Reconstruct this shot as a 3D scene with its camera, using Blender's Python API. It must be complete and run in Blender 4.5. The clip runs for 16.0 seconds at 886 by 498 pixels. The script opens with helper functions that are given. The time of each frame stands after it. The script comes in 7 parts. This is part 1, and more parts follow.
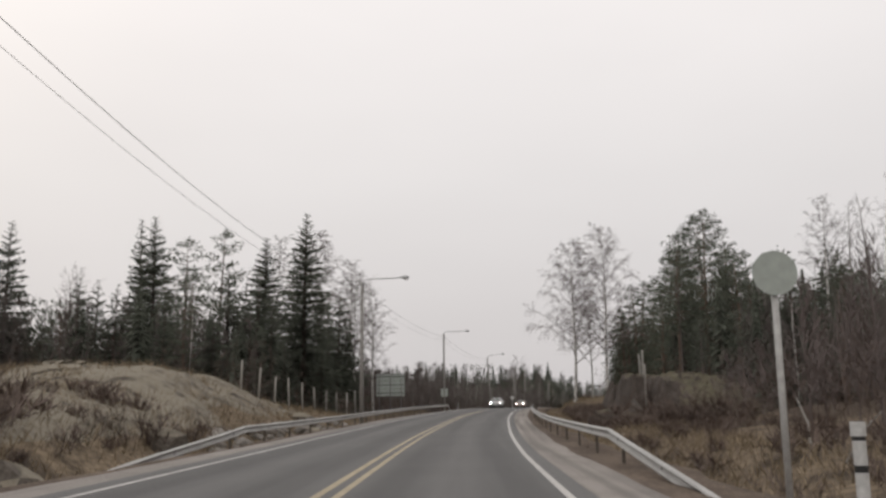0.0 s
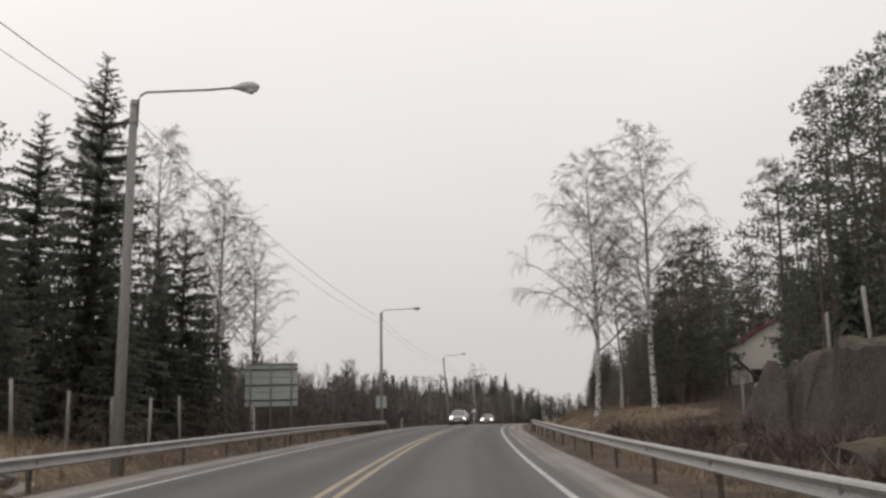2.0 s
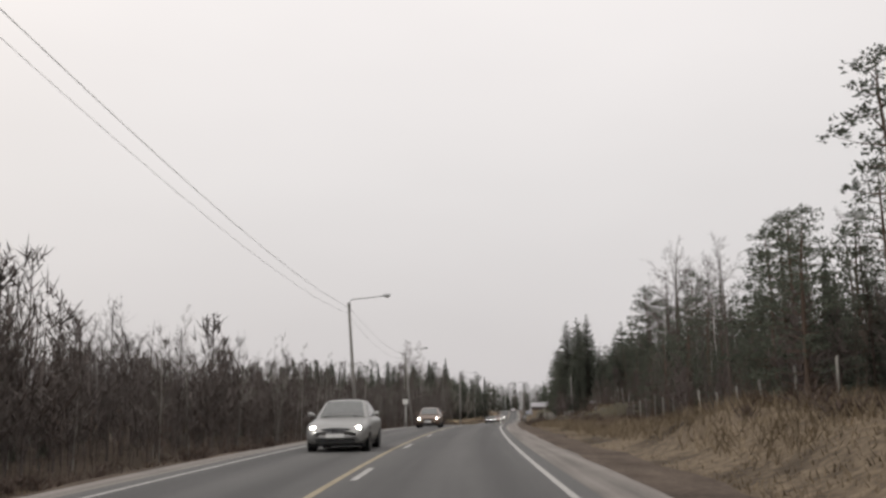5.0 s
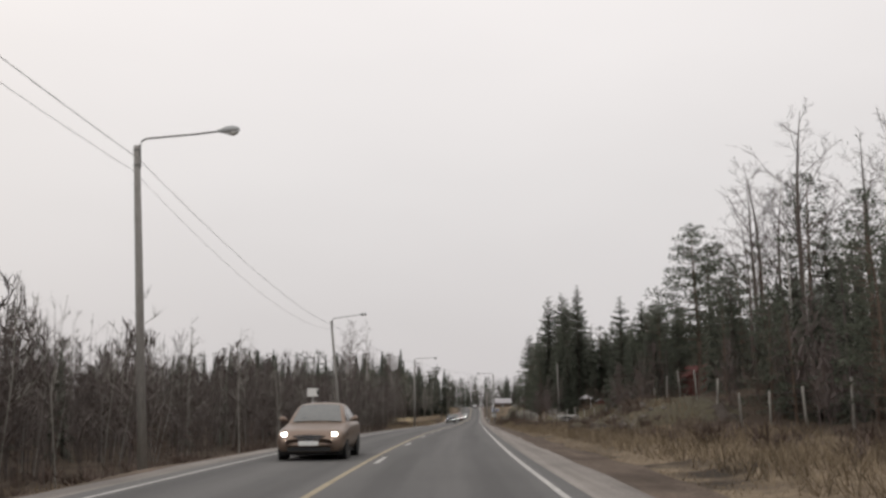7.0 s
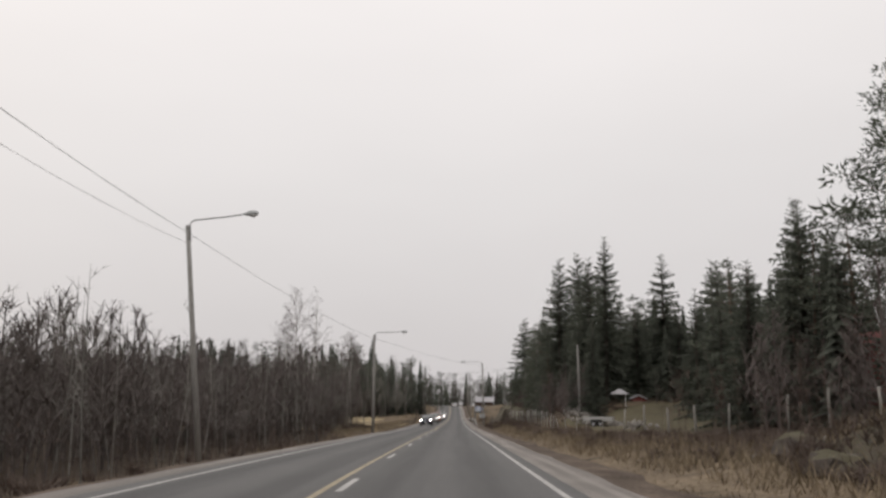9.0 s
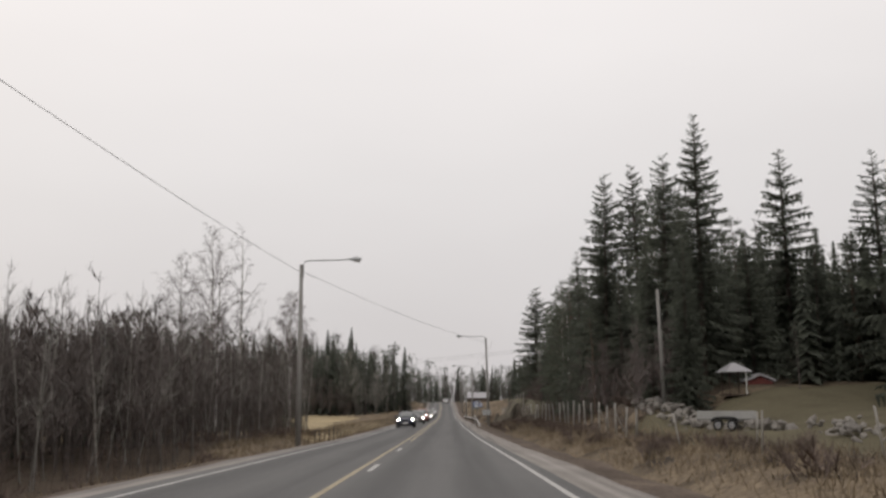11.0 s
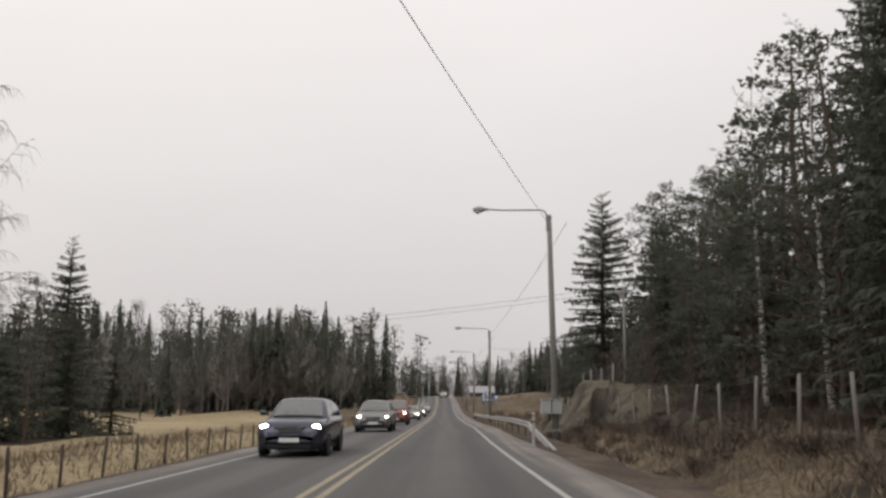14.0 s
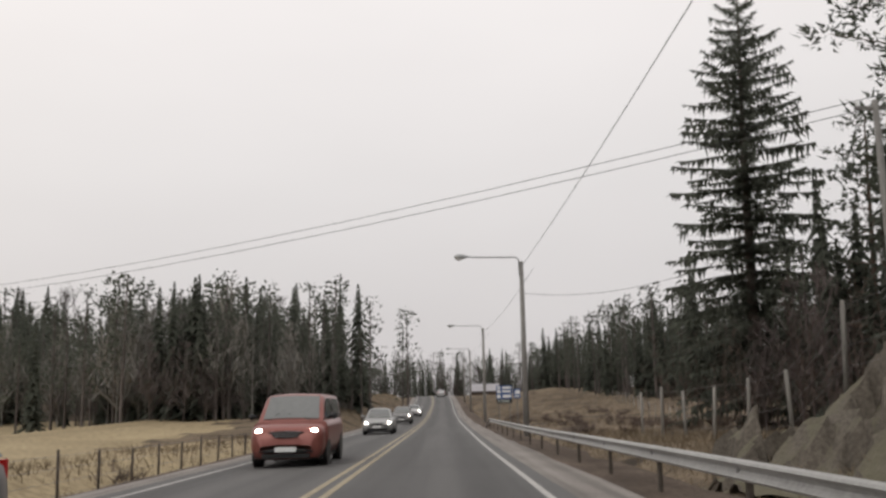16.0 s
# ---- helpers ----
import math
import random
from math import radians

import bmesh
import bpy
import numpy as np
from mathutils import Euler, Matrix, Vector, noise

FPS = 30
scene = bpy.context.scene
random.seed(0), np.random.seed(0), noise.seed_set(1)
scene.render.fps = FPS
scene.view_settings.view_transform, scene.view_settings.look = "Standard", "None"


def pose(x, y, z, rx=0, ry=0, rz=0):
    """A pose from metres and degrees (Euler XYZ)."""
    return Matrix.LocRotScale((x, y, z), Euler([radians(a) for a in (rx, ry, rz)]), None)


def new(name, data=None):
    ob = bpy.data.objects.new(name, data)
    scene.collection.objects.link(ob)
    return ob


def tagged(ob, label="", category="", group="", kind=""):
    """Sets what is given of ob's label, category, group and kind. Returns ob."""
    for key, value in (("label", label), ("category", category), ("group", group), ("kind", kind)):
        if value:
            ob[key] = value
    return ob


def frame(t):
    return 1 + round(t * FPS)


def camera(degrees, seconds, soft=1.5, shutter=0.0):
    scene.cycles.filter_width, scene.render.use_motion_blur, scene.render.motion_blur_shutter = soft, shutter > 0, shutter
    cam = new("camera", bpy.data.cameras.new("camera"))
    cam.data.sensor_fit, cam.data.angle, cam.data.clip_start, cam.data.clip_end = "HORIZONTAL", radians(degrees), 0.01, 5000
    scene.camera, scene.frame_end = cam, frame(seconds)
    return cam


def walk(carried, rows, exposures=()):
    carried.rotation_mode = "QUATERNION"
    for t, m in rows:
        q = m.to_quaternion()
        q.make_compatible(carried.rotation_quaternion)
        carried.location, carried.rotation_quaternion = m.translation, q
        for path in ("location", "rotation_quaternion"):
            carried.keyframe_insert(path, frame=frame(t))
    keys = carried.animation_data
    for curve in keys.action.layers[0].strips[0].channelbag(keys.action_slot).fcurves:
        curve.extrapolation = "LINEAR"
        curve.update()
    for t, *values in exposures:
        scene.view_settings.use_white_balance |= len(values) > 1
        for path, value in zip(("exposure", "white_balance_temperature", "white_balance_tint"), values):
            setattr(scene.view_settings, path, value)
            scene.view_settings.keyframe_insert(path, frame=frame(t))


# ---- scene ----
cam = camera(52.0, 16.0, soft=2.8)
# seconds, eye x, y, z, yaw, pitch, lean
ROWS = [
    (0, 0.00, 0.00, 1.20, 0.14, 10.05, -0.71),
    (0.5, 0.09, 9.87, 1.21, -0.39, 10.11, -0.66),
    (1, 0.30, 19.85, 1.27, -1.34, 10.29, -0.69),
    (1.5, 0.63, 29.94, 1.37, -2.22, 10.32, -1.53),
    (2, 1.09, 40.12, 1.51, -2.93, 10.90, -1.00),
    (2.5, 1.67, 50.37, 1.66, -3.48, 11.09, -0.26),
    (3, 2.40, 60.70, 1.81, -4.21, 10.77, -0.60),
    (3.5, 3.26, 71.09, 1.97, -4.84, 10.48, -0.78),
    (4, 4.25, 81.53, 2.12, -5.56, 10.51, -1.29),
    (4.75, 5.99, 97.27, 2.32, -6.53, 10.32, -0.97),
    (5.5, 8.01, 113.09, 2.48, -7.51, 10.14, -0.65),
    (6.5, 11.10, 134.25, 2.60, -8.81, 9.90, -0.23),
    (7, 12.80, 144.85, 2.62, -9.49, 9.98, -0.55),
    (7.5, 14.59, 155.45, 2.62, -10.00, 9.94, -0.60),
    (8, 16.46, 166.06, 2.59, -10.31, 9.90, -0.18),
    (8.5, 18.40, 176.66, 2.53, -10.49, 10.09, 0.08),
    (9, 20.39, 187.25, 2.45, -10.78, 9.92, 0.15),
    (9.75, 23.47, 203.11, 2.31, -11.04, 9.87, -0.07),
    (10.5, 26.62, 218.93, 2.13, -11.30, 9.82, -0.29),
    (11.5, 30.88, 239.97, 1.88, -11.65, 9.76, -0.59),
    (12, 33.02, 250.46, 1.75, -11.65, 9.93, -0.90),
    (12.5, 35.17, 260.93, 1.63, -11.57, 9.93, -0.62),
    (13, 37.31, 271.37, 1.51, -11.36, 9.86, 0.44),
    (13.5, 39.45, 281.80, 1.42, -11.27, 9.70, 0.56),
    (14, 41.59, 292.21, 1.33, -11.50, 9.64, 0.22),
    (14.5, 43.75, 302.60, 1.27, -11.83, 9.62, -0.87),
    (15, 45.93, 312.97, 1.23, -11.99, 9.75, -0.96),
    (15.5, 48.15, 323.34, 1.20, -11.84, 9.67, -1.02),
    (16, 50.43, 333.70, 1.20, -11.77, 9.71, -1.10),
]
walk(cam, [(t, pose(x, y, z, 90 + p, 0, w) @ pose(0, 0, 0, 0, 0, r)) for t, x, y, z, w, p, r in ROWS])

# ---- world and light: an even overcast sky ----
world = bpy.data.worlds.new("overcast")
scene.world = world
world.use_nodes = True
wn, wl = world.node_tree.nodes, world.node_tree.links
wn.clear()
w_out = wn.new("ShaderNodeOutputWorld")
w_bg = wn.new("ShaderNodeBackground")
w_sky = wn.new("ShaderNodeTexSky")
w_sky.sky_type, w_sky.sun_disc = "NISHITA", False
w_sky.sun_elevation, w_sky.sun_rotation = radians(28), radians(-35)
w_sky.air_density, w_sky.dust_density = 1.0, 6.0
w_co = wn.new("ShaderNodeTexCoord")
w_sep = wn.new("ShaderNodeSeparateXYZ")
w_map = wn.new("ShaderNodeMapping")
w_map.inputs["Scale"].default_value = (1.0, 1.0, 2.6)
w_noise = wn.new("ShaderNodeTexNoise")
w_noise.inputs["Scale"].default_value, w_noise.inputs["Detail"].default_value = 2.2, 3.0
SKY = 1.06
w_ramp = wn.new("ShaderNodeValToRGB")
el = w_ramp.color_ramp.elements
el[0].position, el[0].color = 0.0, (0.588, 0.558, 0.560, 1)
el[1].position, el[1].color = 1.0, (1.055, 1.008, 0.995, 1)
for p_, c_ in ((0.10, (0.634, 0.607, 0.605)), (0.24, (0.728, 0.701, 0.695)), (0.42, (0.853, 0.815, 0.805))):
    e_ = el.new(p_)
    e_.color = (*c_, 1)
w_cloud = wn.new("ShaderNodeMapRange")
w_cloud.inputs["From Min"].default_value, w_cloud.inputs["From Max"].default_value = 0.25, 0.75
w_cloud.inputs["To Min"].default_value, w_cloud.inputs["To Max"].default_value = 0.965, 1.035
w_mul = wn.new("ShaderNodeMixRGB")
w_mul.blend_type, w_mul.inputs["Fac"].default_value = "MULTIPLY", 1.0
w_veil = wn.new("ShaderNodeMixRGB")
w_veil.inputs["Fac"].default_value = 0.985
w_dim = wn.new("ShaderNodeMixRGB")
w_dim.blend_type, w_dim.inputs["Fac"].default_value = "MULTIPLY", 1.0
w_dim.inputs["Color2"].default_value = (0.12, 0.12, 0.12, 1)
wl.new(w_co.outputs["Generated"], w_sep.inputs[0])
wl.new(w_co.outputs["Generated"], w_map.inputs["Vector"])
wl.new(w_map.outputs["Vector"], w_noise.inputs["Vector"])
wl.new(w_noise.outputs["Fac"], w_cloud.inputs["Value"])
wl.new(w_sep.outputs["Z"], w_ramp.inputs["Fac"])
wl.new(w_ramp.outputs["Color"], w_mul.inputs["Color1"])
wl.new(w_cloud.outputs["Result"], w_mul.inputs["Color2"])
wl.new(w_sky.outputs["Color"], w_dim.inputs["Color1"])
wl.new(w_dim.outputs["Color"], w_veil.inputs["Color1"])
wl.new(w_mul.outputs["Color"], w_veil.inputs["Color2"])
wl.new(w_veil.outputs["Color"], w_bg.inputs["Color"])
w_bg.inputs["Strength"].default_value = SKY
wl.new(w_bg.outputs["Background"], w_out.inputs["Surface"])
sun_data = bpy.data.lights.new("sun", "SUN")
sun_data.energy, sun_data.angle, sun_data.color = 0.5, radians(40), (1.0, 0.97, 0.93)
sun = new("sun", sun_data)
sun.matrix_world = pose(0, 0, 60, 50, 0, -35)


# ---- materials ----
def material(name, base, rough=0.85, vary=0.25, scale=1.0, fine=14.0, bump=0.15, metal=0.0, tint=None, island=0.0, obj=0.0, spec=0.3, stretch=(1, 1, 1), leaf=0.0):
    """A procedural surface: a base colour that varies at two scales, with a fine relief. leaf: the share of light that shines through."""
    m = bpy.data.materials.new(name)
    m.use_nodes = True
    n, l = m.node_tree.nodes, m.node_tree.links
    b = n["Principled BSDF"]
    b.inputs["Roughness"].default_value, b.inputs["Metallic"].default_value = rough, metal
    b.inputs["Specular IOR Level"].default_value = spec
    co = n.new("ShaderNodeTexCoord")
    mp = n.new("ShaderNodeMapping")
    mp.inputs["Scale"].default_value = stretch
    l.new(co.outputs["Object"], mp.inputs["Vector"])
    big, small = n.new("ShaderNodeTexNoise"), n.new("ShaderNodeTexNoise")
    big.inputs["Scale"].default_value, big.inputs["Detail"].default_value = scale, 4
    small.inputs["Scale"].default_value, small.inputs["Detail"].default_value = fine, 3
    for q in (big, small):
        l.new(mp.outputs["Vector"], q.inputs["Vector"])
    add = n.new("ShaderNodeMath")
    add.operation = "MULTIPLY_ADD"
    add.inputs[1].default_value = 0.6
    l.new(small.outputs["Fac"], add.inputs[0])
    half = n.new("ShaderNodeMath")
    half.operation = "MULTIPLY"
    half.inputs[1].default_value = 0.4
    l.new(big.outputs["Fac"], half.inputs[0])
    l.new(half.outputs[0], add.inputs[2])
    rng = n.new("ShaderNodeMapRange")
    rng.inputs["From Min"].default_value, rng.inputs["From Max"].default_value = 0.32, 0.68
    l.new(add.outputs[0], rng.inputs["Value"])
    mix = n.new("ShaderNodeMixRGB")
    lo = [c * (1 - vary) for c in base]
    hi = [min(1, c * (1 + vary)) for c in (tint or base)]
    mix.inputs["Color1"].default_value, mix.inputs["Color2"].default_value = (*lo, 1), (*hi, 1)
    l.new(rng.outputs["Result"], mix.inputs["Fac"])
    last = mix.outputs["Color"]
    for amount, node, socket in ((island, "ShaderNodeNewGeometry", "Random Per Island"), (obj, "ShaderNodeObjectInfo", "Random")):
        if amount:
            src = n.new(node)
            r2 = n.new("ShaderNodeMapRange")
            r2.inputs["To Min"].default_value, r2.inputs["To Max"].default_value = 1 - amount, 1 + amount
            l.new(src.outputs[socket], r2.inputs["Value"])
            hs = n.new("ShaderNodeHueSaturation")
            l.new(r2.outputs["Result"], hs.inputs["Value"])
            l.new(last, hs.inputs["Color"])
            last = hs.outputs["Color"]
    l.new(last, b.inputs["Base Color"])
    if leaf:
        tr, mx = n.new("ShaderNodeBsdfTranslucent"), n.new("ShaderNodeMixShader")
        mx.inputs["Fac"].default_value = leaf
        l.new(last, tr.inputs["Color"])
        l.new(b.outputs["BSDF"], mx.inputs[1])
        l.new(tr.outputs["BSDF"], mx.inputs[2])
        l.new(mx.outputs["Shader"], n["Material Output"].inputs["Surface"])
    if bump:
        bp = n.new("ShaderNodeBump")
        bp.inputs["Strength"].default_value, bp.inputs["Distance"].default_value = bump, 0.05
        l.new(add.outputs[0], bp.inputs["Height"])
        l.new(bp.outputs["Normal"], b.inputs["Normal"])
    return m


def glow(name, colour, strength):
    m = bpy.data.materials.new(name)
    m.use_nodes = True
    b = m.node_tree.nodes["Principled BSDF"]
    b.inputs["Base Color"].default_value = (*colour, 1)
    b.inputs["Emission Color"].default_value = (*colour, 1)
    b.inputs["Emission Strength"].default_value = strength
    return m


def asphalt_material():
    """Worn grey asphalt: two darker wheel tracks a lane, pale dust, patches and aggregate. The mesh's UV u is metres across the road."""
    m = material("asphalt", (0.088, 0.086, 0.083), 0.78, 0.16, 0.25, 60.0, 0.25, spec=0.4)
    n, l = m.node_tree.nodes, m.node_tree.links
    b = n["Principled BSDF"]
    uv = n.new("ShaderNodeUVMap")
    uv.uv_map = "across"
    sep = n.new("ShaderNodeSeparateXYZ")
    l.new(uv.outputs["UV"], sep.inputs[0])
    wave = n.new("ShaderNodeMath")
    wave.operation = "SINE"
    k = n.new("ShaderNodeMath")
    k.operation, k.inputs[1].default_value, k.inputs[2].default_value = "MULTIPLY_ADD", 2 * math.pi / 1.8, 2.05
    l.new(sep.outputs["X"], k.inputs[0])
    l.new(k.outputs[0], wave.inputs[0])
    streak = n.new("ShaderNodeTexNoise")
    streak.inputs["Scale"].default_value, streak.inputs["Detail"].default_value = 1.0, 4
    mp = n.new("ShaderNodeMapping")
    mp.inputs["Scale"].default_value = (2.2, 0.05, 1)
    l.new(uv.outputs["UV"], mp.inputs["Vector"])
    l.new(mp.outputs["Vector"], streak.inputs["Vector"])
    add = n.new("ShaderNodeMath")
    add.operation, add.inputs[1].default_value = "MULTIPLY_ADD", 0.25
    l.new(wave.outputs[0], add.inputs[0])
    l.new(streak.outputs["Fac"], add.inputs[2])
    r = n.new("ShaderNodeMapRange")
    r.inputs["From Min"].default_value, r.inputs["From Max"].default_value = 0.2, 0.8
    r.inputs["To Min"].default_value, r.inputs["To Max"].default_value = 0.78, 1.22
    l.new(add.outputs[0], r.inputs["Value"])
    old = b.inputs["Base Color"].links[0].from_socket
    hs = n.new("ShaderNodeHueSaturation")
    l.new(old, hs.inputs["Color"])
    l.new(r.outputs["Result"], hs.inputs["Value"])
    l.new(hs.outputs["Color"], b.inputs["Base Color"])
    return m


def streaked(m, scale, low, high):
    """Adds streaks drawn out along the road to a material; the mesh's UV is metres across and along."""
    n, l = m.node_tree.nodes, m.node_tree.links
    b = n["Principled BSDF"]
    uv, mp, no, r, hs = (n.new("ShaderNode" + k) for k in ("UVMap", "Mapping", "TexNoise", "MapRange", "HueSaturation"))
    uv.uv_map = "across"
    mp.inputs["Scale"].default_value = scale
    no.inputs["Scale"].default_value, no.inputs["Detail"].default_value = 1.0, 5
    r.inputs["From Min"].default_value, r.inputs["From Max"].default_value = 0.3, 0.7
    r.inputs["To Min"].default_value, r.inputs["To Max"].default_value = low, high
    l.new(uv.outputs["UV"], mp.inputs["Vector"])
    l.new(mp.outputs["Vector"], no.inputs["Vector"])
    l.new(no.outputs["Fac"], r.inputs["Value"])
    l.new(b.inputs["Base Color"].links[0].from_socket, hs.inputs["Color"])
    l.new(r.outputs["Result"], hs.inputs["Value"])
    l.new(hs.outputs["Color"], b.inputs["Base Color"])
    return m


def ground_material():
    """Dead grass, bare soil and moss, mixed by wide and narrow noise."""
    m = material("dead_grass_ground", (0.100, 0.078, 0.058), 0.95, 0.4, 0.12, 5.0, 0.6, tint=(0.190, 0.149, 0.103), spec=0.1)
    n, l = m.node_tree.nodes, m.node_tree.links
    b = n["Principled BSDF"]
    co = n.new("ShaderNodeTexCoord")
    no = n.new("ShaderNodeTexNoise")
    no.inputs["Scale"].default_value, no.inputs["Detail"].default_value = 0.35, 6
    l.new(co.outputs["Object"], no.inputs["Vector"])
    r = n.new("ShaderNodeMapRange")
    r.inputs["From Min"].default_value, r.inputs["From Max"].default_value = 0.5, 0.66
    l.new(no.outputs["Fac"], r.inputs["Value"])
    mix = n.new("ShaderNodeMixRGB")
    old = b.inputs["Base Color"].links[0].from_socket
    l.new(old, mix.inputs["Color1"])
    mix.inputs["Color2"].default_value = (0.045, 0.036, 0.028, 1)
    l.new(r.outputs["Result"], mix.inputs["Fac"])
    l.new(mix.outputs["Color"], b.inputs["Base Color"])
    return m


def rock_material(name, stone, moss, cover, dry=(0.15, 0.115, 0.07)):
    """Grey granite with moss and dry grass where it faces up."""
    m = material(name, stone, 0.9, 0.45, 1.3, 11.0, 1.0, spec=0.2)
    n, l = m.node_tree.nodes, m.node_tree.links
    b = n["Principled BSDF"]
    ge = n.new("ShaderNodeNewGeometry")
    sep = n.new("ShaderNodeSeparateXYZ")
    l.new(ge.outputs["Normal"], sep.inputs[0])
    co = n.new("ShaderNodeTexCoord")
    no = n.new("ShaderNodeTexNoise")
    no.inputs["Scale"].default_value, no.inputs["Detail"].default_value = 1.7, 8
    l.new(co.outputs["Object"], no.inputs["Vector"])
    add = n.new("ShaderNodeMath")
    add.operation = "MULTIPLY_ADD"
    add.inputs[1].default_value = 0.8
    l.new(no.outputs["Fac"], add.inputs[0])
    l.new(sep.outputs["Z"], add.inputs[2])
    r = n.new("ShaderNodeMapRange")
    r.inputs["From Min"].default_value, r.inputs["From Max"].default_value = cover, cover + 0.25
    l.new(add.outputs[0], r.inputs["Value"])
    mix = n.new("ShaderNodeMixRGB")
    l.new(b.inputs["Base Color"].links[0].from_socket, mix.inputs["Color1"])
    mm = n.new("ShaderNodeMixRGB")
    mm.inputs["Color1"].default_value, mm.inputs["Color2"].default_value = (*moss, 1), (*dry, 1)
    n2 = n.new("ShaderNodeTexNoise")
    n2.inputs["Scale"].default_value, n2.inputs["Detail"].default_value = 4.5, 8
    l.new(co.outputs["Object"], n2.inputs["Vector"])
    l.new(n2.outputs["Fac"], mm.inputs["Fac"])
    l.new(mm.outputs["Color"], mix.inputs["Color2"])
    l.new(r.outputs["Result"], mix.inputs["Fac"])
    l.new(mix.outputs["Color"], b.inputs["Base Color"])
    return m


def birch_bark():
    """White bark with dark lenticels and a black, cracked foot."""
    m = material("birch_bark", (0.50, 0.48, 0.45), 0.8, 0.2, 3.0, 30.0, 0.3)
    n, l = m.node_tree.nodes, m.node_tree.links
    b = n["Principled BSDF"]
    co = n.new("ShaderNodeTexCoord")
    mp = n.new("ShaderNodeMapping")
    mp.inputs["Scale"].default_value = (2.6, 2.6, 8.0)
    no = n.new("ShaderNodeTexNoise")
    no.inputs["Scale"].default_value, no.inputs["Detail"].default_value = 1.6, 4
    l.new(co.outputs["Object"], mp.inputs["Vector"])
    l.new(mp.outputs["Vector"], no.inputs["Vector"])
    r = n.new("ShaderNodeMapRange")
    r.inputs["From Min"].default_value, r.inputs["From Max"].default_value = 0.52, 0.58
    l.new(no.outputs["Fac"], r.inputs["Value"])
    mix = n.new("ShaderNodeMixRGB")
    l.new(b.inputs["Base Color"].links[0].from_socket, mix.inputs["Color1"])
    mix.inputs["Color2"].default_value = (0.05, 0.045, 0.042, 1)
    l.new(r.outputs["Result"], mix.inputs["Fac"])
    l.new(mix.outputs["Color"], b.inputs["Base Color"])
    return m


ASPHALT = asphalt_material()
GRAVEL = streaked(material("gravel_shoulder", (0.195, 0.178, 0.162), 0.95, 0.22, 0.5, 40.0, 0.5, tint=(0.24, 0.22, 0.20)), (3.5, 0.06, 1), 0.68, 1.28)
SOIL = streaked(material("verge_soil", (0.072, 0.056, 0.046), 0.95, 0.35, 0.7, 12.0, 0.7, tint=(0.118, 0.092, 0.072), spec=0.1), (1.2, 0.25, 1), 0.7, 1.3)
PAINT_W = material("white_road_paint", (0.41, 0.40, 0.38), 0.7, 0.3, 1.5, 25.0, 0.1)
PAINT_Y = material("yellow_road_paint", (0.32, 0.272, 0.185), 0.7, 0.3, 1.5, 25.0, 0.1)
GROUND = ground_material()
FIELD = material("stubble_field", (0.255, 0.200, 0.122), 0.95, 0.25, 0.08, 3.0, 0.5, tint=(0.345, 0.282, 0.175), spec=0.1)
FLOOR = material("forest_litter", (0.062, 0.049, 0.040), 0.95, 0.4, 0.4, 6.0, 0.6, tint=(0.09, 0.070, 0.052), spec=0.1)
LAWN = material("winter_lawn", (0.105, 0.092, 0.060), 0.95, 0.3, 0.4, 8.0, 0.5, spec=0.1)
ROCK = rock_material("mossy_granite", (0.072, 0.060, 0.052), (0.078, 0.078, 0.044), 1.05, (0.100, 0.080, 0.058))
ROCK_PALE = rock_material("pale_granite", (0.122, 0.106, 0.086), (0.096, 0.092, 0.058), 0.92, (0.165, 0.148, 0.108))
MOUND = rock_material("pale_grass_mound", (0.115, 0.10, 0.085), (0.25, 0.230, 0.182), 1.0, (0.155, 0.132, 0.100))
STONE = material("field_stone", (0.165, 0.152, 0.136), 0.9, 0.35, 2.0, 12.0, 0.6, obj=0.25, island=0.3)
WOOD_POLE = material("weathered_pole_wood", (0.235, 0.225, 0.21), 0.9, 0.3, 0.8, 9.0, 0.3, stretch=(6, 6, 0.4))
POST_WOOD = material("grey_fence_wood", (0.30, 0.285, 0.26), 0.9, 0.3, 0.8, 9.0, 0.3, stretch=(6, 6, 0.6), obj=0.2)
GALV = material("galvanised_steel", (0.36, 0.355, 0.34), 0.6, 0.2, 1.0, 14.0, 0.05, metal=0.3)
GALV_DULL = material("dull_zinc", (0.19, 0.185, 0.18), 0.7, 0.2, 1.0, 14.0, 0.05, metal=0.4)
LAMP_GREY = material("grey_lamp_housing", (0.40, 0.41, 0.41), 0.5, 0.1, 3.0, 20.0, 0.03)
LENS = material("lamp_glass", (0.62, 0.62, 0.60), 0.25, 0.05, 3.0, 20.0, 0.0, spec=0.5)
WIRE = material("cable", (0.045, 0.045, 0.045), 0.6, 0.1, 3.0, 20.0, 0.0)
SPRUCE = material("spruce_needles", (0.098, 0.106, 0.090), 0.8, 0.3, 0.5, 8.0, 0.0, tint=(0.122, 0.132, 0.104), island=0.2, obj=0.15, spec=0.1, leaf=0.5)
PINE = material("pine_needles", (0.096, 0.106, 0.086), 0.8, 0.3, 0.5, 8.0, 0.0, tint=(0.122, 0.134, 0.102), island=0.2, obj=0.15, spec=0.1, leaf=0.5)
BARK = material("grey_bark", (0.11, 0.092, 0.08), 0.95, 0.35, 1.0, 12.0, 0.5, stretch=(3, 3, 0.6))
PINE_BARK = material("pine_bark", (0.13, 0.096, 0.075), 0.95, 0.35, 0.6, 10.0, 0.5, stretch=(3, 3, 0.6))
BIRCH = birch_bark()
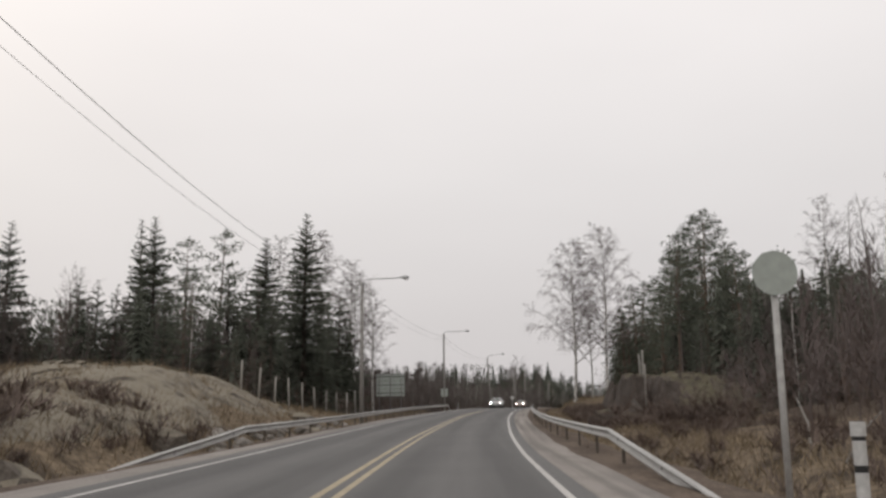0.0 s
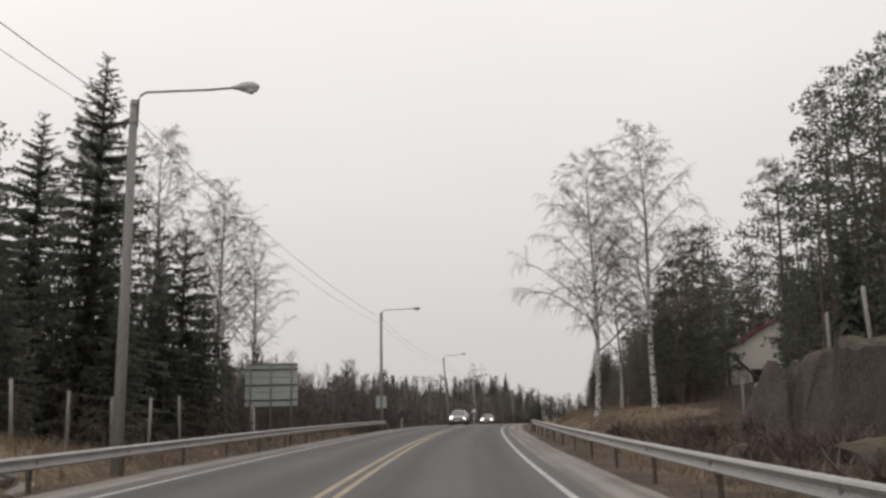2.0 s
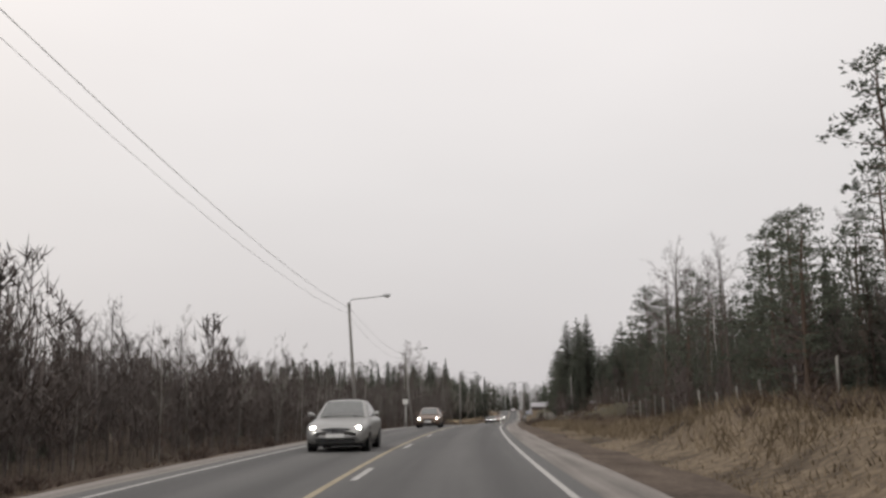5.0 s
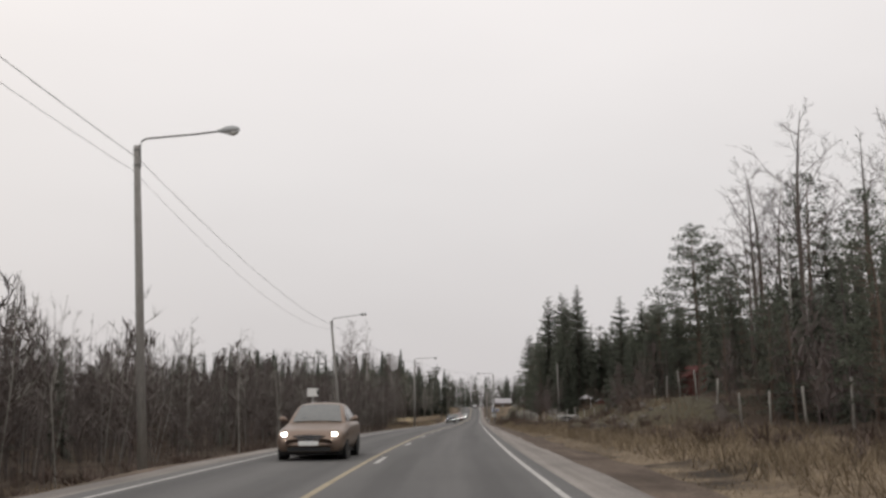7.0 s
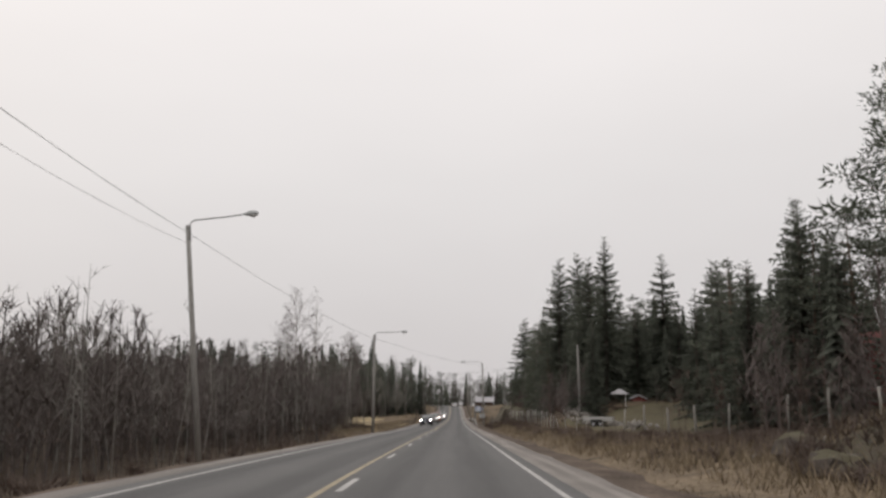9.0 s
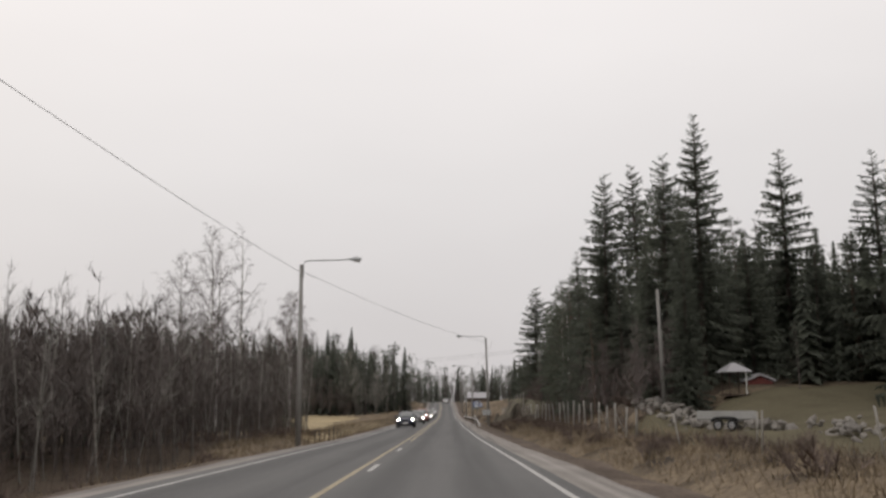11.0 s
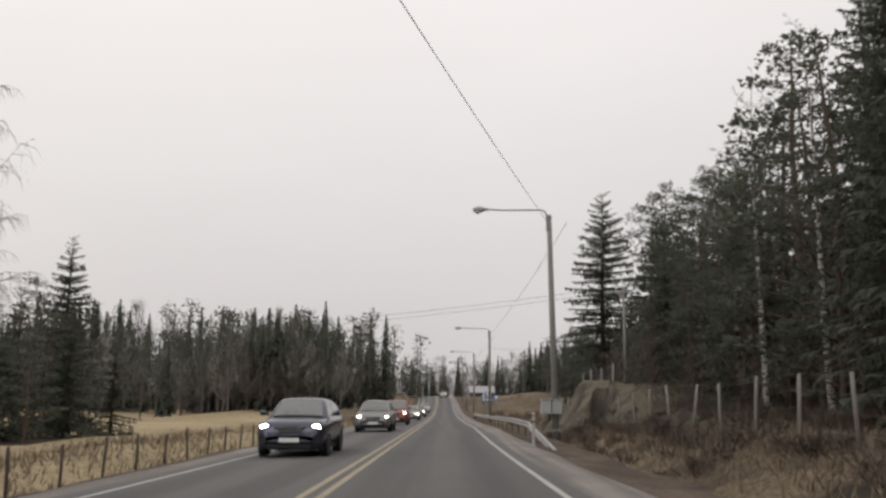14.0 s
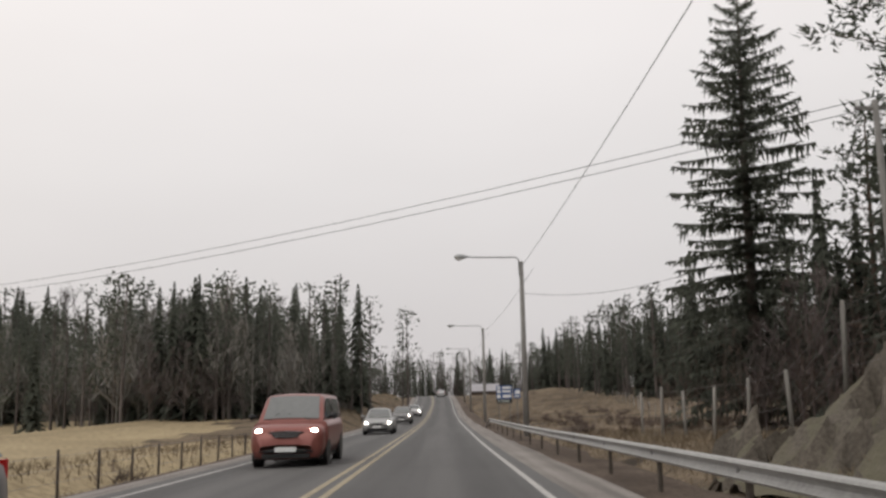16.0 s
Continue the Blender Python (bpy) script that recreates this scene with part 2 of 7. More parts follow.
TWIG = material("birch_twigs", (0.12, 0.098, 0.092), 0.9, 0.25, 0.6, 8.0, 0.0, obj=0.15)
ALDER = material("bare_thicket", (0.094, 0.080, 0.074), 0.95, 0.3, 0.5, 6.0, 0.0, tint=(0.122, 0.104, 0.096), island=0.2)
PALE_STEM = material("pale_saplings", (0.20, 0.19, 0.17), 0.9, 0.3, 0.8, 8.0, 0.1, island=0.3)
STRAW = material("dead_grass_blades", (0.140, 0.108, 0.074), 0.95, 0.3, 0.4, 6.0, 0.0, tint=(0.225, 0.180, 0.124), island=0.35, spec=0.1)
BRUSH = material("brown_brush", (0.088, 0.067, 0.058), 0.95, 0.3, 0.5, 6.0, 0.0, tint=(0.122, 0.092, 0.076), island=0.3)
SIGN_BACK = material("sign_back_aluminium", (0.33, 0.36, 0.33), 0.6, 0.12, 0.8, 8.0, 0.05)
WHITE = material("white_enamel", (0.72, 0.72, 0.70), 0.5, 0.08, 2.0, 20.0, 0.02)
BLACK = material("black_plastic", (0.02, 0.02, 0.02), 0.5, 0.2, 2.0, 20.0, 0.02)
BLUE = material("blue_sign_face", (0.04, 0.09, 0.23), 0.45, 0.1, 2.0, 20.0, 0.0)
RED_WALL = material("red_ochre_boards", (0.13, 0.040, 0.035), 0.85, 0.25, 1.0, 10.0, 0.2, stretch=(8, 8, 0.5))
RED_ROOF = material("red_sheet_roof", (0.27, 0.075, 0.07), 0.55, 0.15, 1.0, 10.0, 0.1)
PLASTER = material("pale_render", (0.52, 0.49, 0.44), 0.9, 0.12, 0.8, 10.0, 0.1)
DARK_WOOD = material("dark_boards", (0.07, 0.05, 0.04), 0.85, 0.25, 1.0, 10.0, 0.2, stretch=(8, 8, 0.5))
ROOF_PALE = material("pale_sheet_roof", (0.33, 0.32, 0.33), 0.55, 0.12, 1.0, 10.0, 0.1)
GLASS = material("dark_window_glass", (0.03, 0.034, 0.038), 0.08, 0.1, 2.0, 9.0, 0.0, spec=0.6)
# Base grey lifted to hold the sky's reflection and the lit interior.
CAR_GLASS = material("sky_grey_car_glass", (0.13, 0.135, 0.13), 0.06, 0.1, 2.0, 9.0, 0.0, spec=0.9)
TYRE = material("tyre_rubber", (0.02, 0.02, 0.021), 0.85, 0.2, 5.0, 30.0, 0.1)
ALLOY = material("alloy_rim", (0.38, 0.38, 0.39), 0.4, 0.1, 5.0, 30.0, 0.0, metal=0.8)
TAIL = material("tail_lamp_red", (0.5, 0.02, 0.02), 0.3, 0.1, 5.0, 30.0, 0.0)
BEAM = glow("lit_headlamp", (1.0, 0.93, 0.82), 40.0)


# ---- mesh helpers ----
class Buf:
    """Collects vertices and faces for one mesh."""

    def __init__(self):
        self.v, self.f = [], []

    def face(self, *pts):
        n = len(self.v)
        self.v.extend(tuple(p) for p in pts)
        self.f.append(tuple(range(n, n + len(pts))))

    def tube(self, pts, radii, sides=5, cap=True):
        pts = [Vector(p) for p in pts]
        n0 = len(self.v)
        for i, p in enumerate(pts):
            t = (pts[min(i + 1, len(pts) - 1)] - pts[max(i - 1, 0)]).normalized()
            ref = Vector((0, 0, 1)) if abs(t.z) < 0.9 else Vector((1, 0, 0))
            a = t.cross(ref).normalized()
            b = t.cross(a)
            r = radii[i] if not isinstance(radii, (int, float)) else radii
            for k in range(sides):
                w = 2 * math.pi * k / sides
                self.v.append(tuple(p + (a * math.cos(w) + b * math.sin(w)) * r))
        for i in range(len(pts) - 1):
            for k in range(sides):
                k2 = (k + 1) % sides
                self.f.append((n0 + i * sides + k, n0 + (i + 1) * sides + k, n0 + (i + 1) * sides + k2, n0 + i * sides + k2))
        if cap and sides > 3:
            self.f.append(tuple(n0 + k for k in range(sides)))
            self.f.append(tuple(n0 + (len(pts) - 1) * sides + k for k in reversed(range(sides))))

    def box(self, c, size, rz=0.0, bevel=0.0):
        """A box with its edges cut off."""
        cx, cy, cz = c
        hx, hy, hz = (s / 2 for s in size)
        b = min(bevel, hx * 0.6, hy * 0.6)
        ca, sa = math.cos(rz), math.sin(rz)
        ring = [(-hx + b, -hy), (hx - b, -hy), (hx, -hy + b), (hx, hy - b), (hx - b, hy), (-hx + b, hy), (-hx, hy - b), (-hx, -hy + b)] if b else [(-hx, -hy), (hx, -hy), (hx, hy), (-hx, hy)]
        n0, m = len(self.v), len(ring)
        for z in (-hz, hz):
            for x, y in ring:
                self.v.append((cx + x * ca - y * sa, cy + x * sa + y * ca, cz + z))
        for k in range(m):
            self.f.append((n0 + k, n0 + (k + 1) % m, n0 + m + (k + 1) % m, n0 + m + k))
        self.f.append(tuple(n0 + k for k in reversed(range(m))))
        self.f.append(tuple(n0 + m + k for k in range(m)))

    def mesh(self, name, mat, smooth=False):
        me = bpy.data.meshes.new(name)
        me.from_pydata(self.v, [], self.f)
        me.materials.append(mat)
        if smooth:
            me.polygons.foreach_set("use_smooth", [True] * len(me.polygons))
        me.update()
        return me


def part(name, buf, mat, parent=None, label="", smooth=False):
    """Links a Buf, or a mesh, as one mesh object under a thing or a part."""
    me = buf if isinstance(buf, bpy.types.Mesh) else buf.mesh(name, mat, smooth)
    ob = new(name, me)
    ob.parent = parent
    if label:
        ob["label"] = label
    return ob


def arrays(buf):
    """A Buf's vertices and triangles as arrays."""
    tris = [(f[0], f[k], f[k + 1]) for f in buf.f for k in range(1, len(f) - 1)]
    return np.array(buf.v, np.float32), np.array(tris, np.int32)


def merged(name, mat, shapes, rows):
    """One mesh of many placed shapes. Rows: shape number, x, y, z, turn, width scale, height scale."""
    vs, fs, n = [], [], 0
    for k, x, y, z, turn, w, h in rows:
        v, f = shapes[k]
        c, s = math.cos(turn) * w, math.sin(turn) * w
        vs.append(np.stack([v[:, 0] * c - v[:, 1] * s + x, v[:, 0] * s + v[:, 1] * c + y, v[:, 2] * h + z], 1))
        fs.append(f + n)
        n += len(v)
    v, f = np.concatenate(vs).astype(np.float32), np.concatenate(fs).astype(np.int32)
    me = bpy.data.meshes.new(name)
    me.vertices.add(len(v))
    me.vertices.foreach_set("co", v.ravel())
    me.loops.add(len(f) * 3)
    me.loops.foreach_set("vertex_index", f.ravel())
    me.polygons.add(len(f))
    me.polygons.foreach_set("loop_start", np.arange(0, len(f) * 3, 3, dtype=np.int32))
    me.polygons.foreach_set("loop_total", np.full(len(f), 3, np.int32))
    me.materials.append(mat)
    me.update(calc_edges=True)
    return me


def empty(name, m=None):
    ob = new(name)
    ob.empty_display_size = 0.3
    if m is not None:
        ob.matrix_basis = m
    return ob


# ---- the line of the road ----
KNOT_Y = [-400, -120, -60, 0, 40, 80, 120, 160, 200, 240, 280, 320, 334, 368, 402, 436, 463, 490, 536, 570, 620, 700, 900]
KNOT_X = [0.0, -0.8, -0.39, 0.0, 1.08, 4.10, 8.97, 15.39, 22.86, 30.89, 39.08, 47.43, 50.45, 57.4, 64.4, 71.4, 76.9, 82.5, 91.3, 96.5, 101.0, 101.0, 80.0]
KNOT_Z = [0.0, 0.0, 0.0, 0.0, 0.30, 0.90, 1.33, 1.41, 1.14, 0.68, 0.23, 0.01, 0.0, -0.25, -0.40, -0.30, 0.2, 1.0, 3.0, 3.4, 2.5, 0.0, 0.0]


SLOPES = {}


def spline(ys, ks, y):
    """A smooth curve through the knots, for one station or an array of them."""
    if isinstance(y, (int, float)):
        if id(ks) not in SLOPES:
            SLOPES[id(ks)] = np.gradient(np.array(ks, float), np.array(ys, float)).tolist()
        g, i = SLOPES[id(ks)], 0
        while i < len(ys) - 2 and ys[i + 1] < y:
            i += 1
        h = ys[i + 1] - ys[i]
        t = min(1.0, max(0.0, (y - ys[i]) / h))
        return ks[i] * (1 + 2 * t) * (1 - t) ** 2 + ks[i + 1] * t * t * (3 - 2 * t) + h * t * (1 - t) * ((1 - t) * g[i] - t * g[i + 1])
    y = np.asarray(y, float)
    ys, ks = np.array(ys, float), np.array(ks, float)
    g = np.gradient(ks, ys)
    i = np.clip(np.searchsorted(ys, y) - 1, 0, len(ys) - 2)
    h = ys[i + 1] - ys[i]
    t = np.clip((y - ys[i]) / h, 0, 1)
    return ks[i] * (1 + 2 * t) * (1 - t) ** 2 + ks[i + 1] * t * t * (3 - 2 * t) + h * t * (1 - t) * ((1 - t) * g[i] - t * g[i + 1])


def road_x(y):
    return spline(KNOT_Y, KNOT_X, y)


def road_z(y):
    return spline(KNOT_Y, KNOT_Z, y)


def road_way(y):
    """The slope dx/dy of the road."""
    return road_x(y + 0.5) - road_x(y - 0.5)


def on_road(y, d, h=0.0):
    """The place at station y, d metres to the right of the driven line and h above the road."""
    s = float(road_way(y))
    k = math.hypot(1, s)
    return Vector((float(road_x(y)) + d / k, y - d * s / k, float(road_z(y)) + h))


def heading(y):
    """The turn about z of a thing that faces along the road, degrees."""
    return -math.degrees(math.atan(float(road_way(y))))


def step(a, b, v):
    if isinstance(v, (int, float)):
        t = min(1.0, max(0.0, (v - a) / (b - a)))
        return t * t * (3 - 2 * t)
    t = np.clip((np.asarray(v, float) - a) / (b - a), 0, 1)
    return t * t * (3 - 2 * t)


def span(a, b, c, e, v):
    """0 before a, 1 from b to c, 0 after e."""
    return step(a, b, v) * (1 - step(c, e, v))


def waves(x, y):
    if isinstance(x, (int, float)) and isinstance(y, (int, float)):
        sin = math.sin
        return (sin(x * 0.31 + 1.3 * sin(y * 0.17)) + sin(y * 0.41 + 1.7 * sin(x * 0.23)) + 0.6 * sin(x * 0.9 + y * 0.7) + 0.5 * sin(x * 1.7 - y * 1.3)) / 3.1
    return (np.sin(x * 0.31 + 1.3 * np.sin(y * 0.17)) + np.sin(y * 0.41 + 1.7 * np.sin(x * 0.23)) + 0.6 * np.sin(x * 0.9 + y * 0.7) + 0.5 * np.sin(x * 1.7 - y * 1.3)) / 3.1


def ground_rise(y, d):
    """The ground's height over the road at station y and d metres to its right."""
    r, l = d, -d
    # the right side: shoulder, ditch, then the land
    h = -0.12 - 0.10 * span(-7.4, -6.6, 3.2, 4.4, d) - 0.55 * span(3.0, 4.6, 5.4, 7.5, r) * (1 - 0.6 * span(20, 60, 200, 240, y))
    h = h + 1.0 * step(8, 22, r) * (1 - step(370, 400, y)) * (1 - 0.7 * span(240, 250, 280, 292, y) * (1 - step(15, 22, r))) + 1.1 * span(84, 96, 128, 150, y) * step(4.5, 9, r) + 1.2 * span(95, 110, 130, 150, y) * step(11, 24, r)
    h = h + 1.5 * span(-60, -40, 20, 40, y) * step(14, 30, r)
    h = h + 1.5 * span(54, 66, 70, 77, y) * step(10.5, 14, r)
    h = h + 1.6 * span(188, 197, 206, 216, y) * step(7.8, 13.0, r) + 0.7 * span(190, 215, 240, 255, y) * step(13, 20, r)
    h = h + 0.8 * span(282, 292, 330, 340, y) * step(7, 13, r) + 1.7 * span(335, 342, 352, 358, y) * step(8, 13, r)
    h = h + 1.8 * span(395, 430, 520, 560, y) * step(8, 26, r) + 1.7 * span(274, 284, 302, 314, y) * step(14.5, 18.5, r)
    h = h + 0.45 * span(255, 265, 292, 300, y) * step(9.5, 12.5, r) + 0.8 * span(277, 281, 290, 296, y) * span(11, 12.5, 14.0, 16, r)
    # the left side
    h = h - 0.55 * span(6.4, 7.6, 8.4, 10.2, l) - 1.0 * span(100, 125, 265, 285, y) * step(7.5, 11, l)
    h = h + 1.85 * span(-30, 10, 42, 62, y) * step(8.2, 15, l) + 1.4 * span(30, 46, 60, 73, y) * step(8.5, 16, l)
    h = h - 0.5 * span(270, 300, 500, 540, y) * step(8, 20, l) + 1.2 * span(400, 430, 520, 560, y) * span(7, 12, 26, 44, l)
    h = h * (1 - 0.85 * step(65, 120, abs(d)))
    h = h + 1.5 * step(45, 110, l) * span(290, 330, 700, 900, y)
    rough = step(4.0, 8, r) + step(7.5, 11, l)
    return h + rough * 0.22 * waves(d + 40, y)


def ground_z(x, y):
    s = road_way(y)
    d = (x - road_x(y)) / (1 + s * s) ** 0.5
    return road_z(y) + ground_rise(y, d)


def at_ground(y, d, sink=0.0):
    p = on_road(y, d)
    p.z = float(ground_z(p.x, p.y)) - sink
    return p


# ---- ground, road and lines ----
def build_ground():
    ys = np.concatenate([[-2500, -900, -300, -120], np.arange(-60, 600, 2.5), np.arange(600, 900, 12), [1000, 1400, 2200, 4000]])
    near = np.concatenate([np.arange(-30, -6, 1.0), np.arange(-6, 14, 0.8), np.arange(14, 32, 1.5)])
    ds = np.concatenate([[-4000, -1500, -600, -300, -200, -150], np.arange(-120, -30, 6.0), near, np.arange(32, 120, 6.0), [150, 220, 400, 1000, 2500, 4000]])
    yy, dd = np.meshgrid(ys, ds, indexing="ij")
    xx = road_x(np.clip(yy, -400, 900)) + dd
    yc = np.clip(yy, -400, 900)
    zz = ground_z(road_x(yc) + dd, yc)
    v = np.stack([xx, yy, zz], -1).reshape(-1, 3)
    n, m = len(ys), len(ds)
    i, j = np.meshgrid(np.arange(n - 1), np.arange(m - 1), indexing="ij")
    a = (i * m + j).ravel()
    f = np.stack([a, a + 1, a + m + 1, a + m], 1)
    me = bpy.data.meshes.new("ground")
    me.from_pydata(v.tolist(), [], f.tolist())
    for mat in (GROUND, FIELD, LAWN, FLOOR):
        me.materials.append(mat)
    cy, cd = yy[:-1, :-1].ravel() + 1.2, dd[:-1, :-1].ravel() + 0.5
    idx = np.zeros(len(f), int)
    edge = 2.5 * waves(cd, cy)
    idx[(cy > 292 + edge) & (cy < 520) & (cd < -9.0) & (cd > -160) & ~((cy > 385 + edge) & (cd > -20 + edge))] = 1
    idx[(cy > 236) & (cy < 283) & (cd > 10.8 + edge * 0.3) & (cd < 34)] = 2
    wooded = ((cy > 98) & (cy < 306) & (cd < -11.5 + edge * 0.3)) | ((cy > 62) & (cy < 104) & (cd < -12.2 + edge * 0.4)) | ((cy > 68) & (cy < 114) & (cd < -8.0)) | ((cy > 92) & (cy < 238) & (cd > 12.5 + edge * 0.5)) | ((cy > 40) & (cy < 94) & (cd > 15 + edge)) | ((cy > 284) & (cy < 372) & (cd > 11 + edge * 0.5)) | ((cy > 330) & (cy < 352) & (cd < -20.5 + edge * 0.5) & (cd > -36)) | ((cy > 306) & (cy < 322) & (cd < -14.5 + edge * 0.5) & (cd > -28)) | (cy > 470) & (np.abs(cd + 0) > 40)
    idx[wooded] = 3
    me.polygons.foreach_set("material_index", idx.astype(np.int32))
    me.polygons.foreach_set("use_smooth", [True] * len(f))
    tagged(new("ground", me), "uneven verge and land with dead brown grass", "ground", kind="structure")


def edge_shift(y):
    """How far the right edge of the lane swings out from its usual offset at station y."""
    return float(np.interp(y, EDGE_Y, EDGE_D))


def tilt(y, d):
    """The road's height over its right lane at d metres to the right: it banks in the first bend and falls away later."""
    return (0.022 * (1 - float(step(50, 80, y))) - 0.020 * float(step(262, 285, y))) * max(0.0, -1.8 - d)


def ribbon(name, y0, y1, d0, d1, h0, h1, mat, pace=2.0, uv=False, skirt=0.0, swing=(0, 0), ragged=0.0):
    """A strip along the road between two offsets, as a mesh. swing: how much of the lane's edge shift each side follows."""
    ys = np.linspace(y0, y1, max(2, int(abs(y1 - y0) / pace) + 1))
    cols = [(d0, h0), (d1, h1)]
    if skirt:
        cols = [(d0 - 0.25, h0 - skirt)] + [(d0 + (d1 - d0) * k / 6, h0 + (h1 - h0) * k / 6) for k in range(7)] + [(d1 + 0.25, h1 - skirt)]
    v, f, across = [], [], []
    for y in ys:
        e = edge_shift(y)
        for d, h in cols:
            k = swing[0] + (swing[1] - swing[0]) * (d - d0) / (d1 - d0)
            far = abs(d) > abs(d0 + d1) / 2
            d = d + k * e + (ragged * float(waves(d * 3.0, y * 1.7)) if far else 0.0)
            v.append(tuple(on_road(float(y), d, h + tilt(y, d))))
            across.append((d, float(y)))
    m = len(cols)
    for i in range(len(ys) - 1):
        for k in range(m - 1):
            a = i * m + k
            f.append((a, a + 1, a + m + 1, a + m))
    me = bpy.data.meshes.new(name)
    me.from_pydata(v, [], f)
    me.materials.append(mat)
    if uv:
        layer = me.uv_layers.new(name="across")
        loops = np.empty(len(me.loops), np.int32)
        me.loops.foreach_get("vertex_index", loops)
        layer.data.foreach_set("uv", np.array(across, np.float32)[loops].ravel())
    me.update()
    return me


EDGE_Y = [-20, 12, 22, 32, 42, 52, 63, 84, 96, 120, 147, 168, 179, 190, 201, 228, 253, 264, 275, 285, 305, 314, 325, 335, 346, 400, 500]
EDGE_D = [-0.28, -0.28, -0.25, -0.12, -0.02, 0.0, -0.05, -0.1, -0.18, -0.12, -0.07, -0.02, 0.05, 0.12, 0.18, 0.26, 0.28, 0.24, 0.17, 0.1, 0.0, -0.1, -0.22, -0.28, -0.2, -0.1, 0.0]
build_ground()
road = tagged(new("road", ribbon("road", -120, 690, -5.62, 2.0, 0.0, 0.0, ASPHALT, 2.0, True, 0.3, (0, 1))), "worn grey two-lane asphalt road", "road", kind="structure")
for name, a, b, s0, s1 in (("shoulder_east", 1.93, 2.95, -120, 690), ("shoulder_west", -6.3, -5.55, -120, 690)):
    tagged(new(name, ribbon(name, s0, s1, a, b, -0.012, -0.03, GRAVEL, 2.0, True, 0.3, (1, 1) if a > 0 else (0, 0), 0.10)), "pale gravel shoulder along the asphalt", "shoulder", kind="structure")
for name, a, b in (("soil_east", 2.75, 4.3), ("soil_west", -7.0, -6.15)):
    tagged(new(name, ribbon(name, -120, 690, a, b, -0.06 if a > 0 else -0.10, -0.10 if a > 0 else -0.06, SOIL, 2.0, True, 0.3, (1, 0) if a > 0 else (0, 0), 0.35)), "dark brown bare soil beside the gravel shoulder", "soil", kind="structure")
LIFT = 0.006


def line(name, y0, y1, d, mat, label, width=0.11):
    swing = (1, 1) if d > 0 else (0, 0)
    ob = new(name, ribbon(name, y0, y1, d - width / 2, d + width / 2, LIFT, LIFT, mat, 2.0, swing=swing))
    return tagged(ob, label, "road marking", kind="structure")


line("edge_line_east", -60, 690, 1.65, PAINT_W, "worn white edge line")
line("edge_line_west", -60, 690, -5.15, PAINT_W, "worn white edge line")
line("barrier_line", -60, 66, -2.0, PAINT_Y, "worn yellow double barrier line", 0.12)
line("barrier_line", -60, 91, -1.72, PAINT_Y, "worn yellow double barrier line", 0.12)
line("barrier_line", 66, 236, -2.0, PAINT_Y, "worn yellow barrier line", 0.12)
line("barrier_line", 236, 300, -2.0, PAINT_Y, "worn yellow barrier line", 0.12)
line("barrier_line", 274, 690, -1.72, PAINT_Y, "worn yellow barrier line", 0.12)
line("barrier_line", 300, 690, -2.0, PAINT_Y, "worn yellow barrier line", 0.12)
for k in range(15):
    y = 94.0 + 12.0 * k
    line("centre_dash", y, y + 3.0, -1.72, PAINT_W, "white centre line dash", 0.12)


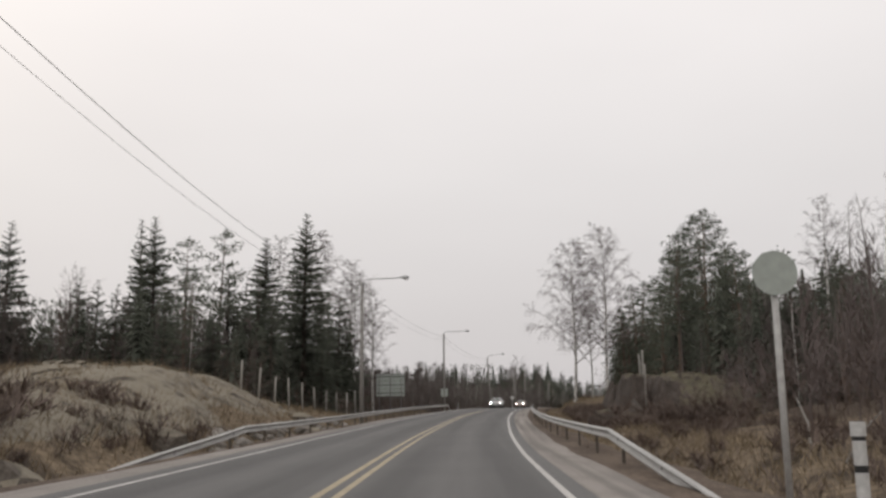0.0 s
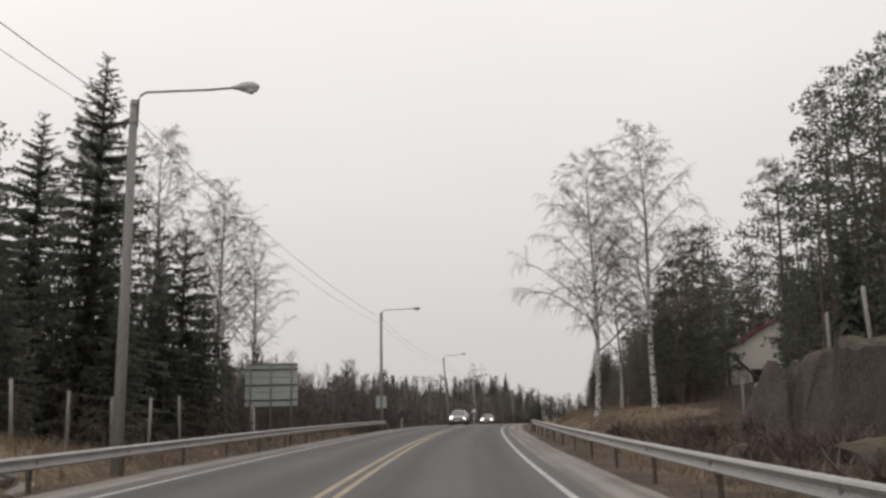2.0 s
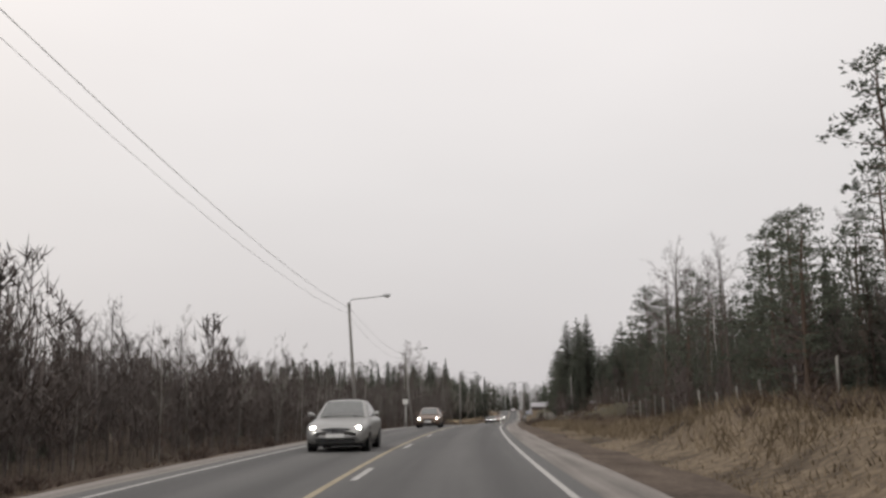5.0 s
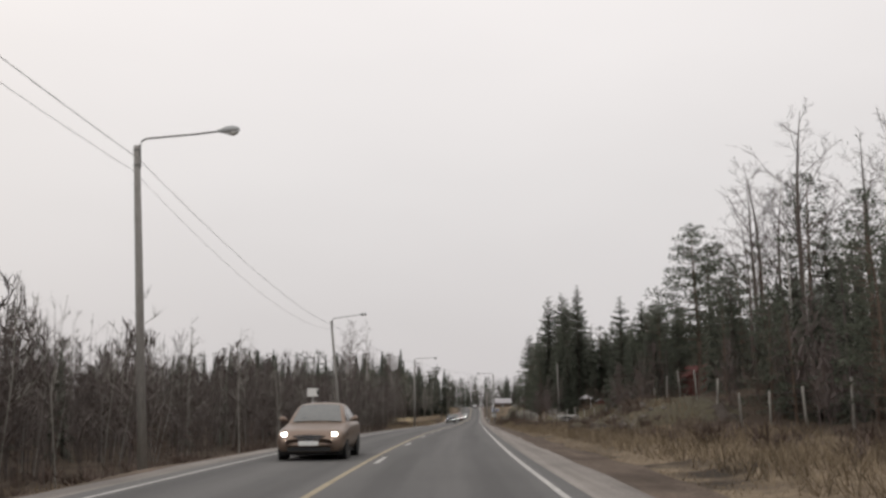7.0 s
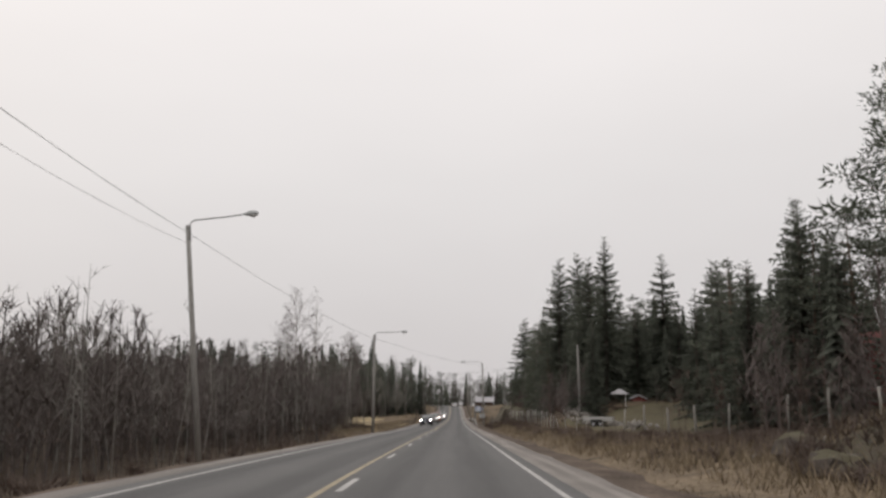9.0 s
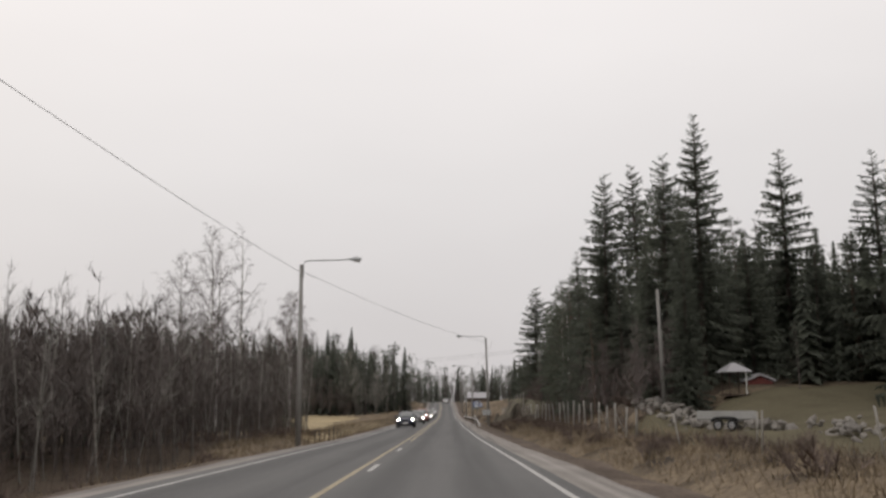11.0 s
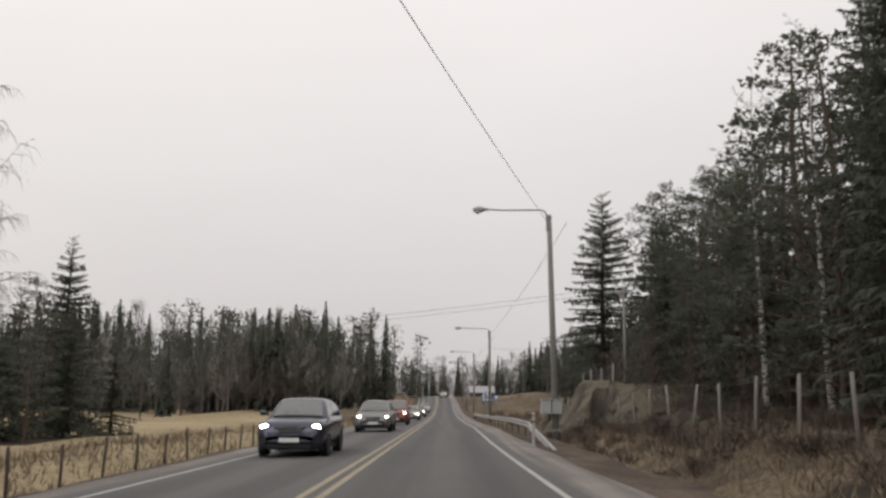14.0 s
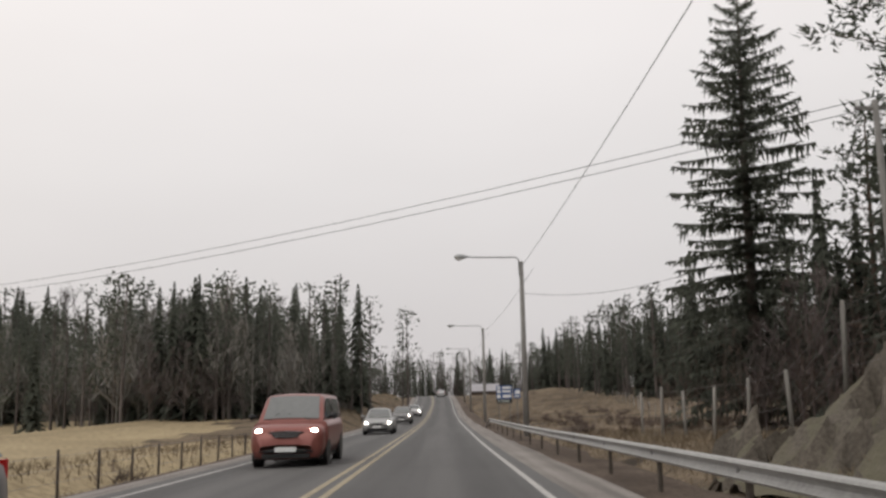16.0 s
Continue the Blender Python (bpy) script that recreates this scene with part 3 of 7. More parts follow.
# ---- trees ----
def spruce(seed, H=18.0, R=3.0, levels=40, per=7, bare=0.06, ragged=0.25, cuts=5, leafy=0.75, power=0.78):
    """Trunk and crown of a spruce: whorls of drooping boughs with hanging sprays."""
    rnd = random.Random(seed)
    trunk, crown = Buf(), Buf()
    lean = [rnd.uniform(-0.012, 0.012) * H for _ in (0, 1)]
    axis = lambda z: Vector((lean[0] * (z / H) ** 2, lean[1] * (z / H) ** 2, z))  # noqa: E731
    trunk.tube([axis(H * t) for t in (-0.02, 0.0, 0.03, 0.3, 0.6, 0.85, 0.99)], [0.016 * H, 0.0135 * H, 0.0115 * H, 0.009 * H, 0.006 * H, 0.003 * H, 0.0008 * H], 7)
    for i in range(levels):
        t = bare + (1 - bare) * ((i + rnd.uniform(-0.3, 0.3)) / levels)
        t = min(max(t, 0.03), 0.985)
        reach = R * ((1 - t) ** power) * (0.75 + 0.25 * min(1, t * 5)) + 0.10
        a0 = rnd.uniform(0, 6.28)
        n = per if t < 0.85 else 5
        for k in range(n):
            a = a0 + 6.283 * k / n + rnd.uniform(-0.35, 0.35)
            L = reach * (1 - ragged * rnd.random() ** 1.5) * (1.12 if rnd.random() < 0.15 else 1.0)
            out = Vector((math.cos(a), math.sin(a), 0))
            side = Vector((-out.y, out.x, 0))
            base = axis(min(0.99, t + rnd.uniform(-0.55, 0.55) / levels) * H)
            rise, fall = (0.10 + 0.5 * t * t) * L, (0.52 - 0.35 * t) * L
            spot = lambda u: base + out * (L * u) + Vector((0, 0, rise * u - fall * u * u + 0.16 * L * u ** 4))  # noqa: E731
            m = cuts if L > 0.8 else 3
            w = min(leafy, 0.12 + 0.24 * L)
            prev = spot(0.05)
            for s in range(1, m + 1):
                u = s / m
                p = spot(u)
                ww = w * (1.05 - 0.75 * u)
                j = lambda q: rnd.uniform(-q, q)  # noqa: E731
                drop = Vector((rnd.gauss(0, 0.12) * w, rnd.gauss(0, 0.12) * w, -(0.15 + 0.5 * rnd.random()) * w * 1.5))
                ahead = p - prev
                for sd in (1, -1):
                    for h in (0.1, 0.55):
                        q = prev + ahead * (h + j(0.12))
                        tip = q + side * sd * ww * (0.95 + j(0.35)) + ahead * (0.55 + j(0.3)) + drop * (0.35 + 0.6 * rnd.random())
                        crown.face(q - ahead * 0.22, q + ahead * 0.24, tip)
                for h in ((0.15, 0.6) if L > 0.7 else (0.4,)):
                    q = prev + ahead * (h + j(0.2))
                    crown.face(q - ahead * 0.2, q + ahead * 0.22, q + drop * (1.2 + j(0.5)) + side * ww * j(0.45))
                prev = p
    return trunk, crown


def tuft(crown, c, r, n, rnd, flat=0.6, fat=0.42):
    """A clump of needle sprays round c."""
    for _ in range(n):
        d = Vector((rnd.gauss(0, 1), rnd.gauss(0, 1), rnd.gauss(0, 1) * flat)).normalized() * r * rnd.random() ** 0.4
        d.z *= flat
        p = c + d
        g = (d.normalized() + Vector((rnd.gauss(0, 0.5), rnd.gauss(0, 0.5), 0.5 + rnd.gauss(0, 0.4)))).normalized()
        s = g.cross(Vector((rnd.gauss(0, 1), rnd.gauss(0, 1), rnd.gauss(0, 1)))).normalized()
        z = r * rnd.uniform(0.28, 0.5)
        crown.face(p - s * z * fat, p + s * z * fat, p + g * z)


def pine(seed, H=16.0, R=2.6, bare=0.45, limbs=30, dense=46, fat=0.36):
    rnd = random.Random(seed)
    trunk, crown = Buf(), Buf()
    bend = [rnd.uniform(-0.03, 0.03) * H for _ in (0, 1)]
    axis = lambda z: Vector((bend[0] * (z / H) ** 2 + 0.08 * math.sin(z * 0.6 + seed), bend[1] * (z / H) ** 2, z))  # noqa: E731
    trunk.tube([axis(H * t) for t in (-0.02, 0, 0.04, 0.25, 0.5, 0.7, 0.85, 0.97)], [0.017 * H, 0.014 * H, 0.012 * H, 0.010 * H, 0.008 * H, 0.0055 * H, 0.0035 * H, 0.001 * H], 7)
    for _ in range(4):
        t = rnd.uniform(0.2, bare)
        a = rnd.uniform(0, 6.28)
        p = axis(t * H)
        trunk.tube([p, p + Vector((math.cos(a), math.sin(a), 0.1)) * rnd.uniform(0.4, 1.1)], [0.03, 0.01], 3)
    for i in range(limbs):
        t = bare + (0.985 - bare) * (i + rnd.random()) / limbs
        k = (t - bare) / (1 - bare)
        L = R * (0.45 + 0.55 * math.sin(math.pi * min(1, 0.25 + k * 0.72))) * rnd.uniform(0.65, 1.1) * (1 - 0.55 * k ** 3)
        a = i * 2.4 + rnd.uniform(-0.5, 0.5)
        out = Vector((math.cos(a), math.sin(a), 0))
        b = axis(t * H)
        mid = b + out * L * 0.55 + Vector((0, 0, L * rnd.uniform(0.0, 0.25)))
        tip = b + out * L + Vector((0, 0, L * rnd.uniform(0.05, 0.45)))
        trunk.tube([b, mid, tip], [0.005 * H * (1 - k) + 0.02, 0.025, 0.012], 3)
        for q, s in ((mid, 0.75), (tip, 1.0), ((mid + tip) / 2 + Vector((rnd.uniform(-0.4, 0.4), rnd.uniform(-0.4, 0.4), 0.2)), 0.85)):
            tuft(crown, q, (0.34 + 0.16 * L) * s, int(dense * s / 2), rnd, 0.6, fat)
    tuft(crown, axis(H * 0.985), 0.45, dense, rnd, 1.1, fat)
    return trunk, crown


def birch(seed, H=15.0, spread=0.28, limbs=26, twigs=9, hang=0.9, start=0.3, fine=5, rise=0.55):
    """Trunk and bare twigs of a birch; the outer twigs hang."""
    rnd = random.Random(seed)
    trunk, crown = Buf(), Buf()
    bend = [rnd.uniform(-0.05, 0.05) * H for _ in (0, 1)]
    wob = rnd.uniform(0, 6)
    axis = lambda t: Vector((bend[0] * t * t + 0.008 * H * math.sin(5 * t + wob), bend[1] * t * t + 0.006 * H * math.sin(7 * t), t * H))  # noqa: E731
    ts = (-0.02, 0, 0.03, 0.15, 0.3, 0.45, 0.6, 0.75, 0.88, 1.0)
    trunk.tube([axis(t) for t in ts], [0.0092 * H * (1 - max(t, 0)) ** 0.9 + 0.01 + (0.004 * H if t <= 0 else 0) for t in ts], 8)

    def limb(p, d, L, r, depth):
        pts, q = [p], p
        n = 5 if depth == 0 else 3
        for s in range(n):
            u = (s + 1) / n
            d = (d + Vector((rnd.gauss(0, 0.09), rnd.gauss(0, 0.09), (0.10 if depth == 0 else 0.02) - 0.32 * hang * u * u))).normalized()
            q = q + d * L / n
            pts.append(q)
        crown.tube(pts, [r * (1 - 0.8 * s / n) for s in range(n + 1)], 3 if r < 0.02 else 4, False)
        if depth == 0:
            for s in range(twigs):
                u = 0.22 + 0.78 * (s + rnd.random()) / twigs
                i = min(int(u * n), n - 1)
                b = pts[i].lerp(pts[i + 1], u * n - i)
                a = (pts[i + 1] - pts[i]).normalized()
                g = (a * 0.8 + Vector((rnd.gauss(0, 0.6), rnd.gauss(0, 0.6), rnd.gauss(0.15, 0.4)))).normalized()
                limb(b, g, L * rnd.uniform(0.25, 0.42), max(0.007, r * 0.4), 1)
        else:
            for s in range(fine):
                u = 0.25 + 0.75 * (s + rnd.random()) / fine
                i = min(int(u * n), n - 1)
                b = pts[i].lerp(pts[i + 1], min(1, u * n - i))
                g = Vector((rnd.gauss(0, 0.45), rnd.gauss(0, 0.45), -0.15 - 0.8 * hang * rnd.random())) + (pts[i + 1] - pts[i]).normalized() * 0.7
                g.normalize()
                z = L * rnd.uniform(0.35, 0.65)
                m = b + g * z * 0.5
                e = m + (g + Vector((0, 0, -0.7 * hang))).normalized() * z * 0.6
                c = g.cross(Vector((rnd.gauss(0, 1), rnd.gauss(0, 1), 0.3))).normalized() * 0.009
                crown.f.append(tuple(range(len(crown.v), len(crown.v) + 4)))
                crown.v.extend(tuple(q) for q in (b - c, b + c, m + c * 0.8, m - c * 0.8))
                crown.face(m - c * 0.8, m + c * 0.8, e)

    for i in range(limbs):
        t = start + (0.97 - start) * ((i + rnd.random()) / limbs) ** 0.9
        a = i * 2.39996 + rnd.uniform(-0.4, 0.4)
        up = rise + 0.7 * t
        d = Vector((math.cos(a), math.sin(a), up)).normalized()
        L = H * spread * (1 - t) ** 0.55 * rnd.uniform(0.75, 1.2) + 0.25
        limb(axis(t), d, L, 0.0034 * H * (1 - t) + 0.009, 0)
    return trunk, crown


def sapling(buf, p, H, rnd, branches=12, lean=0.06, r=0.03):
    """One slim bare tree of a thicket, into a shared mesh."""
    top = p + Vector((rnd.gauss(0, lean) * H, rnd.gauss(0, lean) * H, H))
    mid = p.lerp(top, 0.5) + Vector((rnd.gauss(0, 0.02) * H, rnd.gauss(0, 0.02) * H, 0))
    buf.tube([p - Vector((0, 0, 0.1)), mid, top], [r, r * 0.65, 0.006], 3, False)
    for _ in range(branches):
        u = rnd.uniform(0.22, 0.97)
        b = p.lerp(mid, u * 2) if u < 0.5 else mid.lerp(top, u * 2 - 1)
        a = rnd.uniform(0, 6.28)
        L = H * rnd.uniform(0.10, 0.24) * (1.15 - u * 0.8)
        d = Vector((math.cos(a), math.sin(a), rnd.uniform(0.7, 1.8))).normalized()
        e = b + d * L
        c = Vector((-math.sin(a), math.cos(a), 0)) * 0.016
        buf.face(b - c, b + c, e)
        for _ in range(7):
            v = b.lerp(e, rnd.uniform(0.2, 0.95))
            g = (d + Vector((rnd.gauss(0, 0.6), rnd.gauss(0, 0.6), rnd.gauss(0.1, 0.4)))).normalized()
            c = Vector((math.cos(a * 3), math.sin(a * 3), 0)) * 0.014
            buf.face(v - c, v + c, v + g * L * rnd.uniform(0.5, 0.9))


TREE_MESHES = {}
for key, maker, kw, bark, leaf in (
    ("spruce_a", spruce, dict(seed=1, H=18, R=3.7, levels=35), BARK, SPRUCE),
    ("spruce_b", spruce, dict(seed=2, H=18, R=3.2, ragged=0.4), BARK, SPRUCE),
    ("spruce_c", spruce, dict(seed=3, H=18, R=4.2, levels=30, ragged=0.45, bare=0.05), BARK, SPRUCE),
    ("spruce_d", spruce, dict(seed=4, H=18, R=2.6, levels=34, per=6, ragged=0.5), BARK, SPRUCE),
    ("spruce_e", spruce, dict(seed=15, H=18, R=4.2, levels=24, per=7, ragged=0.4, bare=0.02, cuts=5, leafy=0.6), BARK, SPRUCE),
    ("spruce_h", spruce, dict(seed=17, H=18, R=3.6, levels=46, per=8, ragged=0.38, cuts=7, leafy=0.42), BARK, SPRUCE),
    ("spruce_k", spruce, dict(seed=19, H=18, R=3.0, levels=40, per=7, ragged=0.45, cuts=7, leafy=0.40), BARK, SPRUCE),
    ("spruce_m", spruce, dict(seed=23, H=18, R=3.5, levels=38, per=8, ragged=0.5, cuts=7, leafy=0.5, power=0.58, bare=0.04), BARK, SPRUCE),
    ("pine_a", pine, dict(seed=5, H=16, R=2.9, bare=0.4, limbs=36, dense=84, fat=0.21), PINE_BARK, PINE),
    ("pine_b", pine, dict(seed=6, H=16, R=2.2, bare=0.55, limbs=24), PINE_BARK, PINE),
    ("pine_c", pine, dict(seed=7, H=16, R=3.4, bare=0.28, limbs=44, dense=100, fat=0.19), PINE_BARK, PINE),
    ("pine_d", pine, dict(seed=8, H=16, R=3.2, bare=0.06, limbs=44, dense=40, fat=0.42), PINE_BARK, PINE),
    ("birch_a", birch, dict(seed=11, H=15, spread=0.35, limbs=36, twigs=13, start=0.22, hang=1.2, rise=0.46, fine=8), BIRCH, TWIG),
    ("birch_b", birch, dict(seed=12, H=15, spread=0.28, limbs=28, twigs=9, hang=0.7, fine=7), BIRCH, TWIG),
    ("birch_c", birch, dict(seed=13, H=15, spread=0.24, limbs=15, twigs=6, hang=0.35, start=0.25, fine=5), BIRCH, TWIG),
    ("aspen_a", birch, dict(seed=14, H=15, spread=0.28, limbs=15, twigs=6, hang=-0.1, start=0.35, fine=5), BARK, TWIG),
):
    tr, cr = maker(**kw)
    TREE_MESHES[key] = (tr.mesh("trunk", bark, True), cr.mesh("crown", leaf), kw["H"])

TREE_WORDS = {
    "spruce": ("dark green spruce with drooping boughs", "spruce tree"),
    "pine": ("pine with a bare reddish trunk and clumped needles", "pine tree"),
    "birch": ("leafless birch with white bark and hanging twigs", "birch tree"),
    "aspen": ("leafless grey-barked tree with upright branches", "bare tree"),
}


def tree(key, p, H, turn=None, wide=1.0, label=""):
    tm, cm, h0 = TREE_MESHES[key]
    kind = key[:-2]
    s = H / h0
    turn = random.uniform(0, 360) if turn is None else turn
    ob = empty(kind + "_tree", pose(p[0], p[1], p[2], 0, 0, turn) @ Matrix.Diagonal((s * wide, s * wide, s, 1)))
    part("trunk", tm, None, ob)
    part("crown", cm, None, ob)
    return tagged(ob, label or TREE_WORDS[kind][0], TREE_WORDS[kind][1], kind + "s along the road")


def in_gap(y, d):
    """The open ground before the white house, the red shed and the pavilion."""
    if 76 < y < 122:
        return 20.4 - 0.33 * (121 - y) < d < 16.6 + (y - 90) * 0.367
    if 196 < y < 239:
        return 11.4 + 0.312 * (y - 203) < d < 12.4 + 0.388 * (y - 196)
    return 262 < y < 297 and 13.2 + 0.367 * (y - 277.8) < d < 15.2 + 0.41 * (y - 271)


def tree_at(key, y, d, top=None, H=None, turn=None, wide=1.0, label=""):
    """A tree at a station; top: its tip's height over the road."""
    p = at_ground(y, d, 0.1)
    if H is None:
        H = float(road_z(y)) + top - p.z
    return tree(key, p, H, turn, wide, label)


# the trees that stand out, by station, offset and the tip's height over the road
for key, y, d, top, wide in (
    # left wood before the big sign
    ("spruce_h", 80, -17.0, 18.4, 1.3), ("spruce_h", 84, -22.0, 17.0, 1.3), ("pine_d", 80, -28, 16.0, 1.1), ("spruce_h", 84, -33.0, 19.5, 1.2),
    ("spruce_b", 85, -34.8, 19.6, 0.9), ("pine_d", 74, -25, 12, 1.0), ("pine_d", 88, -28, 18.6, 0.9), ("spruce_e", 90, -26, 14, 1.0), ("spruce_c", 88, -20, 14.0, 1.1), ("spruce_a", 68, -38, 16.0, 1.1), ("spruce_b", 62, -41, 16.5, 1.1),
    ("spruce_c", 74, -18.2, 10.5, 1.0), ("spruce_e", 72, -22.5, 9.5, 1.0), ("spruce_e", 70, -28, 10.5, 1.0), ("spruce_c", 75, -34, 12.0, 1.0), ("pine_d", 66, -32, 9.0, 1.0), ("spruce_e", 86, -16.2, 10.0, 1.0),
    ("birch_b", 97, -16.5, 16.5, 1.1), ("birch_b", 93, -15.2, 14.6, 1.2), ("birch_a", 94, -19.5, 19.0, 1.0), ("birch_b", 96, -13.8, 13.0, 1.1), ("birch_b", 90, -22.5, 18.0, 1.0), ("spruce_b", 92, -15.8, 9.5, 1.0),
    ("spruce_c", 88, -15.6, 12.0, 1.4), ("spruce_e", 83, -14.6, 7.0, 1.5), ("spruce_c", 92, -18.5, 13.0, 1.3), ("spruce_e", 78, -14.8, 6.0, 1.5), ("spruce_c", 76, -20, 13.0, 1.3), ("spruce_c", 84, -25.5, 14.5, 1.3), ("spruce_e", 72, -16.5, 6.0, 1.5), ("spruce_c", 70, -33, 11.5, 1.3), ("spruce_c", 73, -27, 11.0, 1.3),
    # right: on and behind the rock
    ("pine_c", 74.2, 17.3, 16.0, 0.95), ("pine_a", 71, 14.6, 12.8, 1.0), ("pine_c", 78, 20, 14.0, 1.0), ("pine_d", 66, 19, 11.5, 1.0), ("pine_d", 76, 14.0, 10.0, 1.0), ("spruce_c", 60, 20, 9.5, 1.0),
    ("birch_b", 62, 23, 14.5, 1.0), ("birch_c", 66, 26, 15.0, 1.0), ("birch_b", 52, 26, 14.0, 1.0), ("birch_c", 48, 22, 13.0, 1.0), ("aspen_a", 57, 24, 13.5, 1.0), ("spruce_d", 42, 21, 7.0, 1.1), ("birch_c", 40, 27, 13.0, 1.0),
    # right: birches before the house
    ("birch_a", 98.6, 7.6, 18.0, 1.05), ("birch_a", 97.6, 11.0, 19.2, 1.05), ("birch_b", 102, 9.4, 13.0, 0.9), ("pine_d", 99.5, 12.9, 10.6, 1.0), ("pine_d", 102, 15.0, 11.2, 1.0), ("pine_d", 104, 12.6, 8.6, 1.0), ("spruce_e", 100, 16.5, 9.0, 1.0), ("pine_d", 106, 16.0, 10.0, 1.1), ("spruce_e", 109, 13.6, 7.5, 1.1), ("pine_d", 112, 13.8, 8.0, 1.0), ("spruce_d", 106, 18.5, 12.0, 1.0),
    ("pine_c", 95, 18.5, 15.8, 1.0), ("pine_a", 84, 19, 17.5, 1.0), ("birch_c", 88, 17.2, 14.5, 1.0), ("pine_d", 82, 15.0, 8.0, 1.0), ("spruce_e", 85, 17.0, 8.5, 1.0), ("pine_d", 79, 17.5, 8.5, 1.0), ("pine_d", 89, 20.0, 9.5, 1.0), ("spruce_e", 93, 20.5, 9.5, 1.0), ("pine_b", 80, 16.0, 15.0, 1.0), ("aspen_a", 97, 23, 15.0, 1.0),
    # right: tall dark pines beside the house
    ("pine_d", 104, 14.6, 13.6, 1.1), ("pine_d", 108, 15.6, 14.5, 1.1), ("pine_d", 112, 17.2, 15.3, 1.1), ("pine_d", 117, 18.6, 14.5, 1.1), ("pine_d", 100.5, 13.4, 10.5, 1.1), ("spruce_a", 110, 13.6, 11.5, 1.0), ("pine_d", 125, 18, 12.5, 1.1), ("pine_d", 132, 24, 15.5, 1.2), ("pine_d", 138, 27, 15.0, 1.2), ("pine_d", 128, 22, 15.0, 1.1),
    # right: along the next stretch
    ("pine_b", 130, 17.4, 12.8, 1.0), ("pine_d", 107, 14.5, 9.5, 1.0), ("spruce_e", 110, 16.0, 8.5, 1.0), ("pine_d", 113, 18.5, 10.5, 1.0), ("spruce_e", 119, 17.0, 8.0, 1.0), ("pine_d", 122, 15.5, 8.5, 1.0), ("pine_d", 105, 18.0, 11.0, 1.0), ("pine_d", 116, 14.5, 7.5, 1.0), ("pine_d", 128, 14.5, 7.5, 1.0), ("aspen_a", 133, 19.0, 11.5, 1.0), ("pine_a", 152, 17, 11.5, 1.0), ("aspen_a", 160, 16.0, 12.0, 1.0), ("birch_c", 168, 17, 11.0, 1.0),
    ("aspen_a", 196, 19.6, 18.3, 1.45), ("pine_b", 201.8, 22.4, 16.2, 1.0), ("aspen_a", 199, 25.0, 17.5, 1.4), ("aspen_a", 203, 22.5, 17.0, 1.4), ("birch_c", 193, 18.0, 14.0, 1.0), ("aspen_a", 187, 21.5, 15.5, 1.0), ("pine_b", 185, 18.6, 11.0, 1.0), ("birch_c", 180, 19.5, 12.5, 1.0),
    ("pine_c", 226.1, 21.3, 18.2, 1.1), ("pine_a", 219, 23, 14.0, 1.0), ("pine_d", 229, 17.0, 10.5, 1.0), ("spruce_a", 240, 20.8, 14.5, 1.0), ("spruce_b", 244, 24, 13.0, 1.0), ("aspen_a", 208, 21, 17.5, 1.4), ("aspen_a", 214, 23.5, 20.5, 1.3), ("aspen_a", 218, 26, 20.0, 1.3), ("pine_d", 221, 18.0, 10.5, 1.0), ("pine_d", 236, 18.5, 8.5, 1.0),
    # right: the tall spruces past the yard
    ("spruce_h", 290.6, 17.7, 22.4, 1.05), ("spruce_m", 308.8, 14.3, 22.9, 1.0), ("spruce_m", 307.2, 17.0, 23.4, 0.95), ("spruce_m", 294.5, 16.2, 20.5, 1.1), ("pine_a", 298.8, 17.3, 19.0, 1.0), ("spruce_k", 317.5, 13.2, 17.3, 1.25), ("spruce_a", 279.0, 27.3, 17.6, 1.3), ("spruce_b", 311.8, 14.7, 19.0, 1.0),
    ("spruce_a", 294.6, 25.3, 21.1, 1.3), ("spruce_e", 298, 20.5, 15.5, 1.0), ("spruce_e", 300, 21.0, 17.0, 0.9), ("spruce_b", 287, 15.5, 12.5, 1.0), ("spruce_e", 297, 18.5, 11.0, 1.0), ("spruce_a", 302, 16.5, 16.0, 0.9), ("spruce_b", 264, 24.0, 14.0, 1.0), ("spruce_e", 297, 15.5, 12.0, 1.0), ("spruce_e", 303, 14.5, 12.5, 1.0), ("pine_d", 306, 12.6, 10.0, 1.0), ("spruce_e", 313, 12.6, 11.0, 1.0), ("pine_d", 321, 12.6, 10.5, 1.0), ("spruce_a", 274, 27, 16.5, 1.1),
    ("pine_c", 331, 13.5, 13.0, 1.0), ("pine_d", 336, 14, 12.5, 1.0), ("aspen_a", 327, 14.5, 15.5, 1.0), ("birch_c", 338, 15.5, 15.0, 1.0), ("pine_c", 343, 15.5, 15.0, 1.0), ("pine_d", 349, 17.5, 15.0, 1.1), ("spruce_a", 352, 19.5, 17.0, 1.1), ("spruce_b", 327, 17.5, 18.0, 1.0), ("pine_d", 341, 13.2, 9.0, 1.0),
    ("spruce_m", 374.3, 14.3, 21.4, 1.3), ("spruce_a", 360, 16.2, 17.5, 1.1), ("spruce_d", 378, 17.5, 12.0, 1.1), ("birch_c", 379, 15.5, 15.5, 1.0), ("spruce_c", 366, 19.5, 15.0, 1.0), ("pine_c", 362, 17.1, 18.8, 1.0), ("pine_d", 366, 21, 19.0, 1.0),
    # right: the close wood behind the last fences
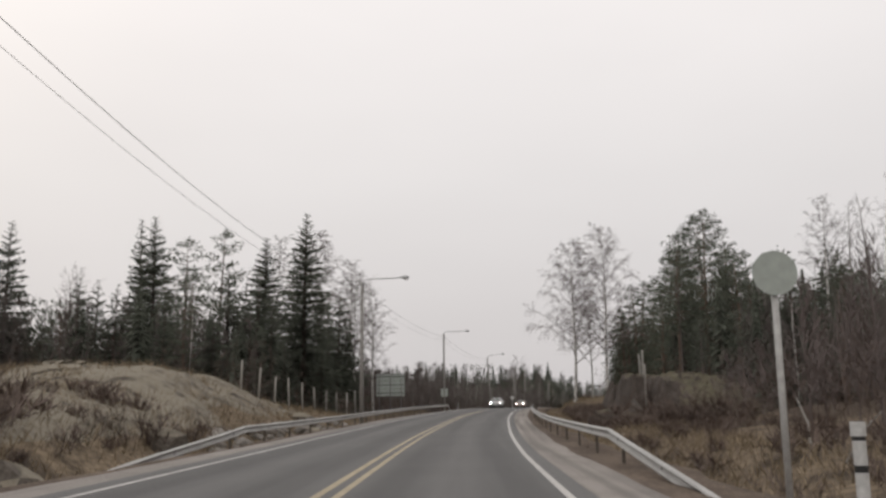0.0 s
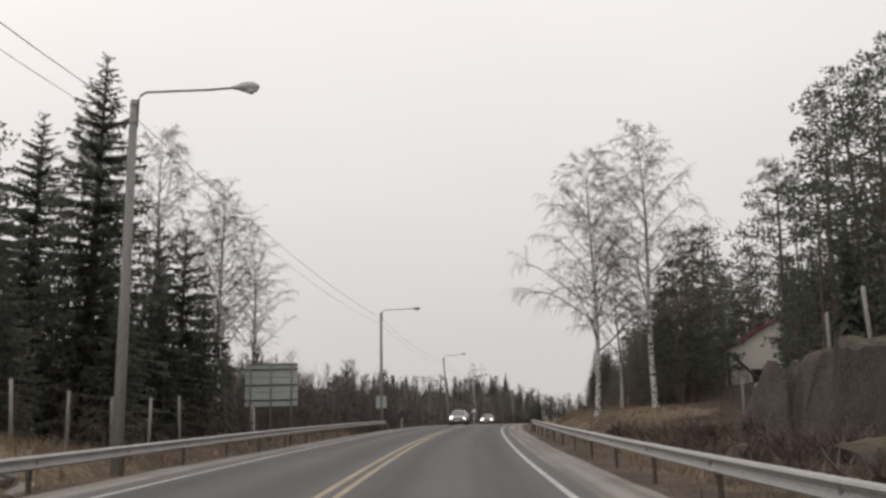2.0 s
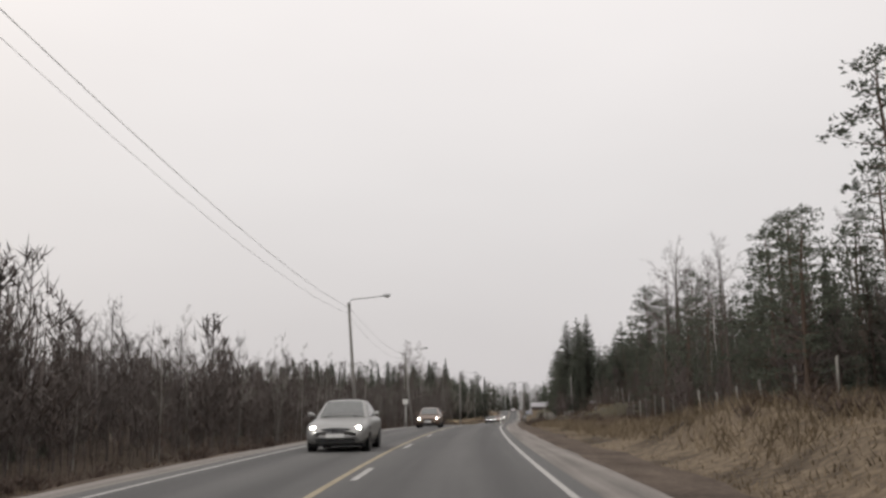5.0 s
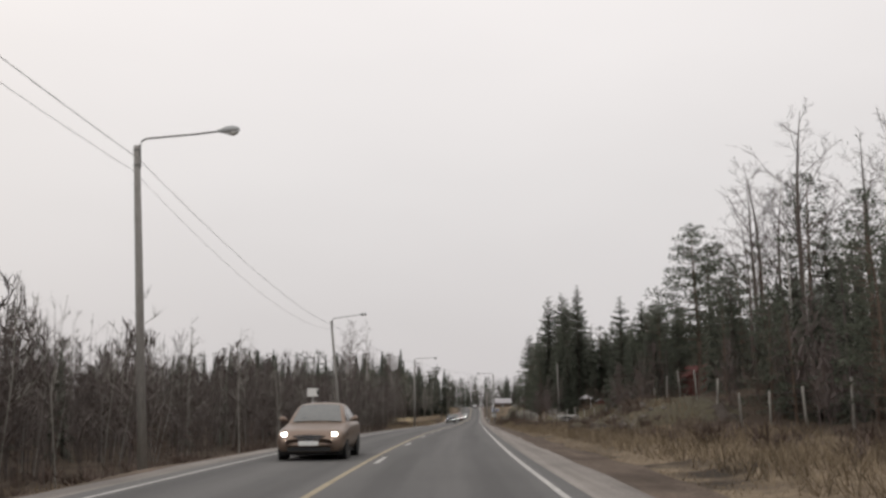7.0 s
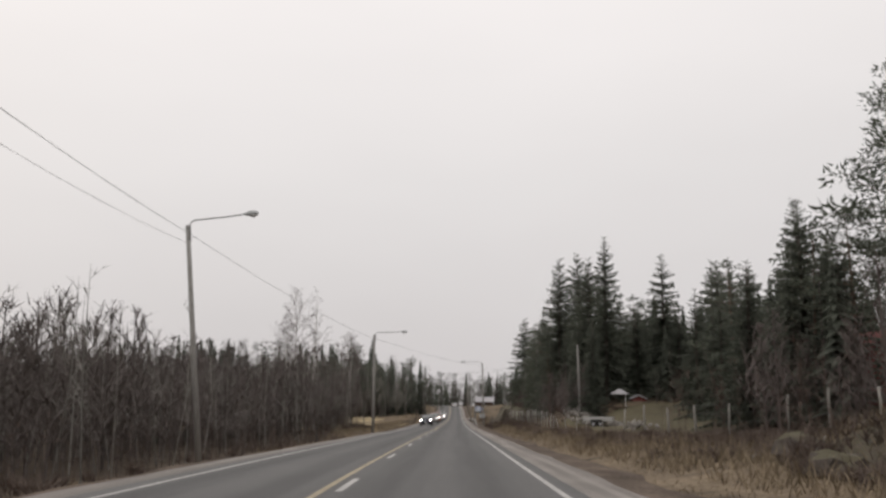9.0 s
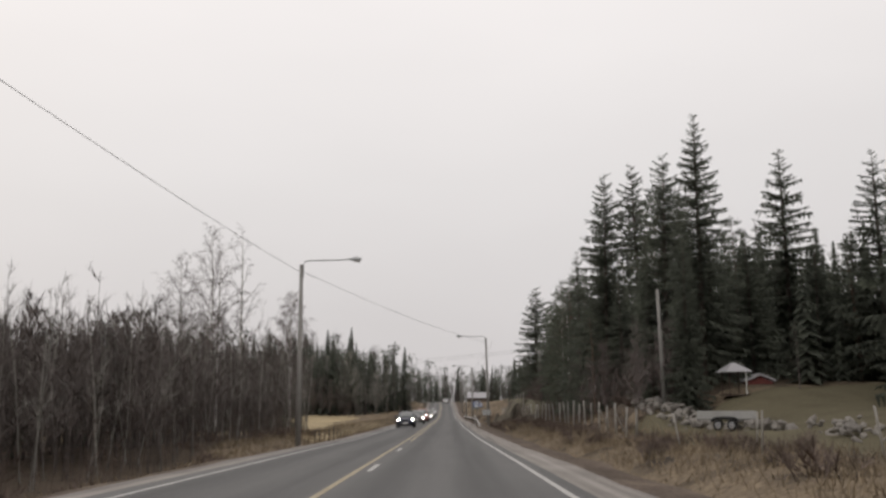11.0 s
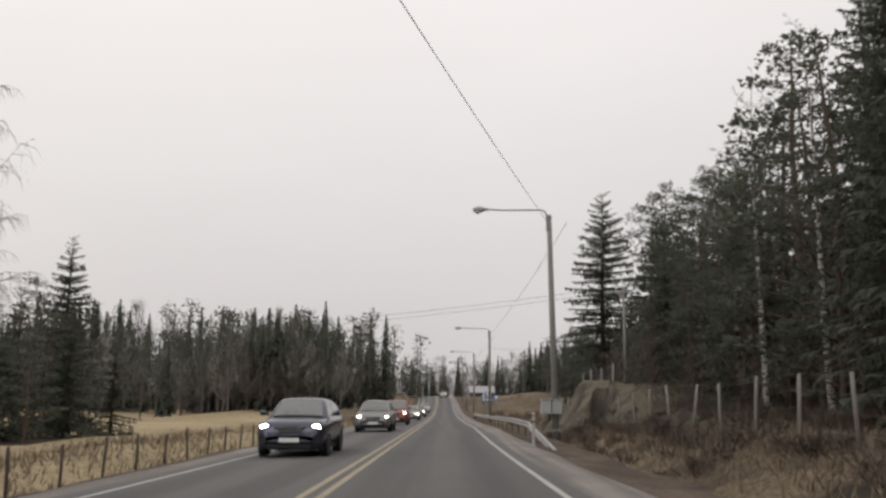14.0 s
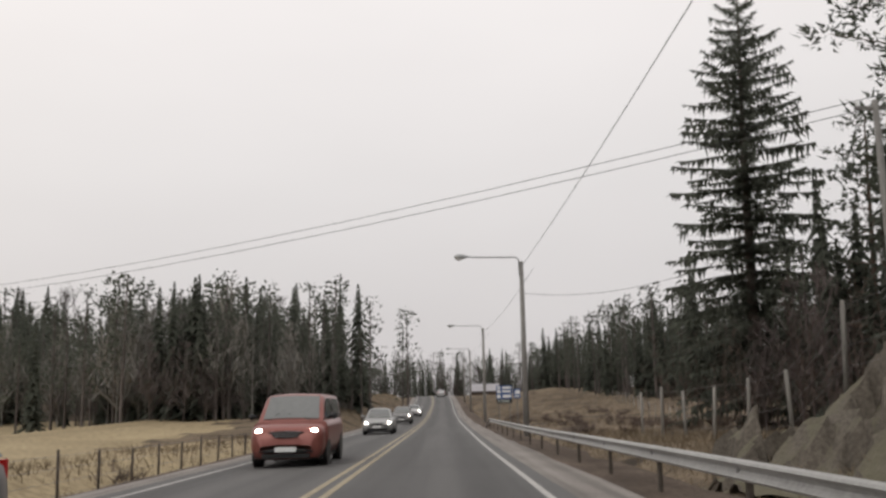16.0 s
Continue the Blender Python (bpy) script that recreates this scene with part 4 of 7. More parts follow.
    ("pine_d", 331, 14.6, 15.2, 1.25), ("pine_d", 326, 13.4, 15.5, 1.25), ("spruce_a", 336, 15.0, 13.2, 1.25), ("pine_d", 343, 14.4, 14.5, 1.2), ("spruce_c", 350, 14.2, 15.2, 1.2), ("pine_d", 321.5, 13.2, 14.0, 1.25), ("spruce_c", 316, 13.6, 15.0, 1.2), ("birch_c", 322, 12.6, 14.5, 1.0), ("birch_c", 329, 12.8, 15.0, 1.0), ("pine_d", 339, 17.5, 15.0, 1.3), ("spruce_a", 329, 18.0, 19.5, 1.2),
    ("spruce_a", 292, 21.5, 14.0, 1.35), ("spruce_c", 290, 30, 19.5, 1.25), ("spruce_a", 288, 33.5, 18.5, 1.3), ("spruce_a", 286, 37, 17.0, 1.3), ("spruce_c", 300, 23.5, 15.0, 1.3), ("spruce_a", 303, 19.5, 19.0, 1.3),
    # right: broad spruces behind the stony bank
    ("spruce_a", 230, 17.0, 11.9, 1.5), ("spruce_c", 234, 15.6, 9.5, 1.5), ("spruce_a", 238, 19.6, 11.0, 1.4), ("spruce_c", 227, 17.4, 9.0, 1.5), ("spruce_c", 242, 16.5, 8.5, 1.5), ("spruce_a", 248, 20.5, 11.5, 1.4),
    ("pine_c", 227.5, 22.8, 16.5, 1.4), ("pine_d", 224.5, 20.0, 12.5, 1.3), ("pine_b", 131.7, 14.2, 12.7, 1.2), ("pine_d", 139, 13.4, 9.0, 1.2), ("pine_d", 127, 14.0, 8.5, 1.3), ("pine_d", 145, 15.2, 10.0, 1.3), ("pine_d", 134, 17.5, 11.5, 1.3), ("pine_d", 151, 16.0, 10.5, 1.3),
    # left: spruce tips over the thicket
    ("spruce_d", 127.6, -30, 10.0, 1.2), ("spruce_a", 136.3, -30, 10.7, 1.2), ("spruce_b", 138.5, -30.5, 9.8, 1.2), ("spruce_d", 143.0, -30, 8.9, 1.1), ("spruce_b", 145.5, -30, 8.8, 1.2), ("spruce_d", 150.2, -30, 9.0, 1.1), ("spruce_b", 156.2, -30, 9.7, 1.1), ("spruce_d", 159.2, -30, 9.3, 1.1), ("spruce_e", 132, -32, 7.8, 1.1), ("spruce_e", 140, -33, 7.6, 1.1),
    # left: birches before the field
    ("birch_b", 315.8, -22.8, 19.4, 0.95), ("birch_c", 315, -19.8, 19.1, 1.0), ("birch_a", 317.0, -15.3, 13.0, 0.8), ("birch_c", 320, -24.5, 16.0, 1.0), ("spruce_b", 318, -18.5, 8.5, 1.0), ("birch_b", 309, -14.0, 12.0, 0.9),
    ("birch_c", 296, -17.0, 13.5, 1.0), ("birch_b", 300, -21.0, 14.0, 1.0), 
    # left: the dark clump in the field
    ("spruce_a", 347, -23.7, 11.8, 1.3), ("spruce_e", 340, -20.4, 6.6, 1.5), ("spruce_e", 344, -19.4, 5.4, 1.6), ("spruce_c", 338, -25.5, 9.0, 1.3), ("pine_d", 351, -27, 9.5, 1.3), ("spruce_e", 335, -30, 8.0, 1.5), ("spruce_b", 342, -29.5, 11.0, 1.4), ("spruce_e", 337, -22.6, 5.6, 1.6), ("spruce_e", 343, -24.5, 8.0, 1.4), ("pine_d", 334, -34, 8.5, 1.4), ("spruce_c", 348, -32, 12.5, 1.2), ("spruce_e", 333, -26.5, 5.0, 1.6), ("pine_d", 336, -20.6, 4.6, 1.6), ("pine_d", 341, -22.0, 6.2, 1.5), ("pine_d", 332, -23.5, 5.0, 1.6), ("pine_d", 338, -28, 7.5, 1.5),
):
    if not (in_gap(y, d) and key in ("pine_d", "spruce_e", "spruce_d")):
        tree_at(key, y, d, top, wide=wide)


def wood(y0, y1, d0, d1, count, kinds, low, high, seed):
    """Fills a strip along the road with single trees."""
    rnd = random.Random(seed)
    got, tries = [], 0
    while len(got) < count and tries < count * 40:
        tries += 1
        y, d = rnd.uniform(y0, y1), rnd.uniform(d0, d1)
        if in_gap(y, d) or 276 < y < 296 and 17.5 < d < 26 and y - 276 > (d - 26):
            continue
        if all((y - a) ** 2 + (d - b) ** 2 > 6.0 for a, b in got):
            got.append((y, d))
            tree_at(rnd.choice(kinds), y, d, H=rnd.uniform(low, high), turn=rnd.uniform(0, 360), wide=rnd.uniform(0.9, 1.2))


wood(66, 92, -48, -22, 20, ["birch_c", "aspen_a", "spruce_e", "birch_b"], 9, 13.5, 21)
wood(64, 78, -48, -17.5, 16, ["spruce_e", "pine_d", "spruce_e"], 6.5, 10, 20)
wood(20, 64, -62, -34, 16, ["birch_c", "aspen_a", "spruce_b", "spruce_d", "birch_c"], 8, 14, 22)
wood(54, 90, 17, 34, 26, ["pine_c", "pine_d", "spruce_e", "birch_c", "pine_d"], 6.5, 10, 23)
wood(10, 52, 20, 44, 16, ["birch_c", "aspen_a", "birch_c", "spruce_e", "birch_c"], 8, 13, 24)
wood(84, 140, 20, 40, 26, ["pine_a", "pine_b", "spruce_e", "aspen_a", "pine_c", "pine_d"], 9, 13, 25)
wood(124, 204, 16.5, 30, 42, ["pine_b", "aspen_a", "pine_d", "birch_c", "pine_d", "spruce_e", "aspen_a"], 7.0, 11.5, 26)
wood(124, 200, 14.5, 20, 26, ["pine_d", "spruce_e", "pine_d"], 4.5, 7.5, 65)
wood(204, 246, 17, 36, 24, ["pine_a", "spruce_e", "pine_c", "spruce_e", "pine_d"], 7, 12, 27)
wood(256, 300, 21, 38, 26, ["spruce_a", "spruce_e", "spruce_e", "spruce_c", "pine_d"], 9, 15, 28)
wood(290, 372, 14.5, 30, 42, ["spruce_e", "spruce_b", "spruce_e", "pine_d", "pine_d", "spruce_e"], 9, 15, 29)


def far_shapes(seed):
    """Small simple trees, 1 high, for distant forest: crowns and stems of spruces, pines and bare trees."""
    rnd = random.Random(seed)
    out = {"s": [], "p": [], "b": []}
    for _ in range(4):
        dark, stem = Buf(), Buf()
        stem.tube([(0, 0, -0.02), (0, 0, 0.95)], [0.011, 0.003], 4, False)
        n = 20
        R = rnd.uniform(0.18, 0.26)
        for i in range(n):
            t = 0.04 + 0.96 * i / n
            r = R * (1 - t) ** 0.8 + 0.006
            a0 = rnd.uniform(0, 6.28)
            for q in range(7):
                a = a0 + 0.9 * q + rnd.uniform(-0.3, 0.3)
                rr = r * rnd.uniform(0.55, 1.15)
                c, s = math.cos(a), math.sin(a)
                w = 0.32
                dark.face((-s * w * rr, c * w * rr, t + 0.045), (s * w * rr, -c * w * rr, t + 0.045), (c * rr, s * rr, t - 0.2 * rr - 0.01))
        out["s"].append((dark, stem))
        dark, stem = Buf(), Buf()
        stem.tube([(0, 0, -0.02), (0.01, 0, 0.95)], [0.012, 0.004], 4, False)
        for i in range(34):
            t = rnd.uniform(0.26, 1.0)
            a = rnd.uniform(0, 6.28)
            r = 0.16 * (1.1 - 0.8 * max(0, t - 0.35) / 0.65) * rnd.random() ** 0.5
            tuft(dark, Vector((math.cos(a) * r, math.sin(a) * r, t - 0.04)), 0.066, 8, rnd, 0.8)
        out["p"].append((dark, stem))
        stem = Buf()
        stem.tube([(0, 0, -0.02), (0.01, 0.01, 0.97)], [0.008, 0.002], 4, False)
        for i in range(54):
            t = rnd.uniform(0.1, 0.98)
            a = rnd.uniform(0, 6.28)
            L = 0.24 * (1.15 - t)
            b = Vector((0.005, 0.005, t))
            e = b + Vector((math.cos(a), math.sin(a), 1.2)) * L
            stem.face(b - Vector((0.003, 0.002, 0)), b + Vector((0.003, 0.002, 0)), e)
            for _ in range(4):
                v = b.lerp(e, rnd.uniform(0.3, 1))
                w = v + Vector((rnd.gauss(0, 0.5), rnd.gauss(0, 0.5), rnd.gauss(0.4, 0.5))) * L
                stem.face(v - Vector((0.0045, 0.003, 0)), v + Vector((0.0045, 0.003, 0)), w)
        out["b"].append((None, stem))
    return {k: [(arrays(d) if d else None, arrays(s)) for d, s in v] for k, v in out.items()}


FAR = far_shapes(30)


def far_wood(name, label, spots, kinds, low, high, seed, stem=None):
    """Distant forest as one thing of many small simple trees."""
    rnd = random.Random(seed)
    crowns, stems, cs, ss = [], [], [], []
    for x, y in spots:
        z = float(ground_z(x, min(y, 880)))
        H = rnd.uniform(low, high) * (1.0 if rnd.random() < 0.75 else 0.7)
        c, s = rnd.choice(FAR[rnd.choice(kinds)])
        turn, w = rnd.uniform(0, 6.28), H * rnd.uniform(0.8, 1.15)
        if c is not None:
            cs.append((len(crowns), x, y, z, turn, w, H))
            crowns.append(c)
        ss.append((len(stems), x, y, z, turn, w, H))
        stems.append(s)
    ob = empty(name)
    tagged(ob, label, "forest", kind="stuff")
    if cs:
        part("crowns", merged("crowns", SPRUCE, crowns, cs), None, ob)
    part("stems", merged("stems", stem or ALDER, stems, ss), None, ob)


def strip(x0, y0, x1, y1, deep, count, seed):
    """Scattered spots behind the line from (x0, y0) to (x1, y1); deep: how far to its left (minus: right)."""
    rnd = random.Random(seed)
    w = Vector((x1 - x0, y1 - y0, 0))
    n = Vector((-w.y, w.x, 0)).normalized()
    out = []
    for _ in range(count):
        p = Vector((x0, y0, 0)) + w * rnd.random() + n * deep * rnd.random() ** 1.3
        out.append((p.x, p.y))
    return out


far_wood("far_forest", "dark mixed forest beyond the field", strip(47, 424, 25, 458, -28, 110, 31) + strip(25, 458, -60, 470, -60, 210, 32) + strip(66, 532, 20, 536, -20, 90, 39) + strip(46, 425, 62, 530, 22, 90, 40), ["p", "p", "s", "p", "p", "s"], 11, 16, 31)
far_wood("far_forest", "low edge of young trees before the forest", strip(49, 421, 25, 455, -6, 60, 62) + strip(25, 455, -60, 466, -8, 80, 63) + strip(46, 425, 62, 530, 6, 60, 64), ["b", "s", "b"], 4, 8, 62)
far_wood("far_forest", "tall dark spruces at the back of the forest", strip(60, 534, -40, 534, -30, 110, 49), ["s", "s", "p", "b"], 19, 25, 48)
far_wood("far_forest", "dark spruce and pine forest past the crest", strip(170, 640, 40, 690, -45, 260, 33) + strip(72, 545, 60, 640, 50, 90, 34), ["s", "p", "p", "b"], 13, 22, 33)
far_wood("far_forest", "dark pine forest beyond the open ground", strip(96, 420, 106, 480, -34, 170, 35) + strip(106, 480, 124, 585, -40, 190, 36), ["p", "s", "p"], 10.5, 15, 35)
far_wood("far_forest", "mixed forest behind the thicket", strip(-26, 110, -12, 180, 50, 120, 37) + strip(-12, 180, 4, 300, 50, 170, 38), ["b", "b", "b", "b", "s"], 6.5, 9.5, 37)
far_wood("far_forest", "dark spruce wood behind the roadside trees", strip(-22, 66, -66, 62, -30, 110, 57), ["b", "p", "b", "s"], 7, 11, 57)
far_wood("far_forest", "dark pine wood behind the roadside trees", strip(24, 56, 34, 112, -40, 130, 58) + strip(44, 122, 46, 200, -30, 150, 59) + strip(50, 196, 60, 236, -30, 70, 56), ["s", "p", "p"], 7.5, 11, 58)
def beside(y0, y1, d0, d1, count, seed):
    """Scattered spots by station and offset."""
    rnd = random.Random(seed)
    spots = [(rnd.uniform(y0, y1), rnd.uniform(d0, d1)) for _ in range(count)]
    return [tuple(on_road(*q))[:2] for q in spots if not in_gap(*q)]


far_wood("young_wood", "close-grown young pines and spruces below the birches", beside(82, 132, 17, 34, 190, 71), ["p", "s", "p"], 5, 8.5, 71)
far_wood("young_wood", "close-grown young pines and spruces on the rock", beside(54, 92, 14.5, 32, 190, 78), ["p", "s", "p", "b"], 5, 8.5, 78)
far_wood("young_wood", "close-grown dark spruces between the tall ones", beside(68, 100, -42, -17, 120, 80), ["s", "b", "p"], 6, 10, 80)
far_wood("young_wood", "bare grey-brown saplings close together", beside(106, 306, -32, -14.5, 560, 79) + beside(258, 312, -34, -15, 190, 81), ["b"], 4.5, 8.2, 79)
# Bare birches at the wood's edge, also added to lighten it as haze does.
far_wood("young_wood", "leafless grey-brown young birches, also standing in for haze before the dark wood", beside(286, 374, 11.6, 15, 40, 82) + beside(98, 236, 13.2, 18, 75, 83) + beside(12, 54, 11, 30, 90, 84), ["b"], 3.0, 6.5, 82, TWIG)
far_wood("young_wood", "close-grown young pines and spruces behind the fence", beside(128, 238, 15.5, 32, 330, 72), ["p", "s", "p"], 4.5, 8, 72)
far_wood("young_wood", "close-grown dark spruces below the tall trees", beside(286, 372, 14.5, 32, 330, 73), ["s", "p", "s"], 6, 11, 73)
far_wood("young_wood", "young spruces standing in the bare thicket", beside(104, 300, -40, -19, 110, 74), ["s", "p", "s"], 3.5, 6.0, 74)
far_wood("far_forest", "pale bare birches along the forest edge", strip(49, 421, 25, 455, -10, 36, 75) + strip(25, 455, -60, 466, -12, 60, 76) + strip(46, 425, 62, 530, 10, 40, 77), ["b"], 9, 14, 75, PALE_STEM)
far_wood("far_forest", "dark spruce wood behind the tall spruces", strip(74, 268, 82, 300, -40, 90, 60) + strip(72, 300, 88, 372, -40, 240, 61), ["s", "p", "s"], 11, 16, 59)


# ---- thicket of young bare trees, brush and grass ----
def sapling_shapes(seed, r, branches):
    rnd = random.Random(seed)
    out = []
    for _ in range(12):
        b = Buf()
        sapling(b, Vector((0, 0, 0)), 8.0, rnd, branches, 0.05, r)
        out.append(arrays(b))
    return out


def thicket(name, label, areas, mat, seed, branches=14, r=0.03):
    rnd = random.Random(seed)
    shapes, rows = sapling_shapes(seed, r, branches), []
    for y0, y1, d0, d1, count, low, high in areas:
        for _ in range(count):
            y, d = rnd.uniform(y0, y1), rnd.uniform(d0, d1)
            p = at_ground(y, d)
            s = rnd.uniform(low, high if not in_gap(y, d) else low) / 8.0
            rows.append((rnd.randrange(12), p.x, p.y, p.z, rnd.uniform(0, 6.28), s ** 0.6 * rnd.uniform(0.9, 1.3), s))
    return tagged(new(name, merged(name, mat, shapes, rows)), label, "thicket", kind="stuff")


thicket("thicket", "dense thicket of leafless grey-brown young trees", [(106, 150, -20, -13.5, 200, 3.0, 5.5), (106, 150, -38, -19, 330, 4.5, 7.5), (150, 262, -20, -12.5, 560, 3.2, 5.6), (150, 262, -36, -18, 600, 5.0, 7.6), (262, 308, -28, -11.5, 650, 4.5, 8.0), (98, 112, -26, -12.5, 90, 3, 6), (307, 322, -30, -18, 120, 2.5, 5.0)], ALDER, 41, 11, 0.026)
thicket("young_birches", "slim pale-stemmed young birches", [(150, 300, -20, -12.0, 150, 5.0, 8), (262, 306, -17, -11.5, 40, 6, 8.5), (104, 150, -20, -13.5, 30, 4.5, 6.5)], PALE_STEM, 42, 8, 0.036)
thicket("undergrowth", "brown leafless undergrowth below the trees", [(60, 100, 13, 26, 220, 1.5, 4), (124, 246, 12.5, 26, 640, 1.5, 5), (4, 52, 8, 30, 420, 1.2, 3.6), (288, 372, 11, 26, 420, 1.2, 4), (58, 90, -34, -15, 220, 2, 5), (84, 128, 10.5, 26, 300, 1.5, 4), (98, 128, 13.5, 19, 160, 2, 4), (186, 222, 8.5, 15, 90, 0.8, 2.2), (330, 346, 8, 12, 70, 0.8, 1.8), (340, 380, 10.5, 16, 170, 2, 5), (20, 60, -44, -26, 120, 1.5, 4), (66, 108, -17, -10.2, 260, 0.8, 2.4), (106, 300, -14.5, -11, 420, 0.8, 2.4)], BRUSH, 43, 8, 0.022)


def shrub_shapes(seed):
    rnd = random.Random(seed)
    out = []
    for _ in range(8):
        buf = Buf()
        for _ in range(15):
            a, up = rnd.uniform(0, 6.28), rnd.uniform(0.4, 1.6)
            L = rnd.uniform(0.5, 1.0)
            b = Vector((rnd.gauss(0, 0.18), rnd.gauss(0, 0.18), -0.05))
            g = Vector((math.cos(a), math.sin(a), up)).normalized()
            m = b + g * L * 0.6
            e = m + (g + Vector((rnd.gauss(0, 0.4), rnd.gauss(0, 0.4), 0.2))).normalized() * L * 0.6
            c = Vector((-math.sin(a), math.cos(a), 0)) * 0.013
            buf.face(b - c, b + c, m)
            buf.face(m - c * 0.7, m + c * 0.7, e)
            for _ in range(9):
                v = b.lerp(m, rnd.uniform(0.3, 1.0))
                w = v + (g + Vector((rnd.gauss(0, 0.7), rnd.gauss(0, 0.7), rnd.gauss(0.1, 0.5)))).normalized() * L * 0.45
                buf.face(v - Vector((0.014, 0.008, 0)), v + Vector((0.014, 0.008, 0)), w)
        out.append(arrays(buf))
    return out


rs = random.Random(44)
spots = [(rs.uniform(10, 50), rs.uniform(5.5, 13), rs.uniform(0.6, 1.4)) for _ in range(120)] + [(rs.uniform(5, 34), rs.uniform(-16, -9.5), rs.uniform(0.6, 1.4)) for _ in range(40)]
spots += [(rs.uniform(44, 80), rs.uniform(6.2, 8.6), rs.uniform(0.8, 1.6)) for _ in range(95)] + [(rs.uniform(10, 34), rs.uniform(-14, -9.5), rs.uniform(0.9, 1.9)) for _ in range(40)] + [(rs.uniform(46, 58), rs.uniform(9, 14), rs.uniform(1.6, 2.4)) for _ in range(40)] + [(rs.uniform(122, 244), rs.uniform(7.5, 14), rs.uniform(0.5, 1.3)) for _ in range(190)]
spots += [(rs.uniform(284, 345), rs.uniform(7.5, 13), rs.uniform(0.7, 1.4)) for _ in range(170)] + [(rs.uniform(314, 342), rs.uniform(5.2, 8.5), rs.uniform(0.6, 1.2)) for _ in range(45)] + [(rs.uniform(376, 440), rs.uniform(6, 18), rs.uniform(0.5, 1.2)) for _ in range(120)]
spots += [(rs.uniform(108, 300), rs.uniform(-14, -10.0), rs.uniform(0.6, 1.4)) for _ in range(150)] + [(358, -8.6, 1.2)] + [(rs.uniform(232, 286), rs.uniform(6.6, 11.5), rs.uniform(0.6, 1.2)) for _ in range(80)] + [(rs.uniform(202, 240), rs.uniform(7, 12.5), rs.uniform(0.7, 1.4)) for _ in range(90)]
rows = []
for y, d, s in spots:
    p = at_ground(y, d)
    rows.append((rs.randrange(8), p.x, p.y, p.z, rs.uniform(0, 6.28), s, s * rs.uniform(0.8, 1.1)))
tagged(new("brush", merged("brush", BRUSH, shrub_shapes(45), rows)), "brown leafless brush on the verge", "shrubs", kind="stuff")


def grass(name, label, areas, mat, seed):
    rnd = np.random.RandomState(seed)
    vs = []
    for y0, y1, d0, d1, count, low, high in areas:
        y, d = rnd.uniform(y0, y1, count), rnd.uniform(d0, d1, count)
        keep = waves(d * 2.3 + 9, y * 1.9) + rnd.normal(0, 0.35, count) > -0.25
        y, d = y[keep], d[keep]
        s = road_way(y)
        k = np.hypot(1, s)
        x, yy = road_x(y) + d / k, y - d * s / k
        z = ground_z(x, yy) - 0.03
        h = rnd.uniform(low, high, len(y))
        a = rnd.uniform(0, 6.28, len(y))
        w = rnd.uniform(0.008, 0.026, len(y))
        lean = rnd.uniform(0.2, 0.9, len(y)) * h
        b = rnd.uniform(0, 6.28, len(y))
        p = np.stack([x, yy, z], 1)
        c = np.stack([np.cos(a) * w, np.sin(a) * w, 0 * w], 1)
        tip = p + np.stack([np.cos(b) * lean, np.sin(b) * lean, h], 1)
        vs.append(np.stack([p - c, p + c, tip], 1).reshape(-1, 3))
    v = np.concatenate(vs)
    me = bpy.data.meshes.new(name)
    me.from_pydata(v.tolist(), [], np.arange(len(v)).reshape(-1, 3).tolist())
    me.materials.append(mat)
    return tagged(new(name, me), label, "grass", kind="stuff")


grass("dead_grass", "tufts of dead yellow-brown grass on the verge", [
    (0, 84, 3.4, 9, 19000, 0.15, 0.5), (84, 122, 3.4, 12, 15000, 0.08, 0.22), (120, 240, 3.6, 6.6, 14000, 0.04, 0.14), (120, 240, 6.0, 13, 34000, 0.2, 0.65), (240, 380, 3.4, 6.0, 15000, 0.06, 0.2), (240, 380, 6.0, 12, 30000, 0.15, 0.5), (380, 520, 3.4, 24, 16000, 0.2, 0.5),
    (4, 70, -22, -7, 34000, 0.2, 0.55), (70, 240, -12, -6.9, 16000, 0.1, 0.4), (240, 330, -12, -6.9, 14000, 0.15, 0.5), (330, 520, -14, -6.9, 16000, 0.15, 0.5)], STRAW, 46)


